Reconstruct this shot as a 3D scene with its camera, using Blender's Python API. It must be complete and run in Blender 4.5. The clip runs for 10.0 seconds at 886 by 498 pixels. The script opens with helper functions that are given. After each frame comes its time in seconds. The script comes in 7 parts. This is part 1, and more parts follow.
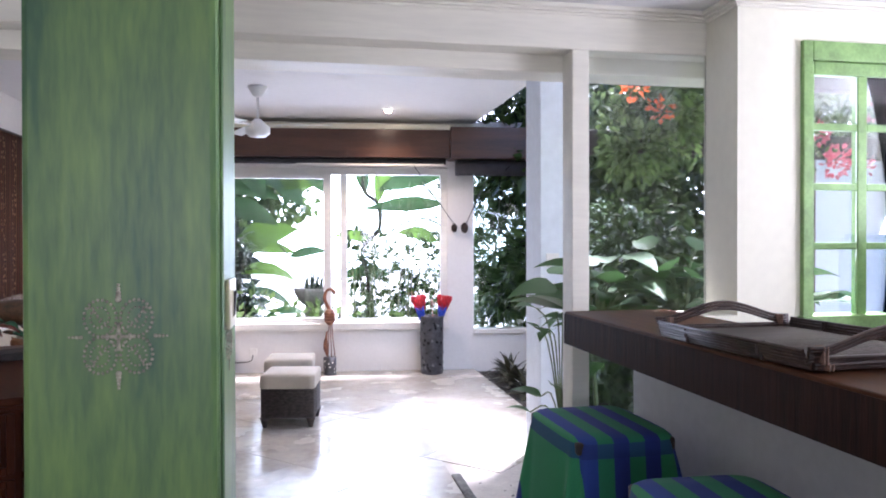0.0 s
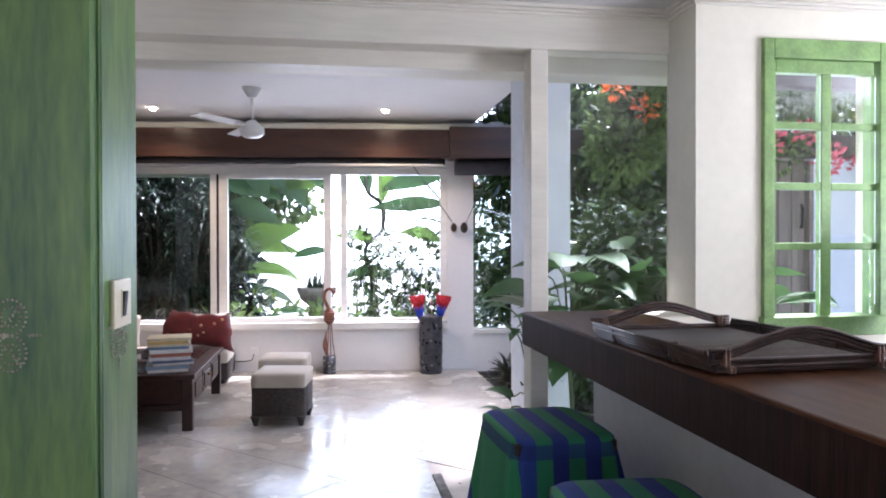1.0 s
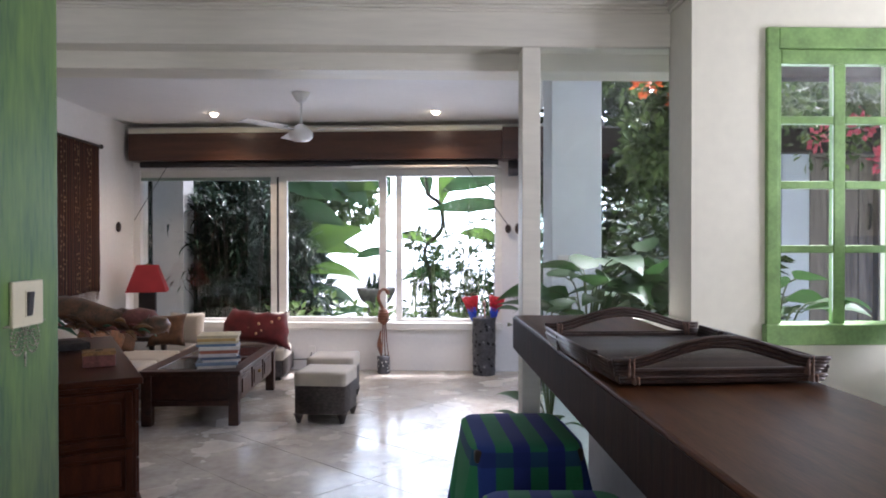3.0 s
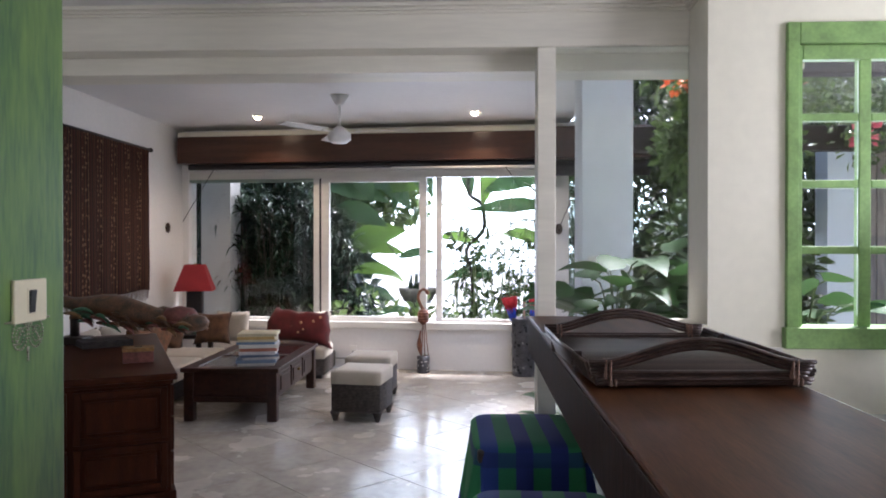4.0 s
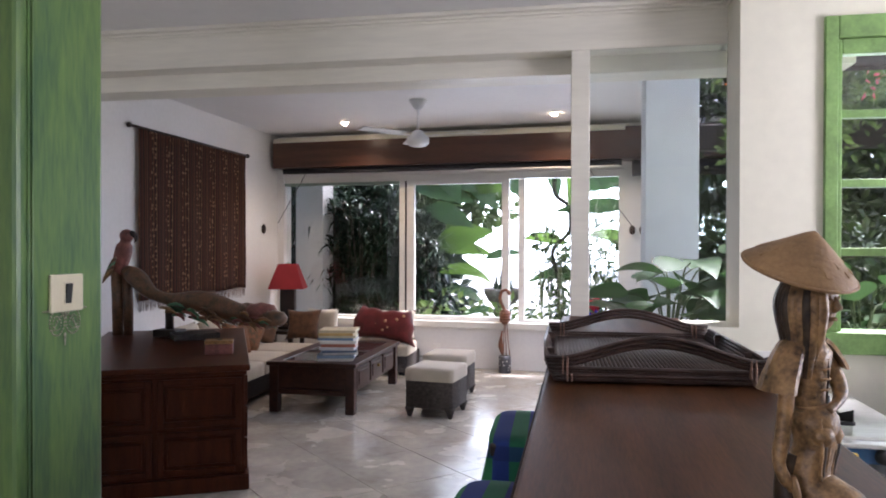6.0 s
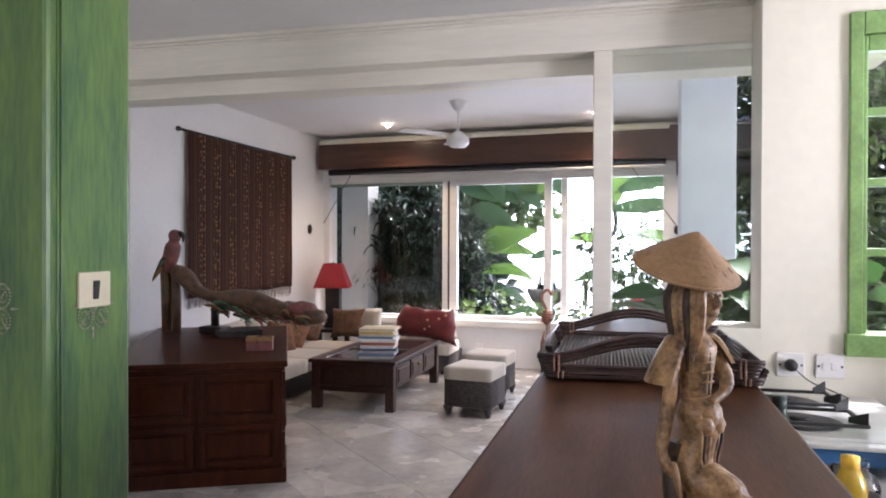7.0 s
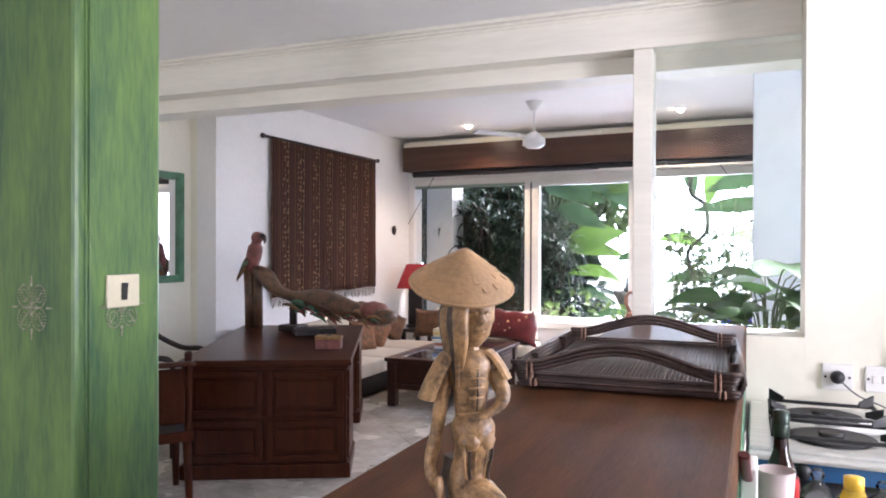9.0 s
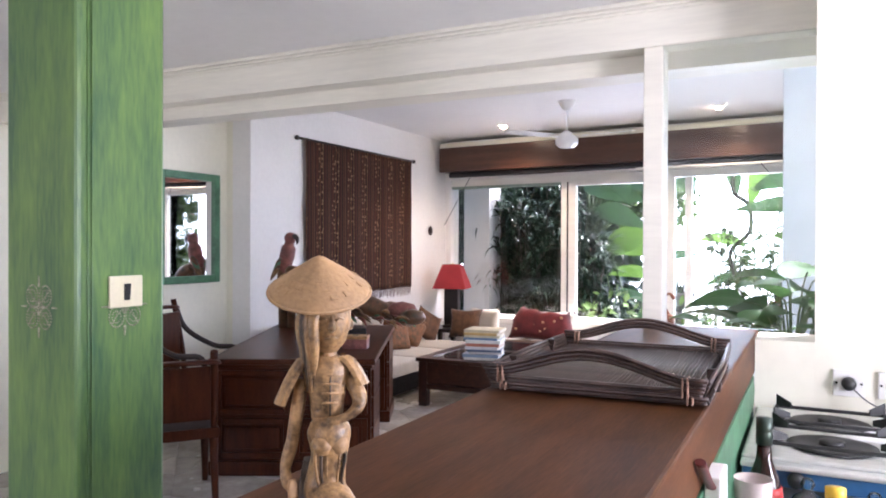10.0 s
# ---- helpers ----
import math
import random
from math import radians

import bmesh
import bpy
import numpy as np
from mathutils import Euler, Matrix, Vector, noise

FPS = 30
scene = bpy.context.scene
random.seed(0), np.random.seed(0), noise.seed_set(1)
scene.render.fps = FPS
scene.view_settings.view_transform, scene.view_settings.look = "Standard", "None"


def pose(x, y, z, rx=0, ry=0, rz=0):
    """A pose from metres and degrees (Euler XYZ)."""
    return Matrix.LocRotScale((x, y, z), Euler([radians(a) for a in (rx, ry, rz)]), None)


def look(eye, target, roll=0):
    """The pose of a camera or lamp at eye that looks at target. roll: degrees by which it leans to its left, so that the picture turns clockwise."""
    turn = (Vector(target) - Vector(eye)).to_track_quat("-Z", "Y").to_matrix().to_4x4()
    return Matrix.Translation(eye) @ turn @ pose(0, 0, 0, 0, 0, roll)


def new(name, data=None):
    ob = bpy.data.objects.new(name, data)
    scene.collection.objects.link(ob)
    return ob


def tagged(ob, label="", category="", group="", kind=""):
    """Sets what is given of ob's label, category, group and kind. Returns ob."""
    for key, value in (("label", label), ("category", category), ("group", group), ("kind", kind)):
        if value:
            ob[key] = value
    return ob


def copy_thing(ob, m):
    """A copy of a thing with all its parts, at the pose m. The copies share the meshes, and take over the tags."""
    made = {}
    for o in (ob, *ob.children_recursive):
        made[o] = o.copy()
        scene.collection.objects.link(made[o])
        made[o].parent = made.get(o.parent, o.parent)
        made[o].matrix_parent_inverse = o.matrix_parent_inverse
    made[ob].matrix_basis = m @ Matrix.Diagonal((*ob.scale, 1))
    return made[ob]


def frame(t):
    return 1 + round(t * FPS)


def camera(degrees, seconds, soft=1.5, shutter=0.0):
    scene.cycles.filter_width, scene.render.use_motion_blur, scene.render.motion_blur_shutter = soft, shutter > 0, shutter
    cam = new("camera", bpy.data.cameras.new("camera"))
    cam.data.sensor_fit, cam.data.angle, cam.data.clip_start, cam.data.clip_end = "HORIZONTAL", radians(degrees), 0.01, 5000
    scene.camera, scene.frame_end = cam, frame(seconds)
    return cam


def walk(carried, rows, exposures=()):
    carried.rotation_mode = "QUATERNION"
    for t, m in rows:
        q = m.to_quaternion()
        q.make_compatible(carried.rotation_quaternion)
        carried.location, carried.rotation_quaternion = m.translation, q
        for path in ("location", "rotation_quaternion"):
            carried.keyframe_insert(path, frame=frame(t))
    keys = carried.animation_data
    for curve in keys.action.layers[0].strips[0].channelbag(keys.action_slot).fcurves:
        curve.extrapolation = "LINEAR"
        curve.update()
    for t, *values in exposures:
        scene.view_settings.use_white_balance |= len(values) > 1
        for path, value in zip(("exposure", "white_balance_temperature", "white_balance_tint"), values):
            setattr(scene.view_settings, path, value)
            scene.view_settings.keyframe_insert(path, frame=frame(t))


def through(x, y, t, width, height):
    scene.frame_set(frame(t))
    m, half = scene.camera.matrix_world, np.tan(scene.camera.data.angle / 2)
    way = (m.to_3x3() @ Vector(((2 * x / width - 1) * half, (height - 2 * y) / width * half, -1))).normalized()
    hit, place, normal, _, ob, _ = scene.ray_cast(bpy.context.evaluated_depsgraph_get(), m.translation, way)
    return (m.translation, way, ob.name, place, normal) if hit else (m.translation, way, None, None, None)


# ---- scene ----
cam = camera(62.5, 10.0, soft=1.9)
PATH = [
    (0, (0.197, 0.405, 1.429), (0.561, 2.371, 1.413), -0.1),
    (0.5, (0.324, 0.379, 1.431), (0.664, 2.35, 1.415), -0.0),
    (1, (0.448, 0.361, 1.431), (0.752, 2.337, 1.414), -0.1),
    (1.5, (0.557, 0.35, 1.432), (0.812, 2.334, 1.415), -0.1),
    (2, (0.666, 0.35, 1.433), (0.857, 2.34, 1.417), -0.0),
    (2.5, (0.755, 0.348, 1.435), (0.884, 2.344, 1.419), -0.0),
    (4, (0.984, 0.327, 1.437), (0.902, 2.325, 1.423), -0.0),
    (4.5, (1.052, 0.309, 1.432), (0.896, 2.303, 1.419), 0.1),
    (5, (1.131, 0.291, 1.432), (0.902, 2.278, 1.419), 0.1),
    (5.5, (1.204, 0.277, 1.436), (0.902, 2.254, 1.424), 0.1),
    (7, (1.401, 0.239, 1.436), (0.888, 2.172, 1.424), 0.2),
    (7.5, (1.452, 0.246, 1.433), (0.867, 2.158, 1.421), 0.2),
    (8, (1.512, 0.259, 1.44), (0.857, 2.149, 1.426), 0.2),
    (8.5, (1.583, 0.279, 1.444), (0.857, 2.143, 1.431), 0.2),
    (9, (1.66, 0.308, 1.45), (0.878, 2.148, 1.437), 0.2),
    (9.5, (1.734, 0.341, 1.456), (0.891, 2.154, 1.441), 0.2),
    (10, (1.807, 0.368, 1.457), (0.903, 2.153, 1.443), 0.2),
]
EXPOSURES = [(0, 1.85, 5500, 27), (1, 1.53, 5550, 25), (2.5, 1.24, 5650, 23), (4, 1.12, 5750, 22), (5.5, 1.2, 5800, 24), (7, 1.65, 5850, 25), (8.5, 2.08, 5800, 25), (10, 2.30, 5700, 26)]
walk(cam, [(t, look(eye, target, roll)) for t, eye, target, roll in PATH], EXPOSURES)

# ---- light ----
world = bpy.data.worlds.new("sky")
scene.world = world
world.use_nodes = True
wn = world.node_tree.nodes
sky = wn.new("ShaderNodeTexSky")
sky.sky_type = 'NISHITA'
sky.sun_disc = False
sky.sun_elevation, sky.sun_rotation = radians(63), radians(40)
sky.dust_density, sky.air_density = 3.0, 1.0
world.node_tree.links.new(sky.outputs[0], wn["Background"].inputs[0])
wn["Background"].inputs[1].default_value = 0.15
sun_data = bpy.data.lights.new("sun", 'SUN')
sun_data.energy, sun_data.angle, sun_data.color = 5.0, radians(7), (1.0, 0.96, 0.9)
sun = new("sun", sun_data)
# the sun stands high over the garden, beyond the far window
sun.matrix_basis = look((0, 0, 0), (-0.30, -0.35, -0.90))


def window_light(name, at, facing, w, h, power, color):
    d = bpy.data.lights.new(name, 'AREA')
    d.shape, d.size, d.size_y, d.energy, d.color = 'RECTANGLE', w, h, power, color
    ob = new(name, d)
    ob.matrix_basis = look(at, tuple(a + b for a, b in zip(at, facing)))
    return ob


window_light("daylight_far_window", (0.55, 8.96, 1.45), (0.08, -1, 0.0), 1.9, 1.6, 16, (0.87, 0.93, 1.0))
window_light("daylight_garden_side", (2.25, 6.5, 1.9), (-0.25, 0.0, -1), 0.8, 2.6, 15, (0.92, 0.97, 1.0))
window_light("daylight_kitchen_window", (2.35, 3.15, 1.65), (0, -1, -0.2), 0.45, 1.0, 1.5, (0.95, 0.98, 1.0))
# Fill for whatever faces the camera; the opening behind it is made up.
window_light("daylight_back_window", (-0.6, -2.82, 1.5), (0.5, 1, 1.6), 1.2, 1.4, 15, (1.0, 0.97, 0.92))
# Added lamp lights beam and kitchen from the right, at an unseen opening.
window_light("daylight_side_window", (4.0, 1.65, 1.5), (-1, 0.0, 0.45), 0.9, 1.3, 25, (1.0, 0.98, 0.93))


# ---- materials ----
def mat(name, color, rough=0.6, metal=0.0, vary=0.12, scale=6.0, fine=60.0, bump=0.15, stretch=(1, 1, 1), dark=None, coat=0.0, spec=0.5, random=0.0, sheen=0.0):
    """A surface with a broad and a fine variation of colour, and a fine relief."""
    m = bpy.data.materials.new(name)
    m.use_nodes = True
    n, l = m.node_tree.nodes, m.node_tree.links
    b = n["Principled BSDF"]
    b.inputs["Roughness"].default_value, b.inputs["Metallic"].default_value = rough, metal
    b.inputs["Coat Weight"].default_value = coat
    b.inputs["Specular IOR Level"].default_value = spec
    b.inputs["Sheen Weight"].default_value = sheen
    tc = n.new("ShaderNodeTexCoord")
    mp = n.new("ShaderNodeMapping")
    mp.inputs["Scale"].default_value = stretch
    l.new(tc.outputs["Object"], mp.inputs[0])
    big, small = n.new("ShaderNodeTexNoise"), n.new("ShaderNodeTexNoise")
    big.inputs["Scale"].default_value, small.inputs["Scale"].default_value = scale, fine
    big.inputs["Detail"].default_value, small.inputs["Detail"].default_value = 4, 3
    for t in (big, small):
        l.new(mp.outputs[0], t.inputs["Vector"])
    dk = dark or tuple(c * (1 - 2.2 * vary) for c in color)
    lt = tuple(min(1, c * (1 + vary)) for c in color)
    ramp = n.new("ShaderNodeValToRGB")
    ramp.color_ramp.elements[0].position, ramp.color_ramp.elements[1].position = 0.3, 0.7
    ramp.color_ramp.elements[0].color, ramp.color_ramp.elements[1].color = (*dk, 1), (*lt, 1)
    add = n.new("ShaderNodeMath")
    add.operation = 'MULTIPLY_ADD'
    l.new(small.outputs["Fac"], add.inputs[0])
    add.inputs[1].default_value = 0.45
    half = n.new("ShaderNodeMath")
    half.operation = 'MULTIPLY_ADD'
    l.new(big.outputs["Fac"], half.inputs[0])
    half.inputs[1].default_value, half.inputs[2].default_value = 0.75, -0.1
    l.new(half.outputs[0], add.inputs[2])
    l.new(add.outputs[0], ramp.inputs[0])
    out = ramp.outputs[0]
    if random:
        info, hsv = n.new("ShaderNodeObjectInfo"), n.new("ShaderNodeHueSaturation")
        mr = n.new("ShaderNodeMapRange")
        mr.inputs["To Min"].default_value, mr.inputs["To Max"].default_value = 1 - random, 1 + random
        l.new(info.outputs["Random"], mr.inputs["Value"])
        l.new(mr.outputs[0], hsv.inputs["Value"])
        l.new(out, hsv.inputs["Color"])
        out = hsv.outputs[0]
    l.new(out, b.inputs["Base Color"])
    if bump:
        bp = n.new("ShaderNodeBump")
        bp.inputs["Strength"].default_value, bp.inputs["Distance"].default_value = bump, 0.004
        l.new(add.outputs[0], bp.inputs["Height"])
        l.new(bp.outputs[0], b.inputs["Normal"])
    return m


def stripes(name, colors, axis, width, rough=0.85, fine=400.0, coord="Object"):
    """Woven stripes along one axis: a list of colours, repeated, each of one width."""
    m = mat(name, colors[0], rough, vary=0.05)
    n, l = m.node_tree.nodes, m.node_tree.links
    b = n["Principled BSDF"]
    tc = n.new("ShaderNodeTexCoord")
    sep = n.new("ShaderNodeSeparateXYZ")
    l.new(tc.outputs[coord], sep.inputs[0])
    mod = n.new("ShaderNodeMath")
    mod.operation = 'WRAP'
    l.new(sep.outputs["XYZ".index(axis)], mod.inputs[0])
    mod.inputs[1].default_value, mod.inputs[2].default_value = width * len(colors), 0.0
    div = n.new("ShaderNodeMath")
    div.operation = 'DIVIDE'
    l.new(mod.outputs[0], div.inputs[0])
    div.inputs[1].default_value = width * len(colors)
    ramp = n.new("ShaderNodeValToRGB")
    ramp.color_ramp.interpolation = 'CONSTANT'
    els = ramp.color_ramp.elements
    for i, c in enumerate(colors):
        e = els[i] if i < 2 else els.new(i / len(colors))
        e.position, e.color = i / len(colors), (*c, 1)
    l.new(div.outputs[0], ramp.inputs[0])
    weave = n.new("ShaderNodeTexNoise")
    weave.inputs["Scale"].default_value = fine
    l.new(tc.outputs[coord], weave.inputs["Vector"])
    mr = n.new("ShaderNodeMapRange")
    mr.inputs["To Min"].default_value, mr.inputs["To Max"].default_value = 0.7, 1.3
    l.new(weave.outputs["Fac"], mr.inputs["Value"])
    mul = n.new("ShaderNodeVectorMath")
    mul.operation = 'SCALE'
    l.new(ramp.outputs[0], mul.inputs[0])
    l.new(mr.outputs[0], mul.inputs["Scale"])
    l.new(mul.outputs[0], b.inputs["Base Color"])
    return m


def glass_pane(name, tint=(0.96, 0.98, 0.97), rough=0.0):
    m = bpy.data.materials.new(name)
    m.use_nodes = True
    n, l = m.node_tree.nodes, m.node_tree.links
    n.remove(n["Principled BSDF"])
    tr, gl, mx, fr = n.new("ShaderNodeBsdfTransparent"), n.new("ShaderNodeBsdfGlossy"), n.new("ShaderNodeMixShader"), n.new("ShaderNodeFresnel")
    tr.inputs[0].default_value = (*tint, 1)
    gl.inputs["Roughness"].default_value = rough
    fr.inputs["IOR"].default_value = 1.5
    l.new(fr.outputs[0], mx.inputs[0])
    l.new(tr.outputs[0], mx.inputs[1])
    l.new(gl.outputs[0], mx.inputs[2])
    l.new(mx.outputs[0], n["Material Output"].inputs[0])
    return m


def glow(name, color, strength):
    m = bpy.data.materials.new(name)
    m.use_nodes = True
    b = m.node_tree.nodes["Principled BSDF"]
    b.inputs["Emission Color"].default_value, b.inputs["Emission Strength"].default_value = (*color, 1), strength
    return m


M_WALL = mat("cream_wall_paint", (0.80, 0.775, 0.655), 0.75, vary=0.03, scale=1.5, fine=25, bump=0.06)
M_WHITE = mat("white_wall_paint", (0.80, 0.785, 0.765), 0.7, vary=0.03, scale=1.5, fine=25, bump=0.06)
# White paint greyed for the shade under the bar; the garden pillar shares it.
M_SHADEWHITE = mat("shade_greyed_white_paint", (0.50, 0.485, 0.47), 0.7, vary=0.06, scale=2, fine=25, bump=0.06)
# White plaster; the bluish tint puts the sky's light into its colour.
M_BLUEWHITE = mat("sky_tinted_white_plaster", (0.74, 0.79, 0.85), 0.8, vary=0.05, scale=2, fine=20, bump=0.1)
M_CEIL = mat("ceiling_paint", (0.81, 0.80, 0.79), 0.8, vary=0.02, scale=1.2, fine=20, bump=0.04)
M_TRIM = mat("white_gloss_wood", (0.80, 0.79, 0.74), 0.35, vary=0.05, scale=3, fine=30, bump=0.1, stretch=(1, 1, 6))
M_BEAM = mat("painted_beam_wood", (0.80, 0.77, 0.68), 0.45, vary=0.05, scale=2, fine=14, bump=0.2, stretch=(0.5, 5, 5))
M_TILE = mat("polished_stone_tile", (0.52, 0.475, 0.405), 0.17, vary=0.16, scale=3.2, fine=16, bump=0.05, random=0.04, spec=0.5)
_n, _l = M_TILE.node_tree.nodes, M_TILE.node_tree.links
_wear = _n.new("ShaderNodeTexNoise")
_wear.inputs["Scale"].default_value, _wear.inputs["Detail"].default_value = 2.2, 6
_worn = _n.new("ShaderNodeMapRange")
_worn.inputs["From Min"].default_value, _worn.inputs["From Max"].default_value = 0.35, 0.68
_worn.inputs["To Min"].default_value, _worn.inputs["To Max"].default_value = 0.10, 0.36
_geo = _n.new("ShaderNodeNewGeometry")
_l.new(_geo.outputs["Position"], _wear.inputs["Vector"])
_l.new(_wear.outputs["Fac"], _worn.inputs["Value"])
_l.new(_worn.outputs[0], _n["Principled BSDF"].inputs["Roughness"])
M_GROUT = mat("tile_grout", (0.50, 0.46, 0.40), 0.8, vary=0.1)
M_GREEN = mat("brushed_green_paint", (0.135, 0.225, 0.062), 0.40, vary=0.26, scale=3.6, fine=24, bump=0.25, stretch=(3.2, 3.2, 0.55), dark=(0.050, 0.122, 0.060))
M_GREENW = mat("green_window_paint", (0.22, 0.38, 0.12), 0.45, vary=0.15, scale=6, fine=40, bump=0.2, stretch=(2, 2, 2))
M_BAR = mat("dark_stained_bar_wood", (0.088, 0.035, 0.015), 0.42, vary=0.25, scale=4, fine=40, bump=0.06, stretch=(6, 0.6, 6), spec=0.07)
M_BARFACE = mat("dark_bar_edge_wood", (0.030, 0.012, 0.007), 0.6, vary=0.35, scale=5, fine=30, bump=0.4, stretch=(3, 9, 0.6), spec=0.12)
M_WOOD = mat("dark_red_brown_wood", (0.056, 0.015, 0.006), 0.32, vary=0.25, scale=5, fine=50, bump=0.12, stretch=(5, 0.8, 5), spec=0.16)
M_WOODV = mat("dark_red_brown_panel", (0.056, 0.015, 0.006), 0.36, vary=0.25, scale=5, fine=50, bump=0.12, stretch=(5, 5, 0.8), spec=0.12)
M_TEAK = mat("brown_table_wood", (0.045, 0.016, 0.009), 0.4, vary=0.3, scale=5, fine=50, bump=0.15, stretch=(6, 0.8, 6))
M_PELMET = mat("brown_pelmet_wood", (0.085, 0.036, 0.020), 0.30, vary=0.2, scale=3, fine=30, bump=0.05, stretch=(0.4, 5, 5))
M_BLIND = mat("rolled_dark_blind", (0.035, 0.032, 0.036), 0.8, vary=0.2, scale=8, fine=90, bump=0.2)
M_GLASS = glass_pane("window_glass")
M_GLASST = glass_pane("greenish_window_glass", (0.86, 0.92, 0.90))
M_MIRROR = mat("mirror", (0.9, 0.9, 0.9), 0.02, 1.0, vary=0.0, bump=0)
M_GREENTINT = mat("greenish_grey_paint", (0.30, 0.38, 0.32), 0.5, vary=0.08)
M_SOIL = mat("dark_soil", (0.045, 0.035, 0.025), 0.95, vary=0.4, scale=6, fine=50, bump=0.8)
M_GRASS = mat("garden_ground", (0.06, 0.09, 0.03), 0.9, vary=0.4, scale=2, fine=30, bump=0.8)
# Kept pale: blows out as the terrace, bounces light in the courtyard.
M_PAVE = mat("pale_terrace_paving", (0.58, 0.57, 0.55), 0.7, vary=0.08, scale=2, fine=20, bump=0.1)


# ---- shapes ----
def box(bm, x0, x1, y0, y1, z0, z1, bevel=0.0, mat_i=0, m=None):
    t = bmesh.new()
    bmesh.ops.create_cube(t, size=1)
    for v in t.verts:
        v.co = Vector(((x0 + x1) / 2 + v.co.x * (x1 - x0), (y0 + y1) / 2 + v.co.y * (y1 - y0), (z0 + z1) / 2 + v.co.z * (z1 - z0)))
    if bevel:
        bmesh.ops.bevel(t, geom=list(t.edges), offset=bevel, segments=2, affect='EDGES', profile=0.5)
    return merge(bm, t, mat_i, m)


def merge(bm, t, mat_i=0, m=None):
    vs = {}
    for v in t.verts:
        vs[v] = bm.verts.new(m @ v.co if m else v.co)
    for f in t.faces:
        try:
            g = bm.faces.new([vs[v] for v in f.verts])
            g.material_index, g.smooth = mat_i, f.smooth
        except ValueError:
            pass
    t.free()
    return bm


def lathe(bm, profile, seg=20, mat_i=0, m=None, sx=1.0, sy=1.0):
    """A solid of revolution about z, from (radius, height) pairs."""
    t = bmesh.new()
    rings = []
    for r, z in profile:
        if r < 1e-5:
            rings.append([t.verts.new((0, 0, z))])
        else:
            rings.append([t.verts.new((r * sx * math.cos(2 * math.pi * k / seg), r * sy * math.sin(2 * math.pi * k / seg), z)) for k in range(seg)])
    for a, b in zip(rings, rings[1:]):
        for k in range(seg):
            p = [a[k % len(a)], a[(k + 1) % len(a)], b[(k + 1) % len(b)], b[k % len(b)]]
            p = list(dict.fromkeys(p))
            if len(p) > 2:
                f = t.faces.new(p)
                f.smooth = True
    for ring, flip in ((rings[0], True), (rings[-1], False)):
        if len(ring) > 2:
            t.faces.new(ring[::-1] if flip else ring)
    return merge(bm, t, mat_i, m)


def tube(bm, pts, radii, seg=8, mat_i=0, m=None, flat=1.0):
    """A tube along points, one radius each (or one for all), with closed ends."""
    pts = [Vector(p) for p in pts]
    if not isinstance(radii, (list, tuple)):
        radii = [radii] * len(pts)
    t = bmesh.new()
    rings = []
    side = None
    for i, (p, r) in enumerate(zip(pts, radii)):
        d = (pts[min(i + 1, len(pts) - 1)] - pts[max(i - 1, 0)]).normalized()
        if side is None:
            side = d.cross(Vector((0, 0, 1)) if abs(d.z) < 0.9 else Vector((1, 0, 0))).normalized()
        side = (side - d * side.dot(d)).normalized()
        up = d.cross(side)
        rings.append([t.verts.new(p + side * (r * math.cos(2 * math.pi * k / seg)) + up * (r * flat * math.sin(2 * math.pi * k / seg))) for k in range(seg)])
    for a, b in zip(rings, rings[1:]):
        for k in range(seg):
            f = t.faces.new([a[k], a[(k + 1) % seg], b[(k + 1) % seg], b[k]])
            f.smooth = True
    t.faces.new(rings[0][::-1])
    t.faces.new(rings[-1])
    return merge(bm, t, mat_i, m)


def curve_pts(ctrl, n=16):
    """Points on a smooth curve through the control points."""
    c = [Vector(p) for p in ctrl]
    c = [c[0] * 2 - c[1]] + c + [c[-1] * 2 - c[-2]]
    out = []
    segs = len(c) - 3
    for i in range(segs):
        for k in range(n // segs + 1):
            t = k / (n // segs + 1)
            a, b, d, e = c[i:i + 4]
            out.append(0.5 * ((2 * b) + (d - a) * t + (2 * a - 5 * b + 4 * d - e) * t * t + (3 * b - a - 3 * d + e) * t ** 3))
    out.append(c[-2])
    return out


def thing(name, label, category, m=None, group="", kind=""):
    e = new(name)
    e.empty_display_size = 0.05
    e.matrix_basis = m or Matrix()
    return tagged(e, label, category, group, kind)


def part(name, bm, material, parent=None, label=""):
    me = bpy.data.meshes.new(name)
    bmesh.ops.recalc_face_normals(bm, faces=bm.faces)
    bm.to_mesh(me)
    bm.free()
    for k in (material if isinstance(material, (list, tuple)) else [material]):
        me.materials.append(k)
    ob = new(name, me)
    if parent:
        ob.parent = parent
    if label:
        ob["label"] = label
    return ob


def structure(name, bm, material, label, category, m=None):
    ob = part(name, bm, material)
    if m:
        ob.matrix_basis = m
    return tagged(ob, label, category, kind="structure")


def B():
    return bmesh.new()


# ---- the structure ----
M_FAR = pose(0, 8.68, 0, 0, 0, -5.14)
CEIL, NEAR_CEIL = 2.78, 2.37


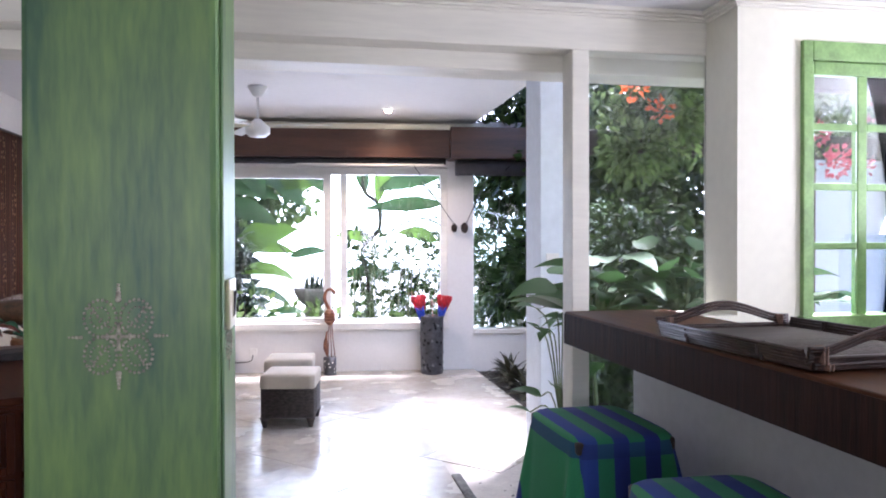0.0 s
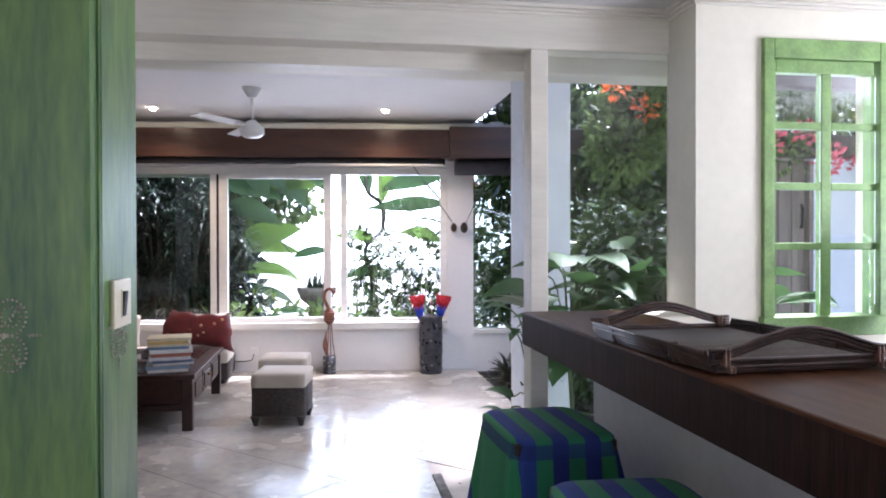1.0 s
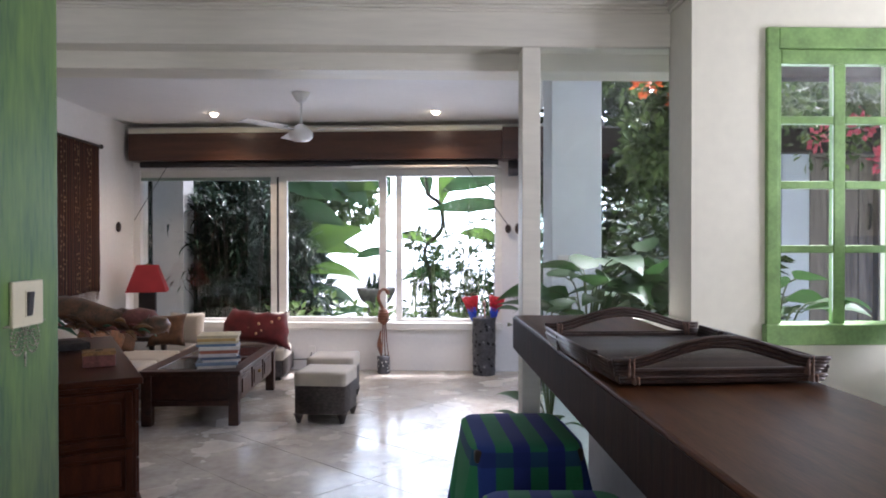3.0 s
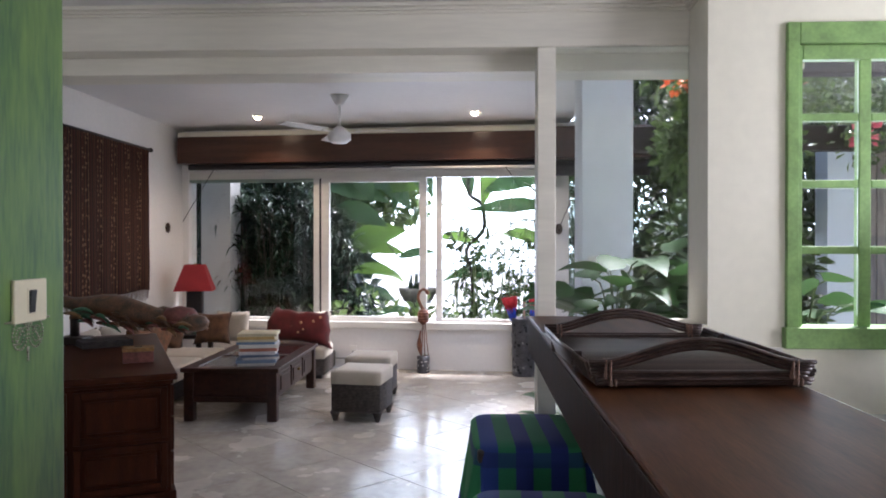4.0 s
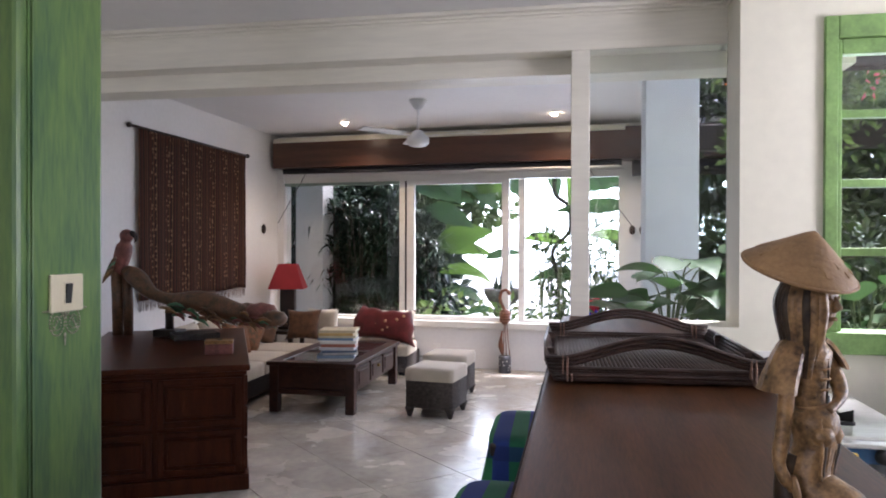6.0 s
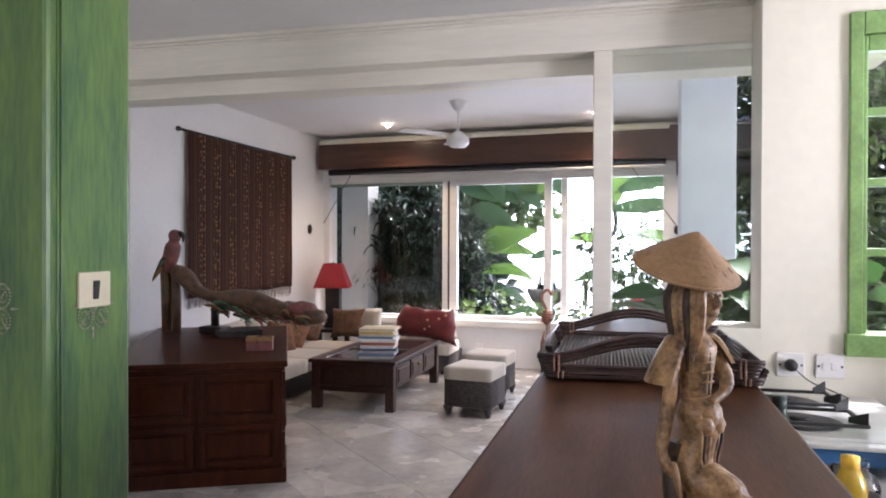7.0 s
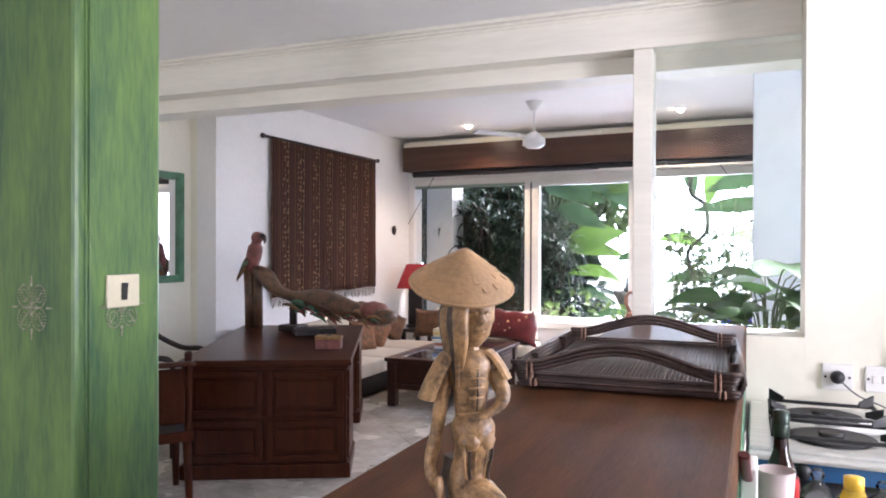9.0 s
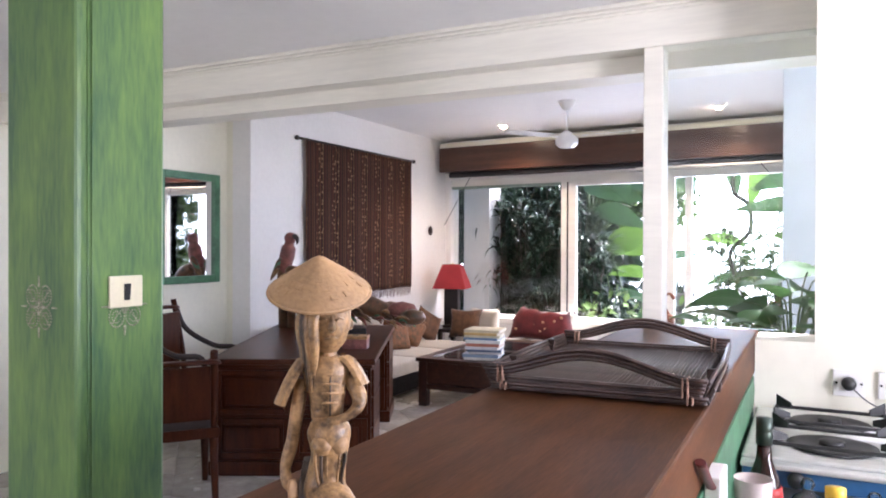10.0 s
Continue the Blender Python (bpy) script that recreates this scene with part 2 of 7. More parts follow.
def walls():
    b = B()
    box(b, -2.75, 2.05, -2.9, 9.0, -0.12, -0.006)
    box(b, 2.05, 4.1, -2.9, 3.1, -0.12, -0.006)
    structure("floor", b, M_GROUT, "polished pale stone tile floor with thin joints", "floor")
    # living room walls
    b = B()
    box(b, -2.68, -2.48, 5.19, 9.1, 0, 2.95)
    structure("wall_west", b, M_WHITE, "white painted plaster wall behind the sofa", "wall")
    b = B()
    box(b, -2.95, -2.75, -2.9, 5.19, 0, 2.95)
    structure("wall_dining", b, M_WALL, "cream painted plaster wall with a mirror", "wall")
    b = B()
    box(b, -2.95, -2.68, 5.19, 5.35, 0, 2.95)
    structure("wall_jog", b, M_WALL, "cream painted return of the wall", "wall")
    b = B()
    box(b, -2.7, 2.05, 3.46, 9.1, CEIL, CEIL + 0.12)
    structure("ceiling_living", b, M_CEIL, "flat white living room ceiling", "ceiling")
    b = B()
    box(b, -2.95, 4.2, -2.9, 3.17, NEAR_CEIL, NEAR_CEIL + 0.12)
    structure("ceiling_kitchen", b, M_CEIL, "flat white dining and kitchen ceiling", "ceiling")
    # beams over the opening
    b = B()
    box(b, -2.75, 1.815, 3.17, 3.284, 2.2, 2.95, 0.004)
    box(b, 1.8, 2.08, 3.195, 3.284, 2.2, 2.95, 0.004)
    structure("beam", b, M_BEAM, "white painted beam over the wide opening", "beam")
    b = B()
    box(b, -2.75, 2.3, 3.285, 3.46, 2.132, 2.95, 0.004)
    structure("beam_inner", b, M_BEAM, "lower white painted board behind the beam", "beam")
    b = B()
    box(b, 1.233, 1.305, 3.172, 3.283, 0, 2.199, 0.004)
    structure("post", b, M_BEAM, "slim cream painted wooden post", "post")
    # cornice of stepped mouldings
    b = B()
    for k, (d, z0, z1) in enumerate([(0.012, 2.331, 2.342), (0.024, 2.342, 2.353), (0.042, 2.353, 2.369)]):
        box(b, -2.75, 1.815 - d, 3.17 - d, 3.17, z0, z1, 0.003)
        box(b, 1.815 - d, 1.815, 2.95 - d, 3.17, z0, z1, 0.003)
        box(b, 1.815, 4.1, 2.95 - d, 2.95, z0, z1, 0.003)
    structure("cornice", b, M_BEAM, "cream stepped ceiling moulding", "trim")
    # kitchen wall with the green window's opening
    b = B()
    x0, x1, z0, z1 = 2.084, 2.62, 1.082, 2.213
    box(b, 1.815, x0, 2.95, 3.19, 0, 2.95)
    box(b, x1, 4.2, 2.95, 3.12, 0, 2.95)
    box(b, x0, x1, 2.95, 3.12, 0, z0)
    box(b, x0, x1, 2.95, 3.12, z1, 2.95)
    structure("wall_kitchen", b, M_WALL, "cream painted kitchen wall with a window opening", "wall")
    # Side wall out of view, opened only to let the right-hand fill in.
    b = B()
    box(b, 4.1, 4.25, 2.15, 3.12, 0, 2.5)
    box(b, 4.1, 4.25, -2.9, 1.15, 0, 2.5)
    box(b, 4.1, 4.25, 1.15, 2.15, 0, 0.85)
    box(b, 4.1, 4.25, 1.15, 2.15, 2.15, 2.5)
    structure("wall_kitchen_side", b, M_WALL, "cream kitchen side wall with an opening added for light", "wall")
    # Unseen back wall; its opening is cut for the fill lamp.
    b = B()
    box(b, -2.95, -1.25, -3.05, -2.9, 0, 2.5)
    box(b, 0.05, 4.25, -3.05, -2.9, 0, 2.5)
    box(b, -1.25, 0.05, -3.05, -2.9, 0, 0.75)
    box(b, -1.25, 0.05, -3.05, -2.9, 2.25, 2.5)
    structure("wall_back", b, M_WALL, "cream back wall with an opening added for light", "wall")
    # niche with its fixed pane beside the post
    b = B()
    box(b, 1.305, 1.815, 3.176, 3.184, 1.159, 2.199)
    ob = structure("window_niche", b, M_GLASS, "fixed clear glass pane beside the post", "window")
    ob.visible_shadow = False
    b = B()
    box(b, 1.305, 1.5, 3.176, 3.184, 0.05, 1.03)
    ob = structure("window_below_bar", b, M_GLASST, "low glass pane under the bar end", "window")
    ob.visible_shadow = False
    b = B()
    box(b, 1.6405, 1.8148, 2.9505, 3.174, 0.0, 1.150)
    structure("niche_wall", b, M_WALL, "cream low wall beneath the glass pane", "wall")
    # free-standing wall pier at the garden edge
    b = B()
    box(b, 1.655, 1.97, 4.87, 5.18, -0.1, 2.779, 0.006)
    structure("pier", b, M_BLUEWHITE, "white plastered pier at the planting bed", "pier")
    # roof over the house, so that no sky falls in from above
    b = B()
    box(b, -3.1, 2.2, 3.17, 9.35, 2.96, 3.06)
    box(b, -3.1, 4.4, -3.2, 3.2, 2.96, 3.06)
    # Unseen eave strip past the far wall, added to shade pillar and palms.
    box(b, -3.1, -0.9, 9.35, 9.6, 2.9, 3.06)
    structure("roof", b, M_CEIL, "flat roof slab over the house, with an added shading eave", "roof")


def far_wall():
    """The window wall at the end of the living room, in its own frame: x along it, y outward."""
    b = B()
    box(b, -2.6, 2.056, 0, 0.2, 0, 0.466)
    box(b, 2.056, 2.9, 0, 0.2, -0.15, 0.40)
    box(b, -2.6, 2.9, 0, 0.2, 2.279, 2.80)
    box(b, 1.76, 2.056, 0, 0.2, 0.466, 2.279)
    box(b, -2.6, -2.41, 0, 0.2, 0.466, 2.279)
    structure("wall_north", b, M_WHITE, "white window wall with a low parapet", "wall", M_FAR)
    b = B()
    box(b, -2.41, 1.77, -0.06, 0.16, 0.467, 0.543, 0.006)
    structure("sill", b, M_TRIM, "white painted window sill", "sill", M_FAR)
    win = thing("window_far", "white framed sliding window with tall panes", "window", M_FAR, kind="structure")
    for name, x0, x1, y0, y1, z0, z1 in [("window_frame", -2.41, 1.76, 0.03, 0.12, 2.2, 2.278), ("window_frame", -2.41, -0.884, 0.04, 0.12, 0.543, 0.575),
                                         ("mullion", -0.884, -0.815, 0.03, 0.12, 0.543, 2.2), ("sash_stile", -0.785, -0.69, 0.01, 0.07, 0.543, 2.2),
                                         ("sash_stile", 0.371, 0.455, 0.01, 0.06, 0.543, 2.2), ("sash_stile", 0.555, 0.627, 0.07, 0.11, 0.543, 2.2),
                                         ("sash_stile", 1.681, 1.76, 0.03, 0.1, 0.543, 2.2), ("sash_rail", -0.69, 0.371, 0.01, 0.06, 0.543, 0.60),
                                         ("sash_rail", 0.627, 1.681, 0.06, 0.11, 0.543, 0.58), ("sash_rail", -0.69, 0.371, 0.01, 0.06, 2.15, 2.2)]:
        b = B()
        part(name, box(b, x0, x1, y0, y1, z0, z1, 0.004), M_TRIM, win)
    # Dark strip fills the slit between mullion and sash.
    b = B()
    part("mullion_gap", box(b, -0.815, -0.786, 0.04, 0.1, 0.543, 2.2), M_BLIND, win, "dark strip filling the slit between mullion and sash")
    b = B()
    part("header_strip", box(b, -2.41, -0.884, 0.025, 0.1, 2.165, 2.199, 0.003), M_GREENTINT, win, "greenish tinted header strip")
    for x0, x1, y in [(-2.41, -0.884, 0.08), (-0.69, 0.46, 0.035), (0.46, 1.681, 0.085)]:
        b = B()
        ob = part("pane", box(b, x0, x1, y, y + 0.006, 0.56, 2.21), M_GLASS, win)
        ob.visible_shadow = False
    win2 = thing("window_bay", "frameless window over the planting bed", "window", M_FAR, kind="structure")
    b = B()
    ob = part("pane", box(b, 2.056, 2.9, 0.05, 0.056, 0.42, 2.279), M_GLASST, win2)
    ob.visible_shadow = False
    b = B()
    part("window_sill", box(b, 2.056, 2.9, -0.03, 0.2, 0.401, 0.45, 0.005), M_TRIM, win2)
    # pelmet with the rolled blind under it
    pel = thing("pelmet", "long dark brown wooden pelmet above the windows", "pelmet", M_FAR)
    b = B()
    part("fascia", box(b, -2.40, 1.76, -0.30, -0.005, 2.36, 2.662, 0.004), M_PELMET, pel)
    b = B()
    part("top_strip", box(b, -2.40, 1.8, -0.285, -0.005, 2.664, 2.72, 0.004), M_WALL, pel, "cream painted strip")
    b = B()
    tube(b, [(-2.3, -0.2, 2.325), (1.72, -0.2, 2.325)], 0.034, 12)
    part("blind_roll", b, M_BLIND, pel, "dark rolled fabric blind")
    b = B()
    part("bottom_bar", box(b, 0.1, 1.7, -0.25, -0.235, 2.275, 2.295, 0.003), M_TRIM, pel, "thin pale blind rail")
    pel2 = thing("pelmet", "short dark brown pelmet with a rolled blind", "pelmet", M_FAR)
    b = B()
    part("fascia", box(b, 1.762, 2.9, -0.36, -0.02, 2.35, 2.69, 0.004), M_PELMET, pel2)
    b = B()
    tube(b, [(1.83, -0.2, 2.26), (2.9, -0.2, 2.26)], 0.085, 14)
    part("blind_roll", b, M_BLIND, pel2, "dark rolled fabric blind")


def green_window():
    win = thing("window_green", "green painted casement window with eight small panes", "window", kind="structure")
    x0, x1, z0, z1 = 2.084, 2.62, 1.082, 2.213
    y = 2.93
    for n, a in [("window_frame", (x0, x0 + 0.042, y, 3.03, z0, z1)), ("window_frame", (x1 - 0.042, x1, y, 3.03, z0, z1)),
                 ("window_frame", (x0 + 0.042, x1 - 0.042, y, 3.03, z1 - 0.075, z1)), ("window_sill", (x0 - 0.01, x1 + 0.01, y - 0.015, 3.05, z0 - 0.012, z0 + 0.062)),
                 ("sash_stile", (x0 + 0.044, x0 + 0.058, y + 0.015, 2.99, z0 + 0.063, z1 - 0.076)), ("sash_rail", (x0 + 0.058, x1 - 0.058, y + 0.015, 2.99, 2.085, 2.137)),
                 ("muntin", (2.338, 2.381, y + 0.02, 2.985, z0 + 0.063, 2.085))]:
        b = B()
        part(n, box(b, *a, 0.004), M_GREENW, win)
    for z in (1.883, 1.648, 1.415):
        for xa, xb in ((x0 + 0.059, 2.337), (2.382, x1 - 0.044)):
            b = B()
            part("muntin", box(b, xa, xb, y + 0.022, 2.98, z - 0.014, z + 0.014, 0.004), M_GREENW, win)
    for xa, xb in ((x0 + 0.059, 2.337), (2.382, x1 - 0.044)):
        zs = [z0 + 0.064, 1.40, 1.634, 1.869, 2.084]
        for k in range(4):
            b = B()
            ob = part("pane", box(b, xa, xb, 2.955, 2.958, zs[k] + (0.03 if k else 0), zs[k + 1]), M_GLASS, win)
            ob.visible_shadow = False


def green_column():
    col = thing("column", "square green brushed-paint column with stencilled ornaments", "column", kind="structure")
    b = B()
    box(b, -0.253, 0.05, 1.668, 1.965, 0, 2.369, 0.012)
    part("shaft", b, M_GREEN, col)
    # thin bead along the front corner
    b = B()
    for x, y in ((0.052, 1.70), (0.052, 1.712)):
        tube(b, [(x, y, 0), (x, y, 2.36)], 0.003, 6)
    part("bead", b, M_GREEN, col)
    return col


def bar_counter():
    bar = thing("bar_counter", "dark stained bar counter on a white low wall", "counter")
    b = B()
    box(b, 1.2, 1.638, 0.60, 3.168, 1.032, 1.158, 0.006)
    part("countertop", b, M_BAR, bar, "dark brown polished wooden countertop")
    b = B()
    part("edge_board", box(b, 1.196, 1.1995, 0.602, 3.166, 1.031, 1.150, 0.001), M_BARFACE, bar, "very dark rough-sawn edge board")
    # White wall, its colour darkened for the shade below the countertop.
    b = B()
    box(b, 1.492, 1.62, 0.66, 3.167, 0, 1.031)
    part("low_wall", b, M_SHADEWHITE, bar, "white painted supporting wall")
    return bar


walls()
far_wall()
green_window()
green_column()
bar_counter()

# ---- the garden ----
def garden_ground():
    b = B()
    n = 60
    t = bmesh.new()
    vs = {}
    for i in range(n + 1):
        for j in range(n + 1):
            x, y = -60 + 120 * i / n, -60 + 140 * j / n
            vs[i, j] = t.verts.new((x, y, -0.16))
    for i in range(n):
        for j in range(n):
            t.faces.new((vs[i, j], vs[i + 1, j], vs[i + 1, j + 1], vs[i, j + 1]))
    merge(b, t)
    structure("ground", b, M_GRASS, "dark garden soil and grass", "ground")
    # Ground added so that the sun whitens the view below the horizon.
    b = B()
    box(b, -6.0, 14.0, 10.9, 45.0, -0.159, -0.10)
    structure("terrace", b, M_PAVE, "pale ground added beyond the plants, bright in the sun", "pavement")


garden_ground()
# Glowing sheet in place of the blown-out sky; it also backlights the leaves.
tagged(part("backdrop", box(B(), -60, 80, 46.0, 46.2, -1, 26), glow("backdrop_glow", (0.90, 0.96, 1.0), 3.0)), "plain glowing backdrop in place of the bright distance", "backdrop", kind="structure")
# ---- furniture materials ----
M_WICKER = mat("grey_brown_wicker", (0.085, 0.070, 0.062), 0.7, vary=0.35, scale=30, fine=160, bump=0.6, stretch=(1, 1, 2.5))
M_WICKERD = mat("dark_wicker", (0.045, 0.038, 0.036), 0.7, vary=0.35, scale=30, fine=160, bump=0.6, stretch=(1, 1, 2.5))
M_CREAM = mat("cream_cushion_cloth", (0.47, 0.42, 0.34), 0.9, vary=0.07, scale=5, fine=220, bump=0.25, sheen=0.2)
M_BROWNC = mat("brown_cushion_cloth", (0.13, 0.060, 0.026), 0.85, vary=0.3, scale=14, fine=200, bump=0.3, sheen=0.1)
M_PATTC = mat("patterned_cushion_cloth", (0.20, 0.075, 0.03), 0.8, vary=0.4, scale=22, fine=120, bump=0.2, dark=(0.05, 0.045, 0.02))
M_REDC = mat("dark_red_cushion_cloth", (0.14, 0.013, 0.013), 0.8, vary=0.25, scale=8, fine=180, bump=0.25, sheen=0.1)
M_DOT = mat("gold_dot_print", (0.55, 0.30, 0.16), 0.7, vary=0.1)
M_REDSHADE = mat("red_lamp_shade_cloth", (0.32, 0.022, 0.028), 0.8, vary=0.12, scale=6, fine=200, bump=0.2)
M_DARKBASE = mat("very_dark_wood", (0.028, 0.016, 0.012), 0.4, vary=0.3, scale=6, fine=60, bump=0.2)
M_FANW = mat("white_enamel", (0.80, 0.80, 0.80), 0.3, vary=0.02, bump=0)
M_DARKGLASS = mat("dark_table_glass", (0.03, 0.025, 0.025), 0.22, vary=0.2, bump=0, coat=0.5)
M_BRASS = mat("aged_brass", (0.35, 0.24, 0.10), 0.4, 1.0, vary=0.2)


def pillow(bm, w, h, d, m=None, mat_i=0, n=12, plump=0.5, pin=0.10):
    """A soft cushion: two bulging faces that meet in a seam with drawn-out corners."""
    t = bmesh.new()
    grid = {}
    for s in (-1, 1):
        for i in range(n + 1):
            for j in range(n + 1):
                u, v = 2 * i / n - 1, 2 * j / n - 1
                if s == 1 and (i in (0, n) or j in (0, n)):
                    grid[s, i, j] = grid[-1, i, j]
                    continue
                pinch = 1 - pin * (1 - u * u) * (v * v)
                pinch2 = 1 - pin * (1 - v * v) * (u * u)
                bulge = ((1 - u ** 4) * (1 - v ** 4)) ** plump
                wob = 0.06 * noise.noise(Vector((u * 2, v * 2, w * 7 + s)))
                grid[s, i, j] = t.verts.new((u * w / 2 * pinch2, s * d / 2 * bulge * (1 + wob), v * h / 2 * pinch))
    for s in (-1, 1):
        for i in range(n):
            for j in range(n):
                f = t.faces.new([grid[s, i, j], grid[s, i + 1, j], grid[s, i + 1, j + 1], grid[s, i, j + 1]][::s])
                f.smooth = True
    return merge(bm, t, mat_i, m)


def soft_box(bm, x0, x1, y0, y1, z0, z1, r=0.035, crown=0.012, n=10, m=None):
    """A seat cushion: a box with rounded edges and a crowned top."""
    t = bmesh.new()
    bmesh.ops.create_grid(t, x_segments=n, y_segments=n, size=0.5)
    top = list(t.verts)
    for v in top:
        u, w = v.co.x * 2, v.co.y * 2
        v.co = Vector(((x0 + x1) / 2 + v.co.x * (x1 - x0 - 2 * r), (y0 + y1) / 2 + v.co.y * (y1 - y0 - 2 * r), z1 + crown * (1 - u * u) * (1 - w * w)))
    edge = [e for e in t.edges if e.is_boundary]
    cx, cy = (x0 + x1) / 2, (y0 + y1) / 2
    for dx, dz in ((0.7, -0.3), (0.3, -0.7), (0.0, -0.0)):
        ret = bmesh.ops.extrude_edge_only(t, edges=edge)
        vs = [g for g in ret["geom"] if isinstance(g, bmesh.types.BMVert)]
        for v in vs:
            s = Vector((1 if v.co.x > cx + (x1 - x0) / 2 - r * 1.02 - r else 0, 0, 0))
            ax = 1 if abs(abs(v.co.x - cx) - ((x1 - x0) / 2 - r)) < r * 1.01 else 0
            ay = 1 if abs(abs(v.co.y - cy) - ((y1 - y0) / 2 - r)) < r * 1.01 else 0
            if dz == 0:
                v.co.z = z0
            else:
                v.co.x += math.copysign(r * dx, v.co.x - cx) * ax
                v.co.y += math.copysign(r * dx, v.co.y - cy) * ay
                v.co.z += dz * r
        edge = [g for g in ret["geom"] if isinstance(g, bmesh.types.BMEdge)]
    for f in t.faces:
        f.smooth = True
    return merge(bm, t, 0, m)


def wicker_side(bm, p, q, z0, z1, rows):
    """Woven horizontal strands between two upright corners."""
    p, q = Vector((*p, 0)), Vector((*q, 0))
    for k in range(rows):
        z = z0 + (k + 0.5) * (z1 - z0) / rows
        tube(bm, [p + Vector((0, 0, z)), q + Vector((0, 0, z))], (z1 - z0) / rows * 0.52, 5)


def ottoman():
    ot = thing("ottoman", "grey-brown wicker ottoman with a cream cushion", "ottoman", pose(0.065, 6.375, 0, 0, 0, -8), "ottomans")
    w, d = 0.20, 0.20
    b = B()
    box(b, -w, w, -d, d, 0.075, 0.30, 0.006)
    body = part("body", b, M_WICKER, ot)
    b = B()
    for p, q in (((-w, -d), (w, -d)), ((w, -d), (w, d)), ((w, d), (-w, d)), ((-w, d), (-w, -d))):
        wicker_side(b, p, q, 0.075, 0.30, 18)
    part("weave", b, M_WICKER, body)
    for sx in (-1, 1):
        for sy in (-1, 1):
            b = B()
            t = bmesh.new()
            lathe(t, [(0.018, 0.0), (0.034, 0.045), (0.05, 0.08)], 4, 0, Matrix.Rotation(radians(45), 4, 'Z'))
            merge(b, t, 0, Matrix.Translation((sx * (w - 0.022), sy * (d - 0.022), 0)))
            part("leg", b, M_WICKER, ot)
    b = B()
    soft_box(b, -w - 0.008, w + 0.008, -d - 0.008, d + 0.008, 0.302, 0.412, 0.022, 0.012)
    part("cushion", b, M_CREAM, ot, "cream box cushion")
    copy_thing(ot, pose(0.04, 7.12, 0, 0, 0, -4))


def coffee_table():
    ct = thing("coffee_table", "low brown wooden coffee table with drawers and dark top", "table", pose(0, 0, 0))
    x0, x1, y0, y1, z = -1.375, -0.575, 6.11, 7.62, 0.435
    b = B()
    for a in ((x0, x1, y0, y0 + 0.11), (x0, x1, y1 - 0.11, y1), (x0, x0 + 0.11, y0 + 0.11, y1 - 0.11), (x1 - 0.11, x1, y0 + 0.11, y1 - 0.11), (x0 + 0.11, x1 - 0.11, 6.82, 6.91)):
        box(b, *a, z - 0.035, z, 0.005)
    top = part("tabletop", b, M_TEAK, ct)
    for ya, yb in ((y0 + 0.11, 6.82), (6.91, y1 - 0.11)):
        b = B()
        part("glass_inset", box(b, x0 + 0.11, x1 - 0.11, ya, yb, z - 0.028, z - 0.006), M_DARKGLASS, ct, "dark glass inset")
    b = B()
    box(b, x0 + 0.05, x1 - 0.05, y0 + 0.05, y1 - 0.05, 0.17, z - 0.036, 0.003)
    part("body", b, M_TEAK, ct)
    for x in (x0 + 0.02, x1 - 0.10):
        for y in (y0 + 0.02, y1 - 0.10):
            b = B()
            part("leg", box(b, x, x + 0.08, y, y + 0.08, 0, z - 0.036, 0.006), M_TEAK, ct)
    for k in range(3):
        ya = y0 + 0.14 + k * 0.42
        b = B()
        box(b, x1 - 0.052, x1 - 0.03, ya, ya + 0.38, 0.20, z - 0.06, 0.004)
        box(b, x1 - 0.032, x1 - 0.022, ya + 0.04, ya + 0.34, 0.23, z - 0.09, 0.004)
        dr = part("drawer", b, M_TEAK, ct)
        if k == 1:
            b = B()
            tube(b, [(x1 - 0.03, ya + 0.19, 0.31), (x1 - 0.0, ya + 0.19, 0.31)], 0.013, 8)
            part("knob", b, M_BRASS, dr)
    b = B()
    box(b, x0 + 0.10, x1 - 0.10, y0 + 0.03, y0 + 0.055, 0.155, 0.20, 0.004)
    box(b, x0 + 0.10, x1 - 0.10, y0 + 0.035, y0 + 0.052, 0.21, z - 0.04, 0.003)
    part("apron", b, M_TEAK, ct)


BOOKC = [(0.75, 0.72, 0.66), (0.25, 0.33, 0.45), (0.78, 0.76, 0.72), (0.10, 0.14, 0.22), (0.70, 0.70, 0.72), (0.45, 0.16, 0.10), (0.75, 0.74, 0.70), (0.16, 0.26, 0.42), (0.68, 0.62, 0.45), (0.60, 0.42, 0.16), (0.62, 0.55, 0.38)]


def books():
    rnd = random.Random(4)
    paper = mat("page_paper", (0.72, 0.68, 0.58), 0.9, vary=0.1, scale=20, fine=300, stretch=(1, 1, 12))
    z = 0.437
    for k, c in enumerate(BOOKC):
        w, d, h = rnd.uniform(0.26, 0.31), rnd.uniform(0.29, 0.33), rnd.uniform(0.018, 0.029)
        bk = thing("book", "hardback book in a flat stack on the table", "book", pose(-0.81 + rnd.uniform(-0.015, 0.015), 6.37 + rnd.uniform(-0.015, 0.015), z, 0, 0, 104 + rnd.uniform(-7, 7)), "books on the coffee table")
        cover = mat("book_cover", c, 0.4, vary=0.12, scale=12, fine=80, bump=0.02)
        b = B()
        box(b, -w / 2, w / 2, -d / 2, d / 2, 0, 0.003)
        box(b, -w / 2, w / 2, -d / 2, d / 2, h - 0.003, h)
        box(b, -w / 2, -w / 2 + 0.003, -d / 2, d / 2, 0.003, h - 0.003)
        part("cover", b, cover, bk)
        b = B()
        part("page_block", box(b, -w / 2 + 0.003, w / 2 - 0.006, -d / 2 + 0.005, d / 2 - 0.005, 0.003, h - 0.003), paper, bk)
        z += h + 0.0005


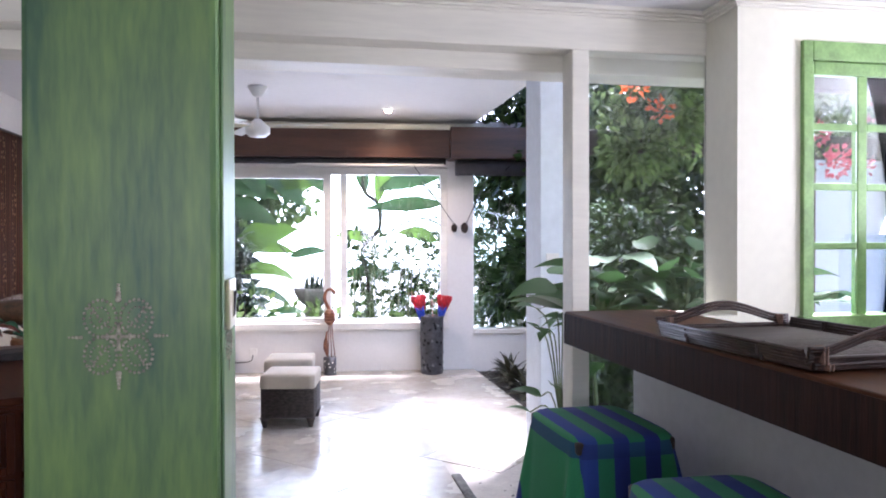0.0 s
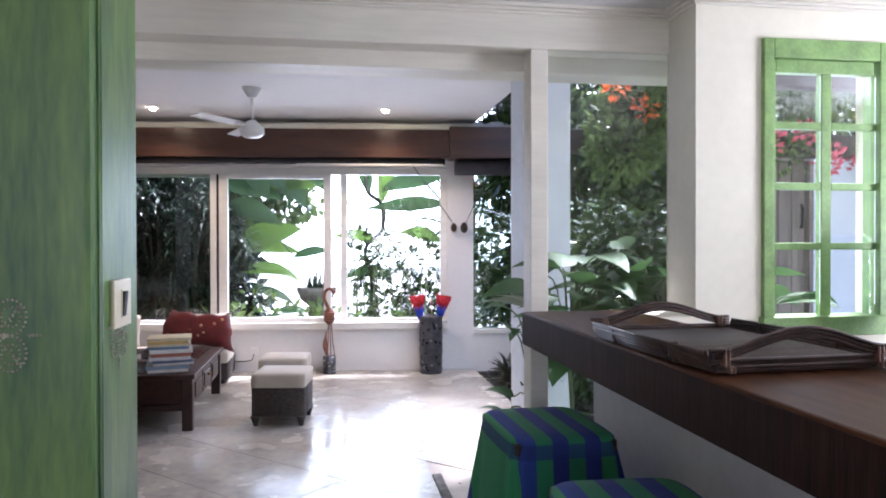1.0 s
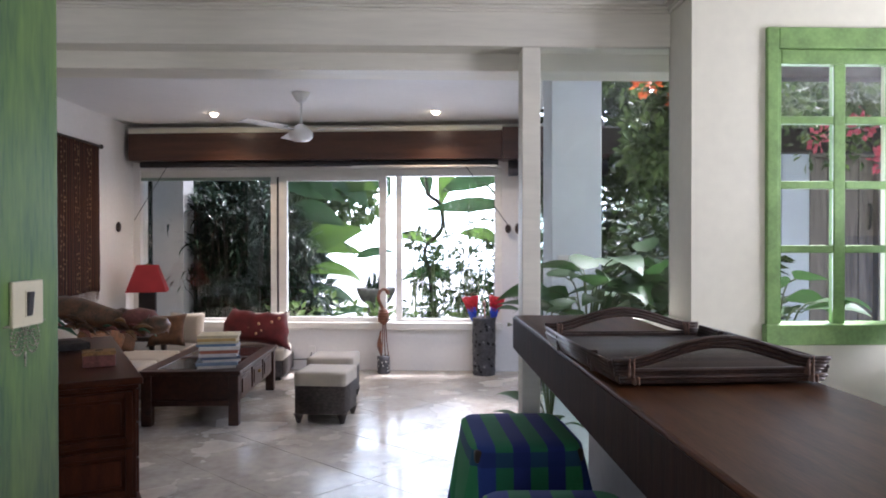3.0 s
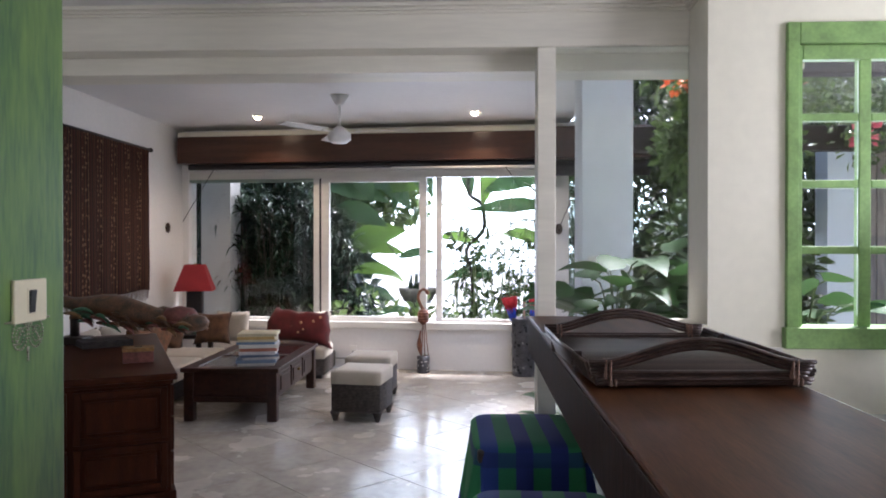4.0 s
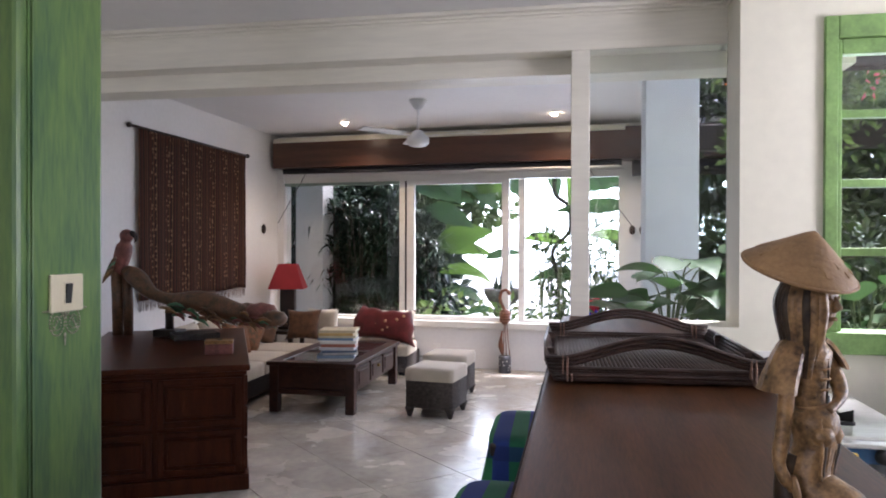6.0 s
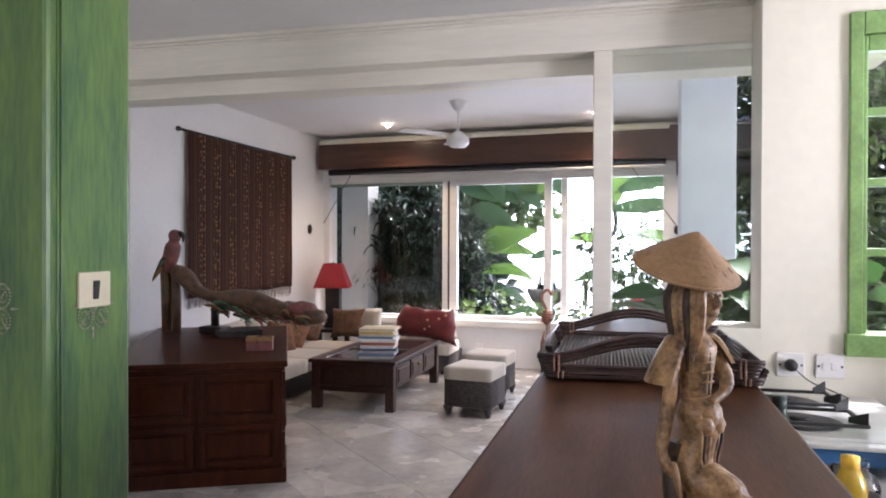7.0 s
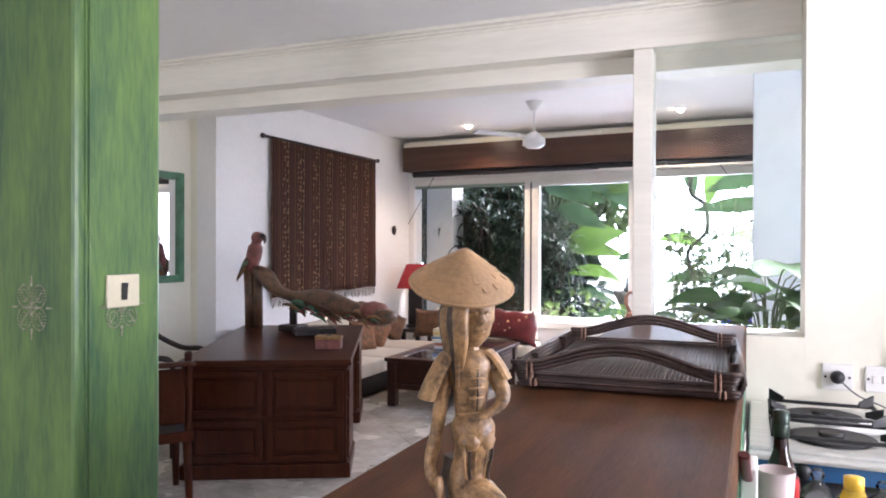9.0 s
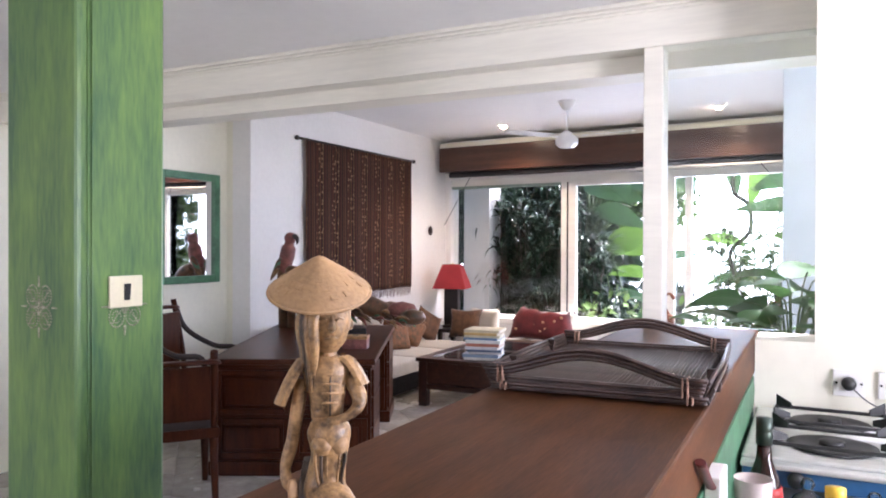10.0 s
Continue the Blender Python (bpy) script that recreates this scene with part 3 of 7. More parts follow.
def sofa():
    so = thing("sofa", "L-shaped dark wicker sofa with cream seat cushions", "sofa")
    b = B()
    box(b, -2.44, -1.67, 6.05, 8.0, 0.04, 0.205, 0.01)
    base = part("base", b, M_WICKERD, so)
    b = B()
    wicker_side(b, (-1.668, 6.05), (-1.668, 8.0), 0.04, 0.205, 12)
    wicker_side(b, (-2.44, 6.048), (-1.67, 6.048), 0.04, 0.205, 12)
    part("weave", b, M_WICKERD, base)
    b = B()
    box(b, -1.95, -0.605, 8.02, 8.66, 0.04, 0.215, 0.01)
    base = part("base", b, M_WICKER, so)
    b = B()
    wicker_side(b, (-0.603, 8.02), (-0.603, 8.66), 0.04, 0.215, 12)
    wicker_side(b, (-1.67, 8.018), (-0.605, 8.018), 0.04, 0.215, 12)
    part("weave", b, M_WICKER, base)
    for x, y in ((-2.4, 6.1), (-1.72, 6.1), (-0.66, 8.07), (-0.66, 8.61), (-1.72, 7.9)):
        b = B()
        part("foot", box(b, x - 0.03, x + 0.03, y - 0.03, y + 0.03, 0, 0.04), M_WICKERD, so)
    for ya, yb in ((6.05, 6.70), (6.705, 7.35), (7.355, 8.0)):
        b = B()
        part("seat_cushion", soft_box(b, -2.44, -1.655, ya, yb, 0.206, 0.335, 0.03, 0.02), M_CREAM, so)
    for xa, xb in ((-1.66, -1.13), (-1.125, -0.595)):
        b = B()
        part("seat_cushion", soft_box(b, xa, xb, 8.0, 8.5, 0.216, 0.335, 0.03, 0.015), M_CREAM, so)
    for xa, xb, y in ((-1.28, -0.61, 8.55), ):
        b = B()
        pillow(b, xb - xa, 0.36, 0.17, pose((xa + xb) / 2, y, 0.50, -6, 0, -4), 0, 12, 0.28)
        part("back_cushion", b, M_CREAM, so)
    for ya, yb in ((6.1, 6.75), (6.8, 7.45), (7.48, 7.98)):
        b = B()
        pillow(b, yb - ya, 0.36, 0.17, pose(-2.37, (ya + yb) / 2, 0.51, -8, 0, 90), 0, 12, 0.28)
        part("back_cushion", b, M_CREAM, so)
    b = B()
    pillow(b, 0.42, 0.36, 0.15, pose(-1.74, 8.50, 0.50, -6, 0, -10), 0, 12, 0.28)
    part("back_cushion", b, M_CREAM, so)

    def cushion(label, material, w, h, d, m, dots=False):
        th = thing("throw_pillow", label, "pillow", m, "pillows on the sofa")
        b = B()
        pillow(b, w, h, d, None, 0, 14, 0.5, 0.26 if dots else 0.14)
        if dots:
            for v in b.verts:
                q = v.co.z / (h / 2)
                v.co.x *= 1.0 - 0.40 * max(0.0, q) ** 1.2 - 0.14 * max(0.0, -q)
                u = v.co.x / (w / 2)
                v.co.z += 0.022 * max(0.0, q) * math.cos(u * 13.0 - math.pi) * math.exp(-abs(u) * 0.6)
        cov = part("cover", b, material, th)
        if dots:
            rnd = random.Random(2)
            for k in range(7):
                u, v = rnd.uniform(-0.6, 0.6), rnd.uniform(-0.55, 0.55)
                bulge = ((1 - u ** 4) * (1 - v ** 4)) ** 0.5
                b = B()
                lathe(b, [(0, -0.004), (0.016, -0.002), (0.016, 0.002), (0, 0.004)], 8, 0, pose(u * w / 2, -d / 2 * bulge * 0.99, v * h / 2, 90, 0, 0))
                part("dot", b, M_DOT, th)
    cushion("dark red pillow with small gold dots", M_REDC, 0.96, 0.42, 0.30, pose(-0.92, 8.26, 0.53, -16, 5, -6), True)
    cushion("plain brown square pillow", M_BROWNC, 0.40, 0.36, 0.14, pose(-1.86, 8.20, 0.515, -16, 0, 8))
    cushion("plain brown square pillow", M_BROWNC, 0.36, 0.36, 0.14, pose(-2.17, 7.82, 0.51, -14, 30, 62))
    cushion("patterned rust brown pillow", M_PATTC, 0.38, 0.38, 0.14, pose(-2.13, 7.38, 0.51, -14, 42, 70))
    cushion("patterned rust brown pillow", M_PATTC, 0.36, 0.34, 0.14, pose(-2.08, 6.98, 0.49, -20, 10, 78))


def table_lamp():
    st = thing("side_table", "small dark wooden corner table", "table", pose(-2.19, 8.36, 0))
    b = B()
    part("tabletop", box(b, -0.22, 0.22, -0.22, 0.22, 0.40, 0.44, 0.006), M_DARKBASE, st)
    for sx in (-1, 1):
        for sy in (-1, 1):
            b = B()
            part("leg", box(b, sx * 0.18 - 0.025, sx * 0.18 + 0.025, sy * 0.18 - 0.025, sy * 0.18 + 0.025, 0, 0.40, 0.004), M_DARKBASE, st)
    la = thing("table_lamp", "table lamp with a red square shade, dark wood base", "lamp", pose(-2.14, 8.42, 0.44, 0, 0, 14))
    b = B()
    box(b, -0.10, 0.10, -0.10, 0.10, 0, 0.03, 0.004)
    box(b, -0.085, 0.085, -0.085, 0.085, 0.03, 0.47, 0.01)
    part("base", b, M_DARKBASE, la)
    b = B()
    lathe(b, [(0.012, 0.47), (0.012, 0.76), (0.02, 0.765), (0.0, 0.79)], 8)
    part("stem", b, M_BRASS, la)
    b = B()
    rot = Matrix.Rotation(radians(45), 4, 'Z')
    t = bmesh.new()
    q = math.sqrt(2)
    lathe(t, [(0.205 * q, 0.475), (0.105 * q, 0.765), (0.10 * q, 0.765), (0.20 * q, 0.475), (0.205 * q, 0.475)], 4, 0, rot)
    for f in t.faces:
        f.smooth = False
    merge(b, t)
    part("shade", b, M_REDSHADE, la, "red fabric shade")


def panel_face(bm, x0, x1, z0, z1, y, t=0.02):
    """A framed raised panel on a plane of constant y, proud towards -y."""
    w = 0.035
    for a in ((x0, x0 + w, z0, z1), (x1 - w, x1, z0, z1), (x0 + w, x1 - w, z0, z0 + w), (x0 + w, x1 - w, z1 - w, z1)):
        box(bm, a[0], a[1], y - t, y, a[2], a[3], 0.004)
    box(bm, x0 + w + 0.02, x1 - w - 0.02, y - t * 0.7, y, z0 + w + 0.02, z1 - w - 0.02, 0.006)


def desk():
    de = thing("desk", "large dark red-brown wooden desk with panelled pedestals", "desk", pose(-0.647, 4.239, 0, 0, 0, 27))
    b = B()
    box(b, -1.03, 0.02, -0.02, 1.94, 0.698, 0.735, 0.008)
    box(b, -1.01, 0.0, 0.0, 1.92, 0.676, 0.698, 0.004)
    part("desktop", b, M_WOOD, de)
    for y0, y1 in ((0.02, 0.52), (1.40, 1.90)):
        b = B()
        box(b, -1.0, -0.01, y0, y1, 0.09, 0.676, 0.004)
        ped = part("pedestal", b, M_WOODV, de)
        b = B()
        box(b, -1.025, 0.015, y0 - 0.025, y1 + 0.02, 0, 0.09, 0.008)
        part("plinth", b, M_WOODV, ped)
        for xa, xb in ((-0.98, -0.52), (-0.49, -0.03)):
            for za, zb in ((0.11, 0.36), (0.385, 0.66)):
                b = B()
                panel_face(b, xa, xb, za, zb, y0)
                part("panel", b, M_WOODV, ped)
        for za, zb in ((0.11, 0.29), (0.30, 0.48), (0.49, 0.66)):
            b = B()
            box(b, -0.012, 0.006, y0 + 0.03, y1 - 0.03, za, zb, 0.004)
            dr = part("drawer", b, M_WOODV, ped)
    b = B()
    box(b, -0.99, -0.97, 0.52, 1.40, 0.25, 0.676)
    part("modesty_panel", b, M_WOODV, de)


def dining_chair(label, m, arms):
    ch = thing("dining_chair", label, "chair", m, "chairs by the desk")
    b = B()
    soft_box(b, -0.23, 0.23, -0.22, 0.22, 0.42, 0.475, 0.02, 0.012)
    part("seat", b, M_DARKBASE, ch, "black padded seat")
    b = B()
    box(b, -0.24, 0.24, -0.23, 0.23, 0.36, 0.42, 0.006)
    part("seat_frame", b, M_WOODV, ch)
    top = 0.86 if not arms else 1.03
    for sx in (-1, 1):
        b = B()
        tube(b, curve_pts([(sx * 0.21, 0.21, 0.42), (sx * 0.21, 0.23, 0.65), (sx * 0.20, 0.30, top)], 8), 0.021, 8)
        part("back_post", b, M_WOODV, ch)
        for y, lean in ((-0.2, 0.0), (0.2, 0.05)):
            b = B()
            tube(b, [(sx * 0.21, y, 0.36), (sx * 0.215, y + lean, 0.0)], [0.026, 0.018], 8)
            part("leg", b, M_WOODV, ch)
        if arms:
            b = B()
            tube(b, curve_pts([(sx * 0.21, 0.29, top - 0.05), (sx * 0.25, 0.22, 0.80), (sx * 0.27, 0.0, 0.68), (sx * 0.25, -0.20, 0.66), (sx * 0.23, -0.21, 0.45)], 20), 0.02, 8)
            part("armrest", b, M_DARKBASE, ch)
    b = B()
    pts = [(-0.22, 0.295, top - 0.06), (-0.1, 0.325, top - 0.055), (0.1, 0.325, top - 0.055), (0.22, 0.295, top - 0.06)]
    tube(b, curve_pts(pts, 9), 0.05, 8, 0, None, 0.3)
    part("top_rail", b, M_WOODV, ch)
    b = B()
    box(b, -0.19, 0.19, 0.235, 0.255, 0.47, top - 0.09, 0.006)
    part("backrest", b, M_WOODV, ch)


def ceiling_fan():
    fa = thing("ceiling_fan", "white three-bladed ceiling fan", "ceiling fan", pose(-0.225, 6.9, 0))
    b = B()
    lathe(b, [(0.03, 2.69), (0.045, 2.71), (0.085, 2.775), (0.085, 2.779)], 20)
    part("canopy", b, M_FANW, fa)
    b = B()
    lathe(b, [(0.012, 2.48), (0.012, 2.70)], 10)
    part("rod", b, M_FANW, fa)
    b = B()
    lathe(b, [(0.0, 2.345), (0.07, 2.35), (0.105, 2.38), (0.105, 2.43), (0.06, 2.47), (0.03, 2.50)], 24)
    part("motor", b, M_FANW, fa)
    for a in (-8, 112, 232):
        b = B()
        t = bmesh.new()
        box(t, 0.09, 0.20, -0.018, 0.018, 2.405, 2.413)
        box(t, 0.17, 0.64, -0.055, 0.055, 2.414, 2.421, 0.003)
        merge(b, t, 0, Matrix.Rotation(radians(a), 4, 'Z') @ pose(0, 0, 2.445, 9, 0, 0) @ pose(0, 0, -2.41))
        part("blade", b, M_FANW, fa)


def downlights():
    bulb = glow("lamp_glow", (1.0, 0.78, 0.46), 30)
    for x, y, on in ((-1.288, 7.958, True), (1.0, 7.78, True), (-1.05, 4.9, False), (0.45, 1.6, False)):
        z = CEIL if y > 3.3 else NEAR_CEIL
        dl = thing("downlight", "small recessed ceiling downlight, lit" if on else "small recessed ceiling downlight, unlit", "lamp", pose(x, y, z), "downlights")
        b = B()
        lathe(b, [(0.034, -0.001), (0.036, -0.008), (0.055, -0.005), (0.056, -0.001)], 20)
        part("ring", b, M_FANW, dl)
        b = B()
        lathe(b, [(0.0, -0.034), (0.018, -0.031), (0.031, -0.020), (0.036, -0.006)], 16)
        part("bulb", b, bulb if on else M_FANW, dl)
        if on:
            d = bpy.data.lights.new("downlight_bulb", 'SPOT')
            d.energy, d.color, d.shadow_soft_size, d.spot_size, d.spot_blend = 22, (1.0, 0.74, 0.44), 0.03, radians(140), 0.7
            lo = new("downlight_bulb", d)
            lo.matrix_basis = look((x, y, z - 0.05), (x, y + 0.001, 0))


def wall_textile():
    cols = [(0.07, 0.026, 0.016), (0.10, 0.035, 0.022), (0.028, 0.014, 0.014), (0.13, 0.065, 0.035), (0.06, 0.018, 0.016), (0.022, 0.012, 0.012), (0.16, 0.085, 0.05), (0.03, 0.014, 0.014),
            (0.075, 0.022, 0.018), (0.09, 0.04, 0.03), (0.02, 0.012, 0.012), (0.12, 0.05, 0.03), (0.05, 0.016, 0.016), (0.14, 0.07, 0.045), (0.03, 0.014, 0.013), (0.08, 0.026, 0.02)]
    cols = [(c[0] * 1.2, c[1] * 1.05, c[2] * 0.75) for c in cols]
    m = stripes("ikat_weave", cols, 'Y', 0.0165)
    # diamonds and zigzags in every few stripes
    n, l = m.node_tree.nodes, m.node_tree.links
    b0 = n["Principled BSDF"]
    src = b0.inputs["Base Color"].links[0].from_socket
    tc = n.new("ShaderNodeTexCoord")
    mp = n.new("ShaderNodeMapping")
    mp.inputs["Scale"].default_value = (1, 9.26, 11)
    l.new(tc.outputs["Object"], mp.inputs[0])
    ck = n.new("ShaderNodeTexVoronoi")
    ck.inputs["Scale"].default_value, ck.inputs["Randomness"].default_value = 2.0, 0.55
    l.new(mp.outputs[0], ck.inputs["Vector"])
    gt = n.new("ShaderNodeMath")
    gt.operation = 'LESS_THAN'
    l.new(ck.outputs["Distance"], gt.inputs[0])
    gt.inputs[1].default_value = 0.30
    sep = n.new("ShaderNodeSeparateXYZ")
    l.new(tc.outputs["Object"], sep.inputs[0])
    band = n.new("ShaderNodeMath")
    band.operation = 'WRAP'
    l.new(sep.outputs[1], band.inputs[0])
    band.inputs[1].default_value, band.inputs[2].default_value = 0.264, 0.0
    inb = n.new("ShaderNodeMath")
    inb.operation = 'LESS_THAN'
    l.new(band.outputs[0], inb.inputs[0])
    inb.inputs[1].default_value = 0.115
    both = n.new("ShaderNodeMath")
    both.operation = 'MULTIPLY'
    l.new(gt.outputs[0], both.inputs[0])
    l.new(inb.outputs[0], both.inputs[1])
    mx = n.new("ShaderNodeMix")
    mx.data_type = 'RGBA'
    l.new(both.outputs[0], mx.inputs[0])
    l.new(src, mx.inputs[6])
    mx.inputs[7].default_value = (0.32, 0.18, 0.09, 1)
    l.new(mx.outputs[2], b0.inputs["Base Color"])
    wt = thing("wall_hanging", "dark brown and rust striped woven hanging on a rod", "wall hanging")
    b = B()
    t = bmesh.new()
    ny, nz = 60, 24
    y0, y1, z0, z1 = 5.905, 7.93, 0.945, 2.425
    vs = {}
    for i in range(ny + 1):
        for j in range(nz + 1):
            u, v = i / ny, j / nz
            sag = 0.012 * math.sin(u * 19 + 0.5 * v) * (1 - v) + 0.006 * math.sin(u * 47) * (1 - v)
            edge = 0.015 * noise.noise(Vector((v * 3, 0 if u < 0.5 else 5, 0))) * (1 if u in (0, 1) else 0)
            vs[i, j] = t.verts.new((-2.445 + sag, y0 + (y1 - y0) * u + edge, z0 + (z1 - z0) * v + 0.008 * math.sin(u * 9) * (1 - v)))
    for i in range(ny):
        for j in range(nz):
            t.faces.new((vs[i, j], vs[i + 1, j], vs[i + 1, j + 1], vs[i, j + 1])).smooth = True
    bmesh.ops.solidify(t, geom=list(t.faces), thickness=0.004)
    merge(b, t)
    part("cloth", b, m, wt)
    fr = mat("fringe_yarn", (0.30, 0.24, 0.20), 0.9, vary=0.3)
    b = B()
    rnd = random.Random(9)
    for k in range(130):
        y = y0 + 0.01 + (y1 - y0 - 0.02) * k / 129
        ln = rnd.uniform(0.06, 0.10)
        tube(b, [(-2.447, y, z0 + 0.015), (-2.45 + rnd.uniform(-0.004, 0.008), y + rnd.uniform(-0.008, 0.008), z0 - ln)], 0.0028, 4)
    part("fringe", b, fr, wt, "pale knotted fringe")
    b = B()
    tube(b, [(-2.45, 5.80, 2.436), (-2.45, 7.97, 2.436)], 0.012, 10)
    rod = part("rod", b, M_DARKBASE, wt)
    for y, s in ((5.80, -1), (7.97, 1)):
        b = B()
        lathe(b, [(0.012, 0), (0.024, 0.012), (0.022, 0.03), (0.0, 0.05)], 10, 0, pose(-2.45, y, 2.436, -90 * s, 0, 0))
        part("finial", b, M_DARKBASE, rod)


def wall_mirror():
    mi = thing("mirror", "rectangular wall mirror in a green wooden frame", "mirror")
    y0, y1, z0, z1 = 4.42, 5.075, 1.128, 2.035
    for a in ((y0, y0 + 0.06, z0, z1), (y1 - 0.06, y1, z0, z1), (y0 + 0.06, y1 - 0.06, z0, z0 + 0.06), (y0 + 0.06, y1 - 0.06, z1 - 0.06, z1)):
        b = B()
        part("frame", box(b, -2.749, -2.71, a[0], a[1], a[2], a[3], 0.006), M_GREENF, mi)
    b = B()
    part("glass", box(b, -2.745, -2.735, y0 + 0.05, y1 - 0.05, z0 + 0.05, z1 - 0.05), M_MIRROR, mi, "silvered mirror glass")


M_GREENF = mat("dark_green_frame_paint", (0.07, 0.19, 0.10), 0.45, vary=0.2, scale=8, fine=40, bump=0.2)
ottoman()
coffee_table()
books()
sofa()
table_lamp()
desk()
dining_chair("dark wooden dining chair with a panelled back", pose(-1.50, 3.42, 0, 0, 0, 232), False)
dining_chair("dark wooden armchair with curved armrests", pose(-2.19, 4.28, 0, 0, 0, 105), True)
ceiling_fan()
downlights()
wall_textile()
wall_mirror()

# ---- bar, kitchen and small things ----
M_RATTAN = mat("dark_rattan_cane", (0.060, 0.034, 0.026), 0.38, vary=0.35, scale=14, fine=90, bump=0.3)
M_RATTANW = mat("woven_rattan_strip", (0.075, 0.050, 0.040), 0.42, vary=0.3, scale=20, fine=140, bump=0.3)
M_KNOT = mat("pale_cane_binding", (0.28, 0.16, 0.11), 0.5, vary=0.25, scale=30, fine=120)
M_CARVED = mat("carved_figure_wood", (0.34, 0.20, 0.085), 0.40, vary=0.35, scale=60, fine=260, bump=0.5, dark=(0.055, 0.030, 0.014))
M_HATW = mat("woven_hat_straw_wood", (0.36, 0.215, 0.10), 0.6, vary=0.15, scale=30, fine=260, bump=0.4)
M_PARROT = mat("painted_carved_wood", (0.13, 0.058, 0.028), 0.4, vary=0.4, scale=16, fine=70, bump=0.3, dark=(0.035, 0.030, 0.016))
M_PARROTR = mat("faded_red_carved_wood", (0.22, 0.075, 0.06), 0.5, vary=0.25, scale=20, fine=90, bump=0.2)
M_STEEL = mat("brushed_steel", (0.74, 0.74, 0.72), 0.3, 0.75, vary=0.08, scale=8, fine=60, bump=0.03, stretch=(1, 12, 1))
M_BLACK = mat("black_cast_iron", (0.018, 0.018, 0.018), 0.5, vary=0.3, scale=20, fine=100, bump=0.2)
M_PLASTIC = mat("cream_plastic", (0.74, 0.68, 0.50), 0.35, vary=0.04, bump=0)
M_WPLASTIC = mat("white_plastic", (0.80, 0.79, 0.76), 0.35, vary=0.03, bump=0)
M_GREYTOP = mat("grey_stone_worktop", (0.36, 0.35, 0.33), 0.3, vary=0.15, scale=14, fine=120, bump=0.03)
M_SAUCE = mat("dark_sauce_glass", (0.022, 0.008, 0.006), 0.08, vary=0.1, bump=0)
M_REDP = mat("red_plastic", (0.50, 0.03, 0.03), 0.35, vary=0.06, bump=0)
M_BLUEP = mat("blue_enamel", (0.03, 0.11, 0.25), 0.35, vary=0.1, bump=0)
M_OIL = mat("yellow_oil_plastic", (0.85, 0.58, 0.05), 0.12, vary=0.08, bump=0)
M_OIL.node_tree.nodes["Principled BSDF"].inputs["Transmission Weight"].default_value = 0.6
M_PINK = mat("pinkish_frosted_plastic", (0.85, 0.72, 0.69), 0.3, vary=0.08, bump=0)
M_PINK.node_tree.nodes["Principled BSDF"].inputs["Transmission Weight"].default_value = 0.5
M_STENCIL = mat("pale_stencil_paint", (0.43, 0.40, 0.31), 0.6, vary=0.3, scale=60, fine=200)
M_POT = mat("dark_mosaic_pot", (0.075, 0.075, 0.085), 0.45, vary=0.35, scale=14, fine=70, bump=0.4)
M_TERRA = mat("brown_carved_flamingo_wood", (0.26, 0.10, 0.05), 0.5, vary=0.3, scale=14, fine=80, bump=0.3)
M_CLEAR = glass_pane("clear_glassware", (0.92, 0.94, 0.94), 0.05)


def serving_tray(m, label, handles=True):
    tr = thing("serving_tray", label, "tray", m, "stacked trays on the bar")
    W, D = 0.208, 0.294
    # floor of many thin split canes
    b = B()
    box(b, -W + 0.01, W - 0.01, -D + 0.01, D - 0.01, 0.002, 0.006)
    part("tray_floor", b, M_RATTANW, tr, "ribbed woven cane floor")
    n = 46
    rib = part("floor_cane", tube(B(), [(0, -D + 0.01, 0.007), (0, D - 0.01, 0.007)], 0.0035, 5), M_RATTANW, tr)
    for k in range(n):
        o = rib if k == 0 else new("floor_cane", rib.data)
        o.parent = tr
        o.location.x = -W + 0.014 + (2 * W - 0.028) * k / (n - 1)
    arch = lambda u: 0.037 * max(0.0, math.cos(u * math.pi / 2 / 0.86)) ** 1.5 if abs(u) < 0.86 else 0.0
    for s in (-1, 1):
        b = B()
        # solid woven skirt under the lower canes
        box(b, -W, W, s * D - 0.004, s * D + 0.004, 0.004, 0.016)
        part("skirt", b, M_RATTANW, tr)
        for k in range(5 if handles else 2):
            b = B()
            pts = [(W * u * (1.0 + 0.012 * k), s * (D + 0.004 * k + 0.004), 0.009 + 0.0075 * k + arch(u) * (0 if k < 2 else 1.0 + 0.04 * k)) for u in [i / 14 for i in range(-14, 15)]]
            tube(b, pts, 0.0047, 7)
            part("cane", b, M_RATTAN, tr)
        for x in (-W * 0.86, W * 0.86):
            for dx in (-0.007, 0.002):
                b = B()
                box(b, x + dx, x + dx + 0.004, s * (D + 0.010) - 0.015, s * (D + 0.010) + 0.015, 0.005, 0.043 if handles else 0.020, 0.002)
                part("binding", b, M_KNOT, tr, "pale cane binding")
    for s in (-1, 1):
        for k in range(4):
            b = B()
            tube(b, [(s * (W + 0.003 * k), -D, 0.009 + 0.0075 * k), (s * (W + 0.006 + 0.003 * k), 0, 0.009 + 0.0075 * k), (s * (W + 0.003 * k), D, 0.009 + 0.0075 * k)], 0.0047, 7)
            part("cane", b, M_RATTAN, tr)
        for y in (-0.15, 0.15):
            b = B()
            box(b, s * W - 0.015 if s < 0 else s * W - 0.006, s * W + 0.008 if s < 0 else s * W + 0.015, y - 0.003, y + 0.003, 0.004, 0.036, 0.002)
            part("binding", b, M_RATTAN, tr)


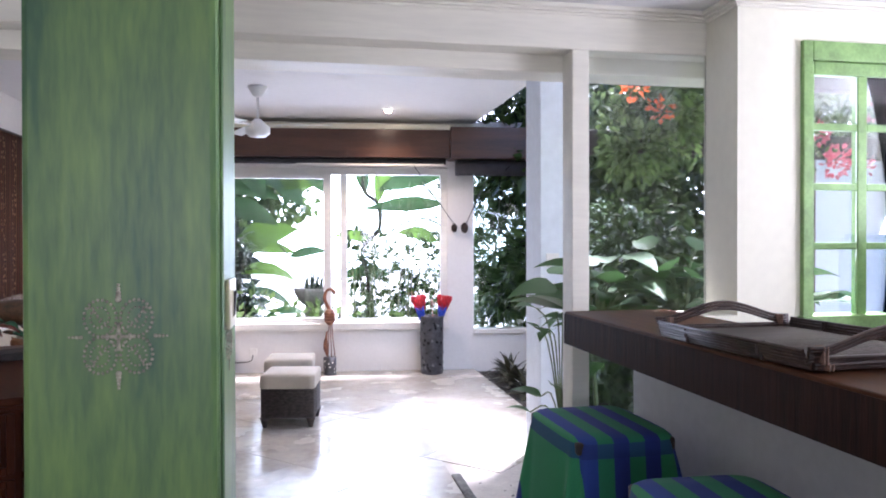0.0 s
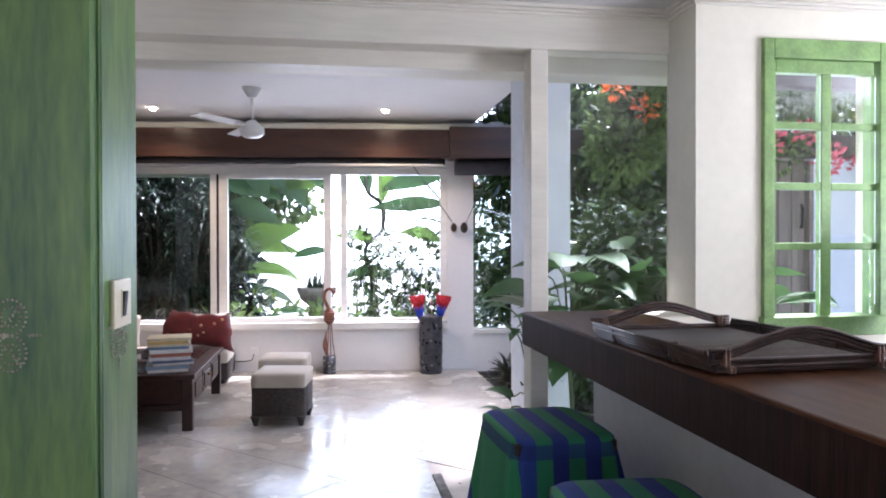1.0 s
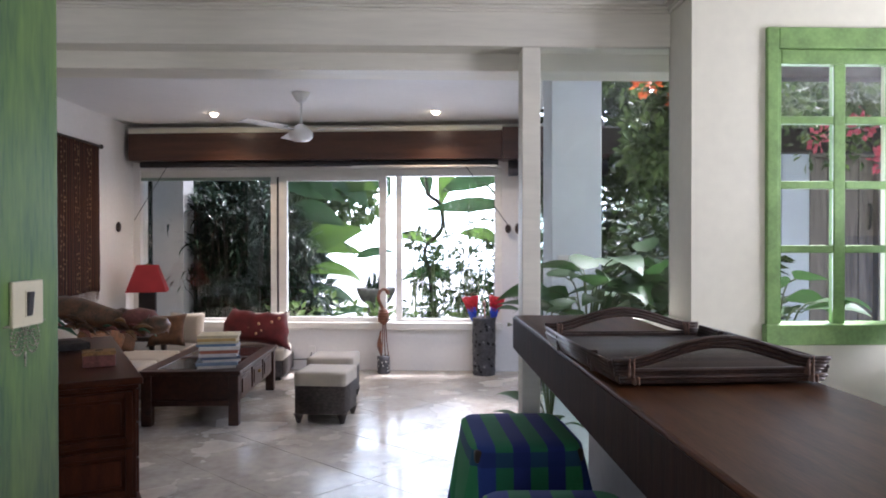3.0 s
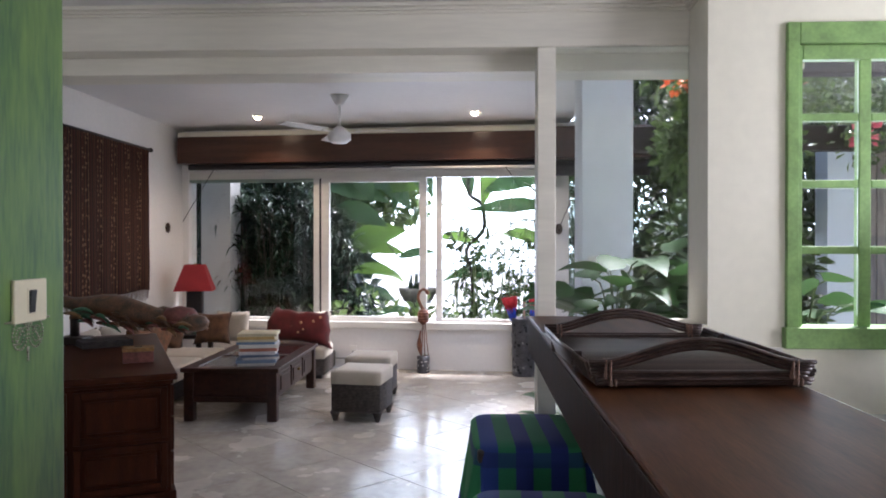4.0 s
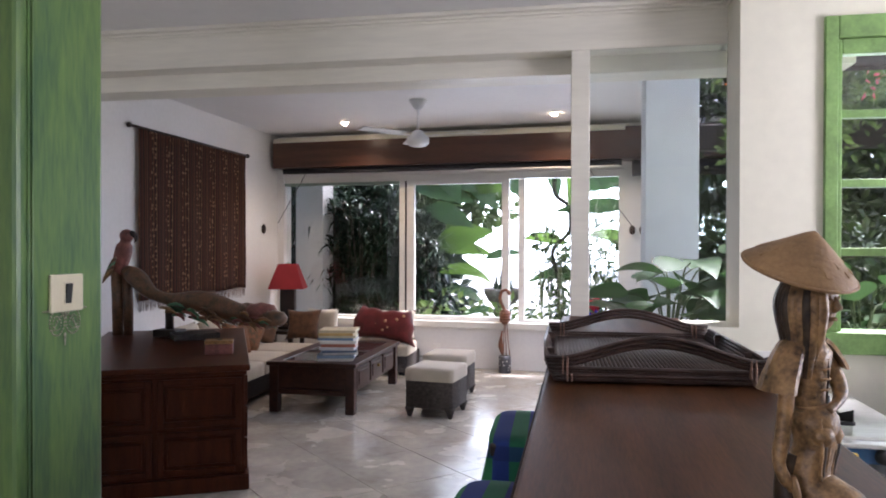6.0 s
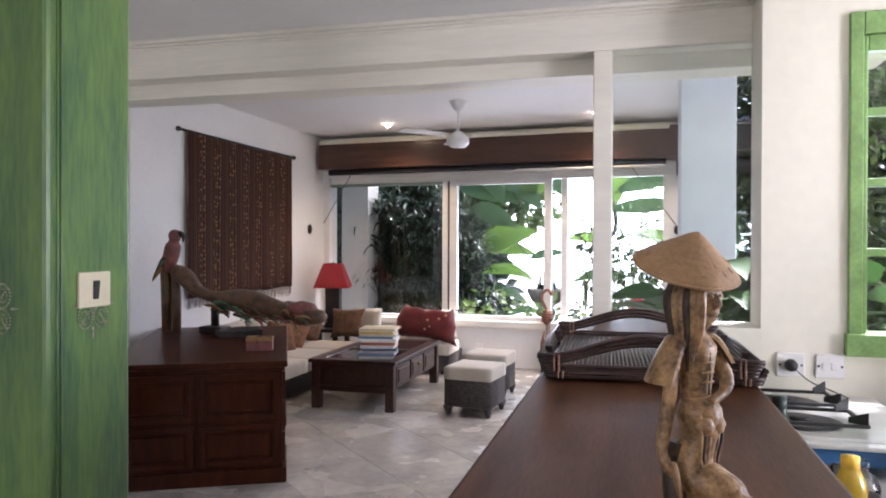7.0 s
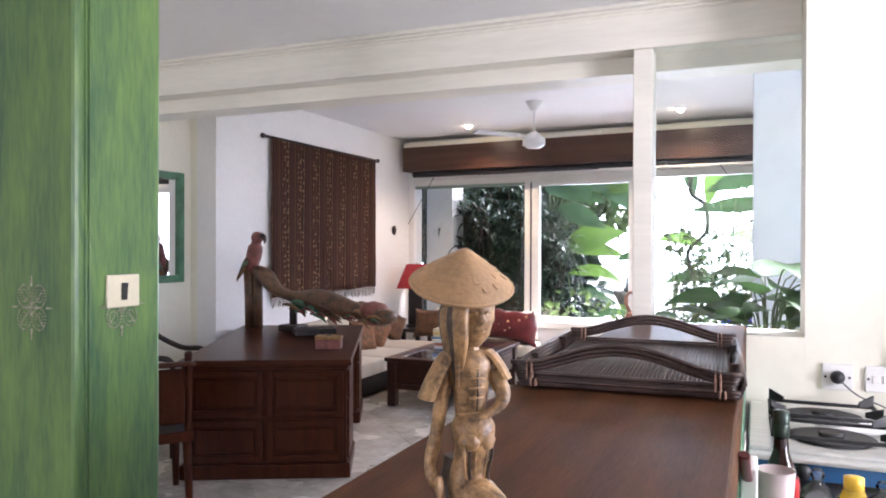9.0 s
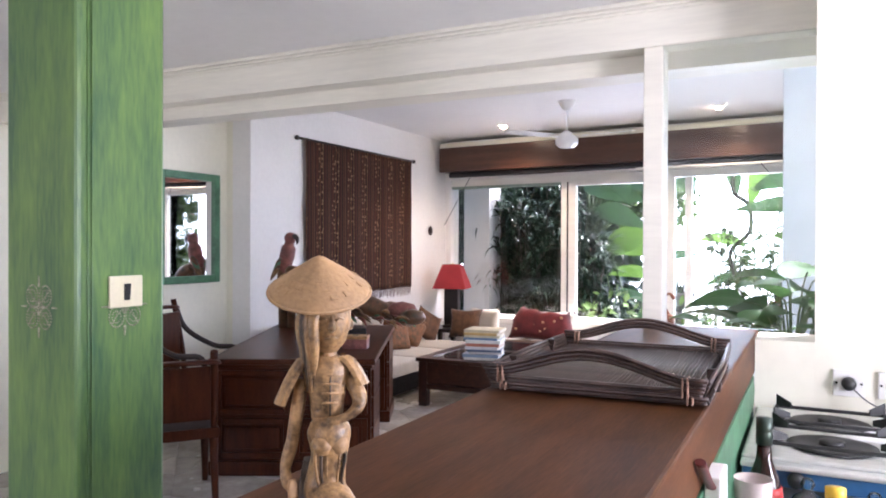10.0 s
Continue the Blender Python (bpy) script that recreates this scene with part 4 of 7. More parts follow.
def carved_figurine():
    """The small carved figure in a conical hat, one plain mesh; x, y from its foot, z over the bar."""
    b = B()
    # hat: thin woven cone tipped forward
    n = Vector((0.25, -0.36, 1)).normalized()
    hat = Matrix.Translation((-0.003, 0.0, 0.258)) @ n.to_track_quat('Z', 'Y').to_matrix().to_4x4()
    lathe(b, [(0.0, 0.0345), (0.006, 0.031), (0.022, 0.018), (0.040, 0.0025), (0.0425, -0.0005), (0.0415, -0.003), (0.030, 0.004), (0.0, 0.012)], 36, 1, hat)
    tube(b, [hat @ Vector((0.0422 * math.cos(k * 0.1745), 0.0422 * math.sin(k * 0.1745), -0.001)) for k in range(37)], 0.0015, 6, 1)
    slope = math.degrees(math.atan2(0.032, 0.042))
    for ring, (r, cnt) in enumerate(((0.012, 7), (0.019, 11), (0.026, 15), (0.033, 19))):
        for k in range(cnt):
            if (k * 7 + ring * 3) % 5 < 2:
                continue
            a = 360.0 * k / cnt + 9 * ring
            z = 0.0345 - r * 0.0322 / 0.0415
            w = 0.0030 if (k + ring) % 2 else 0.0018
            box(b, -0.0030, 0.0030, -w, w, 0.0, 0.0007, 0.0003, 1, hat @ pose(0, 0, 0, 0, 0, a) @ pose(r, 0, z - 0.0002, 0, slope, 0))
    # head, turned, with chin, nose and ear
    face = Vector((0.72, -0.69, 0))
    side = Vector((0.69, 0.72, 0))
    H = Vector((0.005, 0.0, 0.226))
    lathe(b, [(0.0, -0.026), (0.008, -0.024), (0.0155, -0.014), (0.0195, 0.002), (0.0195, 0.016), (0.012, 0.026), (0.0, 0.029)], 18, 0, Matrix.Translation(H))
    tube(b, [H + face * 0.017 + Vector((0, 0, 0.012)), H + face * 0.0215 + Vector((0, 0, 0.0)), H + face * 0.017 + Vector((0, 0, -0.003))], [0.0016, 0.0034, 0.0022], 7)
    tube(b, [H + face * 0.0165 - side * 0.005 + Vector((0, 0, -0.0095)), H + face * 0.019 + Vector((0, 0, -0.009)), H + face * 0.0165 + side * 0.005 + Vector((0, 0, -0.0095))], [0.001, 0.002, 0.001], 6)
    for q in (-1, 1):
        tube(b, [H + face * 0.0165 + side * (q * 0.010) + Vector((0, 0, 0.007)), H + face * 0.0185 + side * (q * 0.0055) + Vector((0, 0, 0.0085)), H + face * 0.0185 + side * (q * 0.003) + Vector((0, 0, 0.006))], 0.0015, 6)
        lathe(b, [(0.0, -0.005), (0.006, -0.002), (0.005, 0.003), (0.0, 0.004)], 8, 0, Matrix.Translation(H + side * (q * 0.0185) - face * 0.003) @ pose(0, 0, 0, 0, 90, 46))
    # hair: long strands down the back and over one shoulder
    for k in range(13):
        a = radians(118 + 13 * k)
        o = Vector((math.cos(a), math.sin(a), 0))
        fall = 0.058 if k in (8, 9, 10, 11) else 0.046 + 0.004 * (k % 3)
        top = H + o * 0.0150 + Vector((0, 0, 0.022))
        tube(b, curve_pts([top, H + o * 0.0215 + Vector((0, 0, 0.004)), H + o * 0.0195 + Vector((0, 0, -0.020)), H + o * 0.0125 + Vector((-0.003, -0.003, -fall))], 9), [0.004, 0.005, 0.0052, 0.0052, 0.005, 0.005, 0.0048, 0.0046, 0.004, 0.0036, 0.003, 0.002, 0.002][:len(curve_pts([(0, 0, 0)] * 4, 9))], 6, 2 if k < 8 or k == 10 else 0)
    lathe(b, [(0.0085, 0.178), (0.0075, 0.195), (0.0095, 0.208)], 12, 0, pose(0.004, 0, 0))
    # torso in a buttoned jacket
    lathe(b, [(0.0125, 0.140), (0.0135, 0.147), (0.0145, 0.160), (0.0175, 0.178), (0.0185, 0.188), (0.0125, 0.197), (0.006, 0.200)], 20, 0, pose(0.005, 0, 0, 0, 0, 46), 1.0, 0.80)
    front = lambda u, z, r: Vector((0.005, 0, z)) + face * r + side * u
    for k in range(4):
        z = 0.158 + 0.0085 * k
        tube(b, [front(-0.0065, z, 0.0118), front(0, z + 0.0006, 0.0142), front(0.0065, z, 0.0118)], 0.0011, 6, 1)
    tube(b, [front(0, 0.147, 0.0128), front(0, 0.17, 0.0142), front(0, 0.190, 0.0135)], 0.0008, 5, 2)
    # sash
    for z, r in ((0.138, 0.0150), (0.143, 0.0142)):
        lathe(b, [(r - 0.003, z - 0.003), (r, z), (r - 0.003, z + 0.003)], 20, 1, pose(0.006, 0, 0, 0, 0, 46), 1.0, 0.85)

    def flap(at, out, length, width, thick, lean):
        """A stiff cape sleeve: a bent board that flares away from the shoulder."""
        t = bmesh.new()
        ou = Vector(out).normalized()
        al = Vector((0, 0, 1)).cross(ou)
        rows = []
        for i in range(6):
            u = i / 5
            c = Vector(at) + ou * (lean * u ** 0.8) + Vector((0, 0, 0.004 - length * u ** 1.25))
            w = width * (0.62 + 0.38 * u)
            nrm = (ou + Vector((0, 0, 0.7 - 0.6 * u))).normalized()
            rows.append([t.verts.new(c + al * (w * q) - ou * (0.006 * q * q) + nrm * e) for e in (thick, 0) for q in (-1, -0.5, 0, 0.5, 1)])
        for r0, r1 in zip(rows, rows[1:]):
            for q in range(4):
                t.faces.new((r0[q], r0[q + 1], r1[q + 1], r1[q]))
                t.faces.new((r0[5 + q], r1[5 + q], r1[6 + q], r0[6 + q]))
            t.faces.new((r0[0], r1[0], r1[5], r0[5]))
            t.faces.new((r0[4], r0[9], r1[9], r1[4]))
        for r in (rows[0], rows[-1]):
            for q in range(4):
                t.faces.new((r[q], r[q + 1], r[q + 6], r[q + 5]))
        merge(b, t)
    flap((-0.009, -0.008, 0.195), (-0.72, -0.55, 0), 0.042, 0.017, 0.0035, 0.024)
    flap((0.016, 0.010, 0.193), (0.75, 0.45, 0), 0.024, 0.014, 0.0035, 0.017)
    # one arm hangs, one is bent to the hip
    tube(b, curve_pts([(-0.013, -0.010, 0.178), (-0.016, -0.014, 0.145), (-0.019, -0.016, 0.120), (-0.022, -0.020, 0.100), (-0.018, -0.023, 0.086), (-0.013, -0.023, 0.078)], 15), [0.006, 0.006, 0.006, 0.006, 0.0059, 0.0057, 0.0055, 0.0054, 0.0056, 0.0058, 0.0056, 0.0052, 0.0048, 0.0046, 0.0048, 0.005, 0.0048, 0.0042, 0.0034, 0.003, 0.003][:len(curve_pts([(0, 0, 0)] * 6, 15))], 10)
    tube(b, curve_pts([(0.019, 0.012, 0.180), (0.029, 0.012, 0.160), (0.027, 0.004, 0.148), (0.014, -0.010, 0.140)], 12), [0.0066, 0.0068, 0.007, 0.007, 0.0068, 0.0064, 0.006, 0.0058, 0.0055, 0.005, 0.0046, 0.004, 0.004, 0.004, 0.004, 0.004][:len(curve_pts([(0, 0, 0)] * 4, 12))], 10)
    # hips and the long skirt that sweeps out to a rounded train
    tube(b, curve_pts([(0.006, 0, 0.143), (0.008, -0.001, 0.126), (0.008, -0.001, 0.110), (0.004, 0, 0.090), (0.005, -0.002, 0.076), (0.018, -0.008, 0.068), (0.034, -0.014, 0.064), (0.045, -0.018, 0.062)], 28), [0.0125, 0.0145, 0.0165, 0.0178, 0.0180, 0.0178, 0.0172, 0.0165, 0.0160, 0.0155, 0.0150, 0.0150, 0.0152, 0.0155, 0.0158, 0.0162, 0.0166, 0.0170, 0.0174, 0.0178, 0.0180, 0.0182, 0.0184, 0.0184, 0.0182, 0.0178, 0.0172, 0.0164, 0.0154, 0.0142, 0.0128, 0.0110, 0.009, 0.006, 0.003, 0.002][:len(curve_pts([(0, 0, 0)] * 8, 28))], 14)
    for q, u in ((-1, 0.0), (1, 0.0)):
        lathe(b, [(0.0, -0.010), (0.007, -0.007), (0.0095, 0.0), (0.007, 0.007), (0.0, 0.010)], 12, 1 if q > 0 else 0, Matrix.Translation(front(0.0065 * q, 0.121, 0.0125)))
    for k in range(6):
        u = -0.013 + 0.005 * k
        tube(b, curve_pts([front(u * 0.8, 0.136, 0.0135), front(u, 0.112, 0.0165), front(u * 0.8, 0.090, 0.0135), front(u * 0.7 + 0.004, 0.066, 0.014)], 8), 0.0014, 5, 2 if k % 2 else 0)
    # cloth end hanging from the hand, and the legs inside the folds
    tube(b, curve_pts([(-0.013, -0.023, 0.090), (-0.010, -0.025, 0.072), (-0.006, -0.026, 0.052)], 7), [0.004, 0.0055, 0.006, 0.006, 0.0058, 0.005, 0.004, 0.003, 0.002, 0.002][:len(curve_pts([(0, 0, 0)] * 3, 7))], 8, 1, None, 0.5)
    for v in b.verts:
        v.co.z = 0.292 - (0.292 - v.co.z) * 0.915
    tube(b, curve_pts([(-0.008, 0.0, 0.118), (-0.012, -0.002, 0.085), (-0.006, -0.004, 0.045), (-0.004, -0.002, 0.006)], 9), 0.0095, 10, 2)
    tube(b, curve_pts([(0.010, 0.0, 0.080), (0.012, -0.002, 0.045), (0.008, -0.002, 0.006)], 7), [0.014, 0.014, 0.0145, 0.015, 0.016, 0.018, 0.020, 0.021, 0.021, 0.021][:len(curve_pts([(0, 0, 0)] * 3, 7))], 12)
    lathe(b, [(0.0, 0.0), (0.036, 0.0), (0.037, 0.003), (0.036, 0.010), (0.03, 0.014), (0.0, 0.014)], 20)
    ob = part("figurine", b, [M_CARVED, M_HATW, M_CARVEDD])
    ob.matrix_basis = pose(1.443, 0.865, 1.1575)
    tagged(ob, "small carved wooden figure in a conical woven hat", "figurine")


M_CARVEDD = mat("darkened_carved_wood", (0.060, 0.036, 0.020), 0.5, vary=0.4, scale=60, fine=200, bump=0.4)


def bar_stool(m, label):
    st = thing("bar_stool", label, "stool", m, "stools at the bar")
    for sx in (-1, 1):
        for sy in (-1, 1):
            b = B()
            part("leg", box(b, sx * 0.14 - 0.02, sx * 0.14 + 0.02, sy * 0.18 - 0.02, sy * 0.18 + 0.02, 0, 0.78, 0.003), M_DARKBASE, st)
    b = B()
    part("seat", box(b, -0.165, 0.165, -0.215, 0.215, 0.78, 0.822, 0.01), M_DARKBASE, st)
    # draped cloth: rings that flare and fold towards the hem
    b = B()
    t = bmesh.new()
    seg, rings = 96, 16
    vs = []
    for j in range(rings + 1):
        ring = []
        v = j / rings
        for k in range(seg):
            a = 2 * math.pi * k / seg
            c, s = math.cos(a), math.sin(a)
            e = 0.28 + 0.25 * v
            rx, ry = math.copysign(abs(c) ** e, c), math.copysign(abs(s) ** e, s)
            if j < 4:
                sc = (0.25, 0.62, 0.93, 1.0)[j]
                z = (0.834, 0.834, 0.832, 0.822)[j]
                ring.append(t.verts.new((0.175 * sc * rx, 0.225 * sc * ry, z)))
            else:
                w = (j - 3) / (rings - 3)
                corner = abs(math.sin(2 * a)) ** 2
                fold = 0.030 * math.sin(a * 12 + 1.3) * w * (0.4 + corner) + 0.012 * math.sin(a * 9) * w
                fl = 1 + w * 0.20 + w * corner * 0.34
                ring.append(t.verts.new(((0.175 * fl + fold) * rx, (0.225 * fl + fold) * ry, 0.822 - w * (0.50 + 0.05 * corner))))
        vs.append(ring)
    t.faces.new(vs[0])
    for a, c in zip(vs, vs[1:]):
        for k in range(seg):
            t.faces.new((a[k], a[(k + 1) % seg], c[(k + 1) % seg], c[k])).smooth = True
    merge(b, t)
    part("cloth", b, M_CLOTH, st, "green and blue striped cotton cloth")


G1, G2, N1, N2 = (0.018, 0.17, 0.08), (0.03, 0.22, 0.09), (0.016, 0.032, 0.19), (0.02, 0.05, 0.25)
M_CLOTH = stripes("striped_cloth", [G1, N1, G2, N2, G1, N1], 'X', 0.052)
_n, _l = M_CLOTH.node_tree.nodes, M_CLOTH.node_tree.links
_tc, _sep = _n.new("ShaderNodeTexCoord"), _n.new("ShaderNodeSeparateXYZ")
_l.new(_tc.outputs["Object"], _sep.inputs[0])
_mx = _n.new("ShaderNodeMix")
_mx.data_type = 'RGBA'
_cmp = _n.new("ShaderNodeMath")
_cmp.operation = 'COMPARE'
_l.new(_sep.outputs[2], _cmp.inputs[0])
_cmp.inputs[1].default_value, _cmp.inputs[2].default_value = 0.795, 0.022
_b = _n["Principled BSDF"]
_src = _b.inputs["Base Color"].links[0].from_socket
_mul = _n.new("ShaderNodeMath")
_mul.operation = 'MULTIPLY'
_l.new(_cmp.outputs[0], _mul.inputs[0])
_mul.inputs[1].default_value = 0.75
_l.new(_mul.outputs[0], _mx.inputs[0])
_l.new(_src, _mx.inputs[6])
_mx.inputs[7].default_value = (0.012, 0.028, 0.16, 1)
_l.new(_mx.outputs[2], _b.inputs["Base Color"])


def wall_plate(name, label, cat, m, w, h, kind):
    p = thing(name, label, cat, m)
    b = B()
    part("plate", box(b, -w / 2, w / 2, -0.009, 0, -h / 2, h / 2, 0.003), M_PLASTIC if kind == "rocker" else M_WPLASTIC, p)
    if kind == "rocker":
        b = B()
        part("surround", box(b, -0.014, 0.014, -0.0105, -0.0085, -0.027, 0.027, 0.001), M_PLASTIC, p)
        b = B()
        part("rocker", box(b, -0.0105, 0.0105, -0.014, -0.008, -0.024, 0.024, 0.002, 0, pose(0, 0, 0, 5, 0, 0)), M_BLACK, p, "dark rocker switch")
    elif kind == "socket":
        b = B()
        lathe(b, [(0.021, 0.0), (0.021, 0.012), (0.017, 0.03), (0.0, 0.031)], 18, 0, pose(0, -0.009, 0, 90, 0, 0))
        part("plug", b, M_BLACK, p, "dark round plug")
        for s in (-1, 1):
            b = B()
            lathe(b, [(0.004, 0.0), (0.004, 0.002)], 8, 0, pose(0.034 * s, -0.009, 0, 90, 0, 0))
            part("screw", b, M_BLACK, p)
    elif kind == "double":
        for s in (-1, 1):
            b = B()
            part("rocker", box(b, 0.014 * s - 0.011, 0.014 * s + 0.011, -0.014, -0.008, -0.013, 0.013, 0.003), M_WPLASTIC, p)
            b = B()
            lathe(b, [(0.004, 0.0), (0.004, 0.002)], 8, 0, pose(0.036 * s, -0.009, 0, 90, 0, 0))
            part("screw", b, M_BLACK, p)
    else:
        b = B()
        part("rocker", box(b, -0.012, 0.012, -0.013, -0.008, -0.018, 0.018, 0.002), M_WPLASTIC, p)
    return p


def stencil(parent, m):
    """A four-petalled ornament of small raised dots, with tips on all sides."""
    b = B()

    def dot(x, z, r=0.0028):
        x, z, r = x * 0.84, z * 0.84, r * 1.15
        lathe(b, [(r, 0.0), (r * 0.8, 0.0012), (0.0, 0.0018)], 6, 0, m @ pose(x, 0, z, 90, 0, 0))
    for sx in (-1, 1):
        for sz in (-1, 1):
            for k in range(22):
                a = 2 * math.pi * k / 22
                r = 0.040 * (1 + 0.10 * math.cos(3 * a))
                dot(sx * (0.033 + 0.031 * math.cos(a) * 0.95), sz * (0.036 + 0.035 * math.sin(a)), 0.0025)
            for k in range(14):
                a = 2 * math.pi * k / 14
                dot(sx * (0.034 + 0.017 * math.cos(a)), sz * (0.037 + 0.020 * math.sin(a)), 0.0018)
            for k in range(8):
                u = k / 7
                dot(sx * (0.004 + 0.048 * u), sz * (0.004 + 0.052 * u), 0.0022)
            for k in range(5):
                dot(sx * (0.030 + 0.004 * k), sz * (0.020 + 0.009 * k), 0.002)
    for k in range(6):
        for s in (-1, 1):
            dot(s * (0.006 + 0.0036 * k), 0, 0.003)
            dot(0, s * (0.006 + 0.0036 * k), 0.003)
    for s in (-1, 1):
        for k in range(5):
            dot(0, s * (0.072 + 0.007 * k), 0.0048 - 0.0006 * k)
            if k < 4:
                dot(s * (0.068 + 0.007 * k), 0, 0.0032 - 0.0004 * k)
    part("stencil", b, M_STENCIL, parent, "pale dotted stencil ornament")


def kitchen():
    kb = thing("kitchen_base_unit", "low kitchen unit with a grey worktop", "cabinet")
    b = B()
    part("worktop", box(b, 1.642, 2.35, 0.75, 2.945, 0.80, 0.84, 0.004), M_GREYTOP, kb)
    for k in range(3):
        ya = 0.80 + k * 0.71
        b = B()
        body = part("body", box(b, 1.70, 2.30, ya, ya + 0.70, 0.08, 0.799), M_WHITE, kb)
        b = B()
        part("door", box(b, 2.30, 2.32, ya + 0.01, ya + 0.69, 0.09, 0.79, 0.004), M_WHITE, body)
    b = B()
    part("worktop_side", box(b, 2.36, 4.05, 2.35, 2.945, 0.80, 0.84, 0.004), M_GREYTOP, kb)
    bw = tagged(part("bar_back_panel", box(B(), 1.621, 1.64, 0.67, 2.94, 0.84, 1.03, 0.002), M_GREENF), "dark green panel under the bar on the kitchen side", "panel")
    stv = thing("gas_stove", "two-burner table gas stove with a steel top", "stove", pose(1.655, 2.305, 0.86))
    b = B()
    box(b, 0, 0.50, 0, 0.63, 0.012, 0.06, 0.006)
    part("body", b, M_BLUEP, stv, "blue enamelled stove body")
    b = B()
    box(b, -0.005, 0.505, 0.035, 0.635, 0.061, 0.075, 0.006)
    part("top", b, M_STEEL, stv, "shiny steel top plate")
    b = B()
    box(b, -0.004, 0.504, -0.012, 0.03, 0.055, 0.068, 0.004)
    part("front_rim", b, M_STEEL, stv)
    for x in (0.12, 0.38):
        b = B()
        lathe(b, [(0.02, 0), (0.018, 0.016), (0.0, 0.018)], 14, 0, pose(x, -0.001, 0.035, 90, 0, 0))
        part("knob", b, M_BLACK, stv)
    for y in (0.20, 0.47):
        g = part("burner", lathe(lathe(B(), [(0.104, 0.0755), (0.108, 0.079), (0.085, 0.082), (0.045, 0.0795), (0.0, 0.0795)], 28, 0, pose(0.20, y, 0)), [(0.03, 0.080), (0.032, 0.090), (0.02, 0.093), (0.0, 0.093)], 20, 0, pose(0.20, y, 0)), M_BLACK, stv)
        b = B()
        for s in (-1, 1):
            box(b, 0.055, 0.345, y + s * 0.10 - 0.005, y + s * 0.10 + 0.005, 0.089, 0.099, 0.002)
            box(b, 0.20 + s * 0.145 - 0.005, 0.20 + s * 0.145 + 0.005, y - 0.1, y + 0.1, 0.089, 0.099, 0.002)
            for s2 in (-1, 1):
                t = bmesh.new()
                box(t, 0, 0.05, -0.003, 0.003, 0, 0.034, 0.001)
                for v in t.verts:
                    if v.co.z > 0.02 and v.co.x > 0.03:
                        v.co.z -= 0.018
                merge(b, t, 0, pose(0.20 + s * 0.145, y + s2 * 0.10, 0.097, 0, 0, math.degrees(math.atan2(-s2 * 0.10, -s * 0.145))))
        part("pan_support", b, M_BLACK, stv, "black cast pan support")
    for x in (0.03, 0.47):
        for y in (0.05, 0.58):
            b = B()
            part("foot", lathe(b, [(0.015, -0.02), (0.015, 0.012)], 10, 0, pose(x, y, 0)), M_BLACK, stv)
    # bottles and glassware in front of the stove
    bo = thing("sauce_bottle", "dark soy sauce bottle with a green cap", "bottle", pose(1.718, 2.05, 0.84))
    b = B()
    lathe(b, [(0.0, 0.0), (0.034, 0.002), (0.036, 0.02), (0.036, 0.09), (0.030, 0.125), (0.016, 0.165), (0.0135, 0.20), (0.0, 0.20)], 20)
    part("bottle", b, M_SAUCE, bo)
    b = B()
    lathe(b, [(0.0165, 0.196), (0.0165, 0.222), (0.0155, 0.224), (0.0165, 0.226), (0.0165, 0.252), (0.0, 0.254)], 18)
    part("cap", b, mat("dark_green_foil", (0.05, 0.075, 0.06), 0.35, 0.5, vary=0.2, bump=0), bo)
    b = B()
    lathe(b, [(0.0364, 0.02), (0.0372, 0.022), (0.0372, 0.094), (0.0352, 0.110), (0.034, 0.110)], 20)
    part("label", b, M_REDP, bo)
    cup = thing("plastic_cup", "pinkish clear plastic cup with a slanted rim", "cup", pose(1.705, 1.93, 0.84) @ Matrix.Diagonal((1, 1, 1.7, 1)))
    b = B()
    lathe(b, [(0.0, 0.004), (0.026, 0.0), (0.037, 0.092), (0.035, 0.092), (0.025, 0.004), (0.0, 0.006)], 20)
    part("cup", b, M_PINK, cup)
    oil = thing("oil_bottle", "yellow cooking oil bottle with a yellow cap", "bottle", pose(1.850, 1.99, 0.84) @ Matrix.Diagonal((1, 1, 1.2, 1)))
    b = B()
    lathe(b, [(0.0, 0.0), (0.034, 0.002), (0.036, 0.03), (0.033, 0.07), (0.018, 0.10), (0.0, 0.1)], 18)
    part("bottle", b, M_OIL, oil)
    b = B()
    lathe(b, [(0.019, 0.098), (0.019, 0.118), (0.0, 0.12)], 16)
    part("cap", b, mat("yellow_cap_plastic", (0.80, 0.50, 0.04), 0.35, vary=0.08, bump=0), oil)
    for x, y, s in ((1.80, 2.20, 1.0), (1.86, 2.14, 0.9), (1.93, 2.19, 0.9)):
        g = thing("glass_lid", "clear glass jar lid with a round knob", "lid", pose(x, y, 0.84) @ Matrix.Diagonal((s, s, s, 1)), "glass lids")
        b = B()
        lathe(b, [(0.042, 0.0), (0.042, 0.02), (0.03, 0.05), (0.014, 0.06), (0.010, 0.068), (0.017, 0.08), (0.010, 0.092), (0.0, 0.094)], 20)
        part("lid", b, M_CLEAR, g)
    kn = thing("knife_block", "slim cream block holding a dark red handled knife", "knife", pose(1.656, 1.75, 0.84))
    b = B()
    part("block", box(b, -0.014, 0.014, -0.05, 0.05, 0, 0.215, 0.004), M_WHITE, kn)
    b = B()
    tube(b, curve_pts([(-0.002, -0.035, 0.19), (-0.006, -0.09, 0.225), (-0.008, -0.15, 0.268)], 8), 0.0095, 8, 0, None, 0.6)
    part("handle", b, mat("dark_red_handle", (0.12, 0.018, 0.02), 0.35, vary=0.15, bump=0), kn, "dark red knife handle")
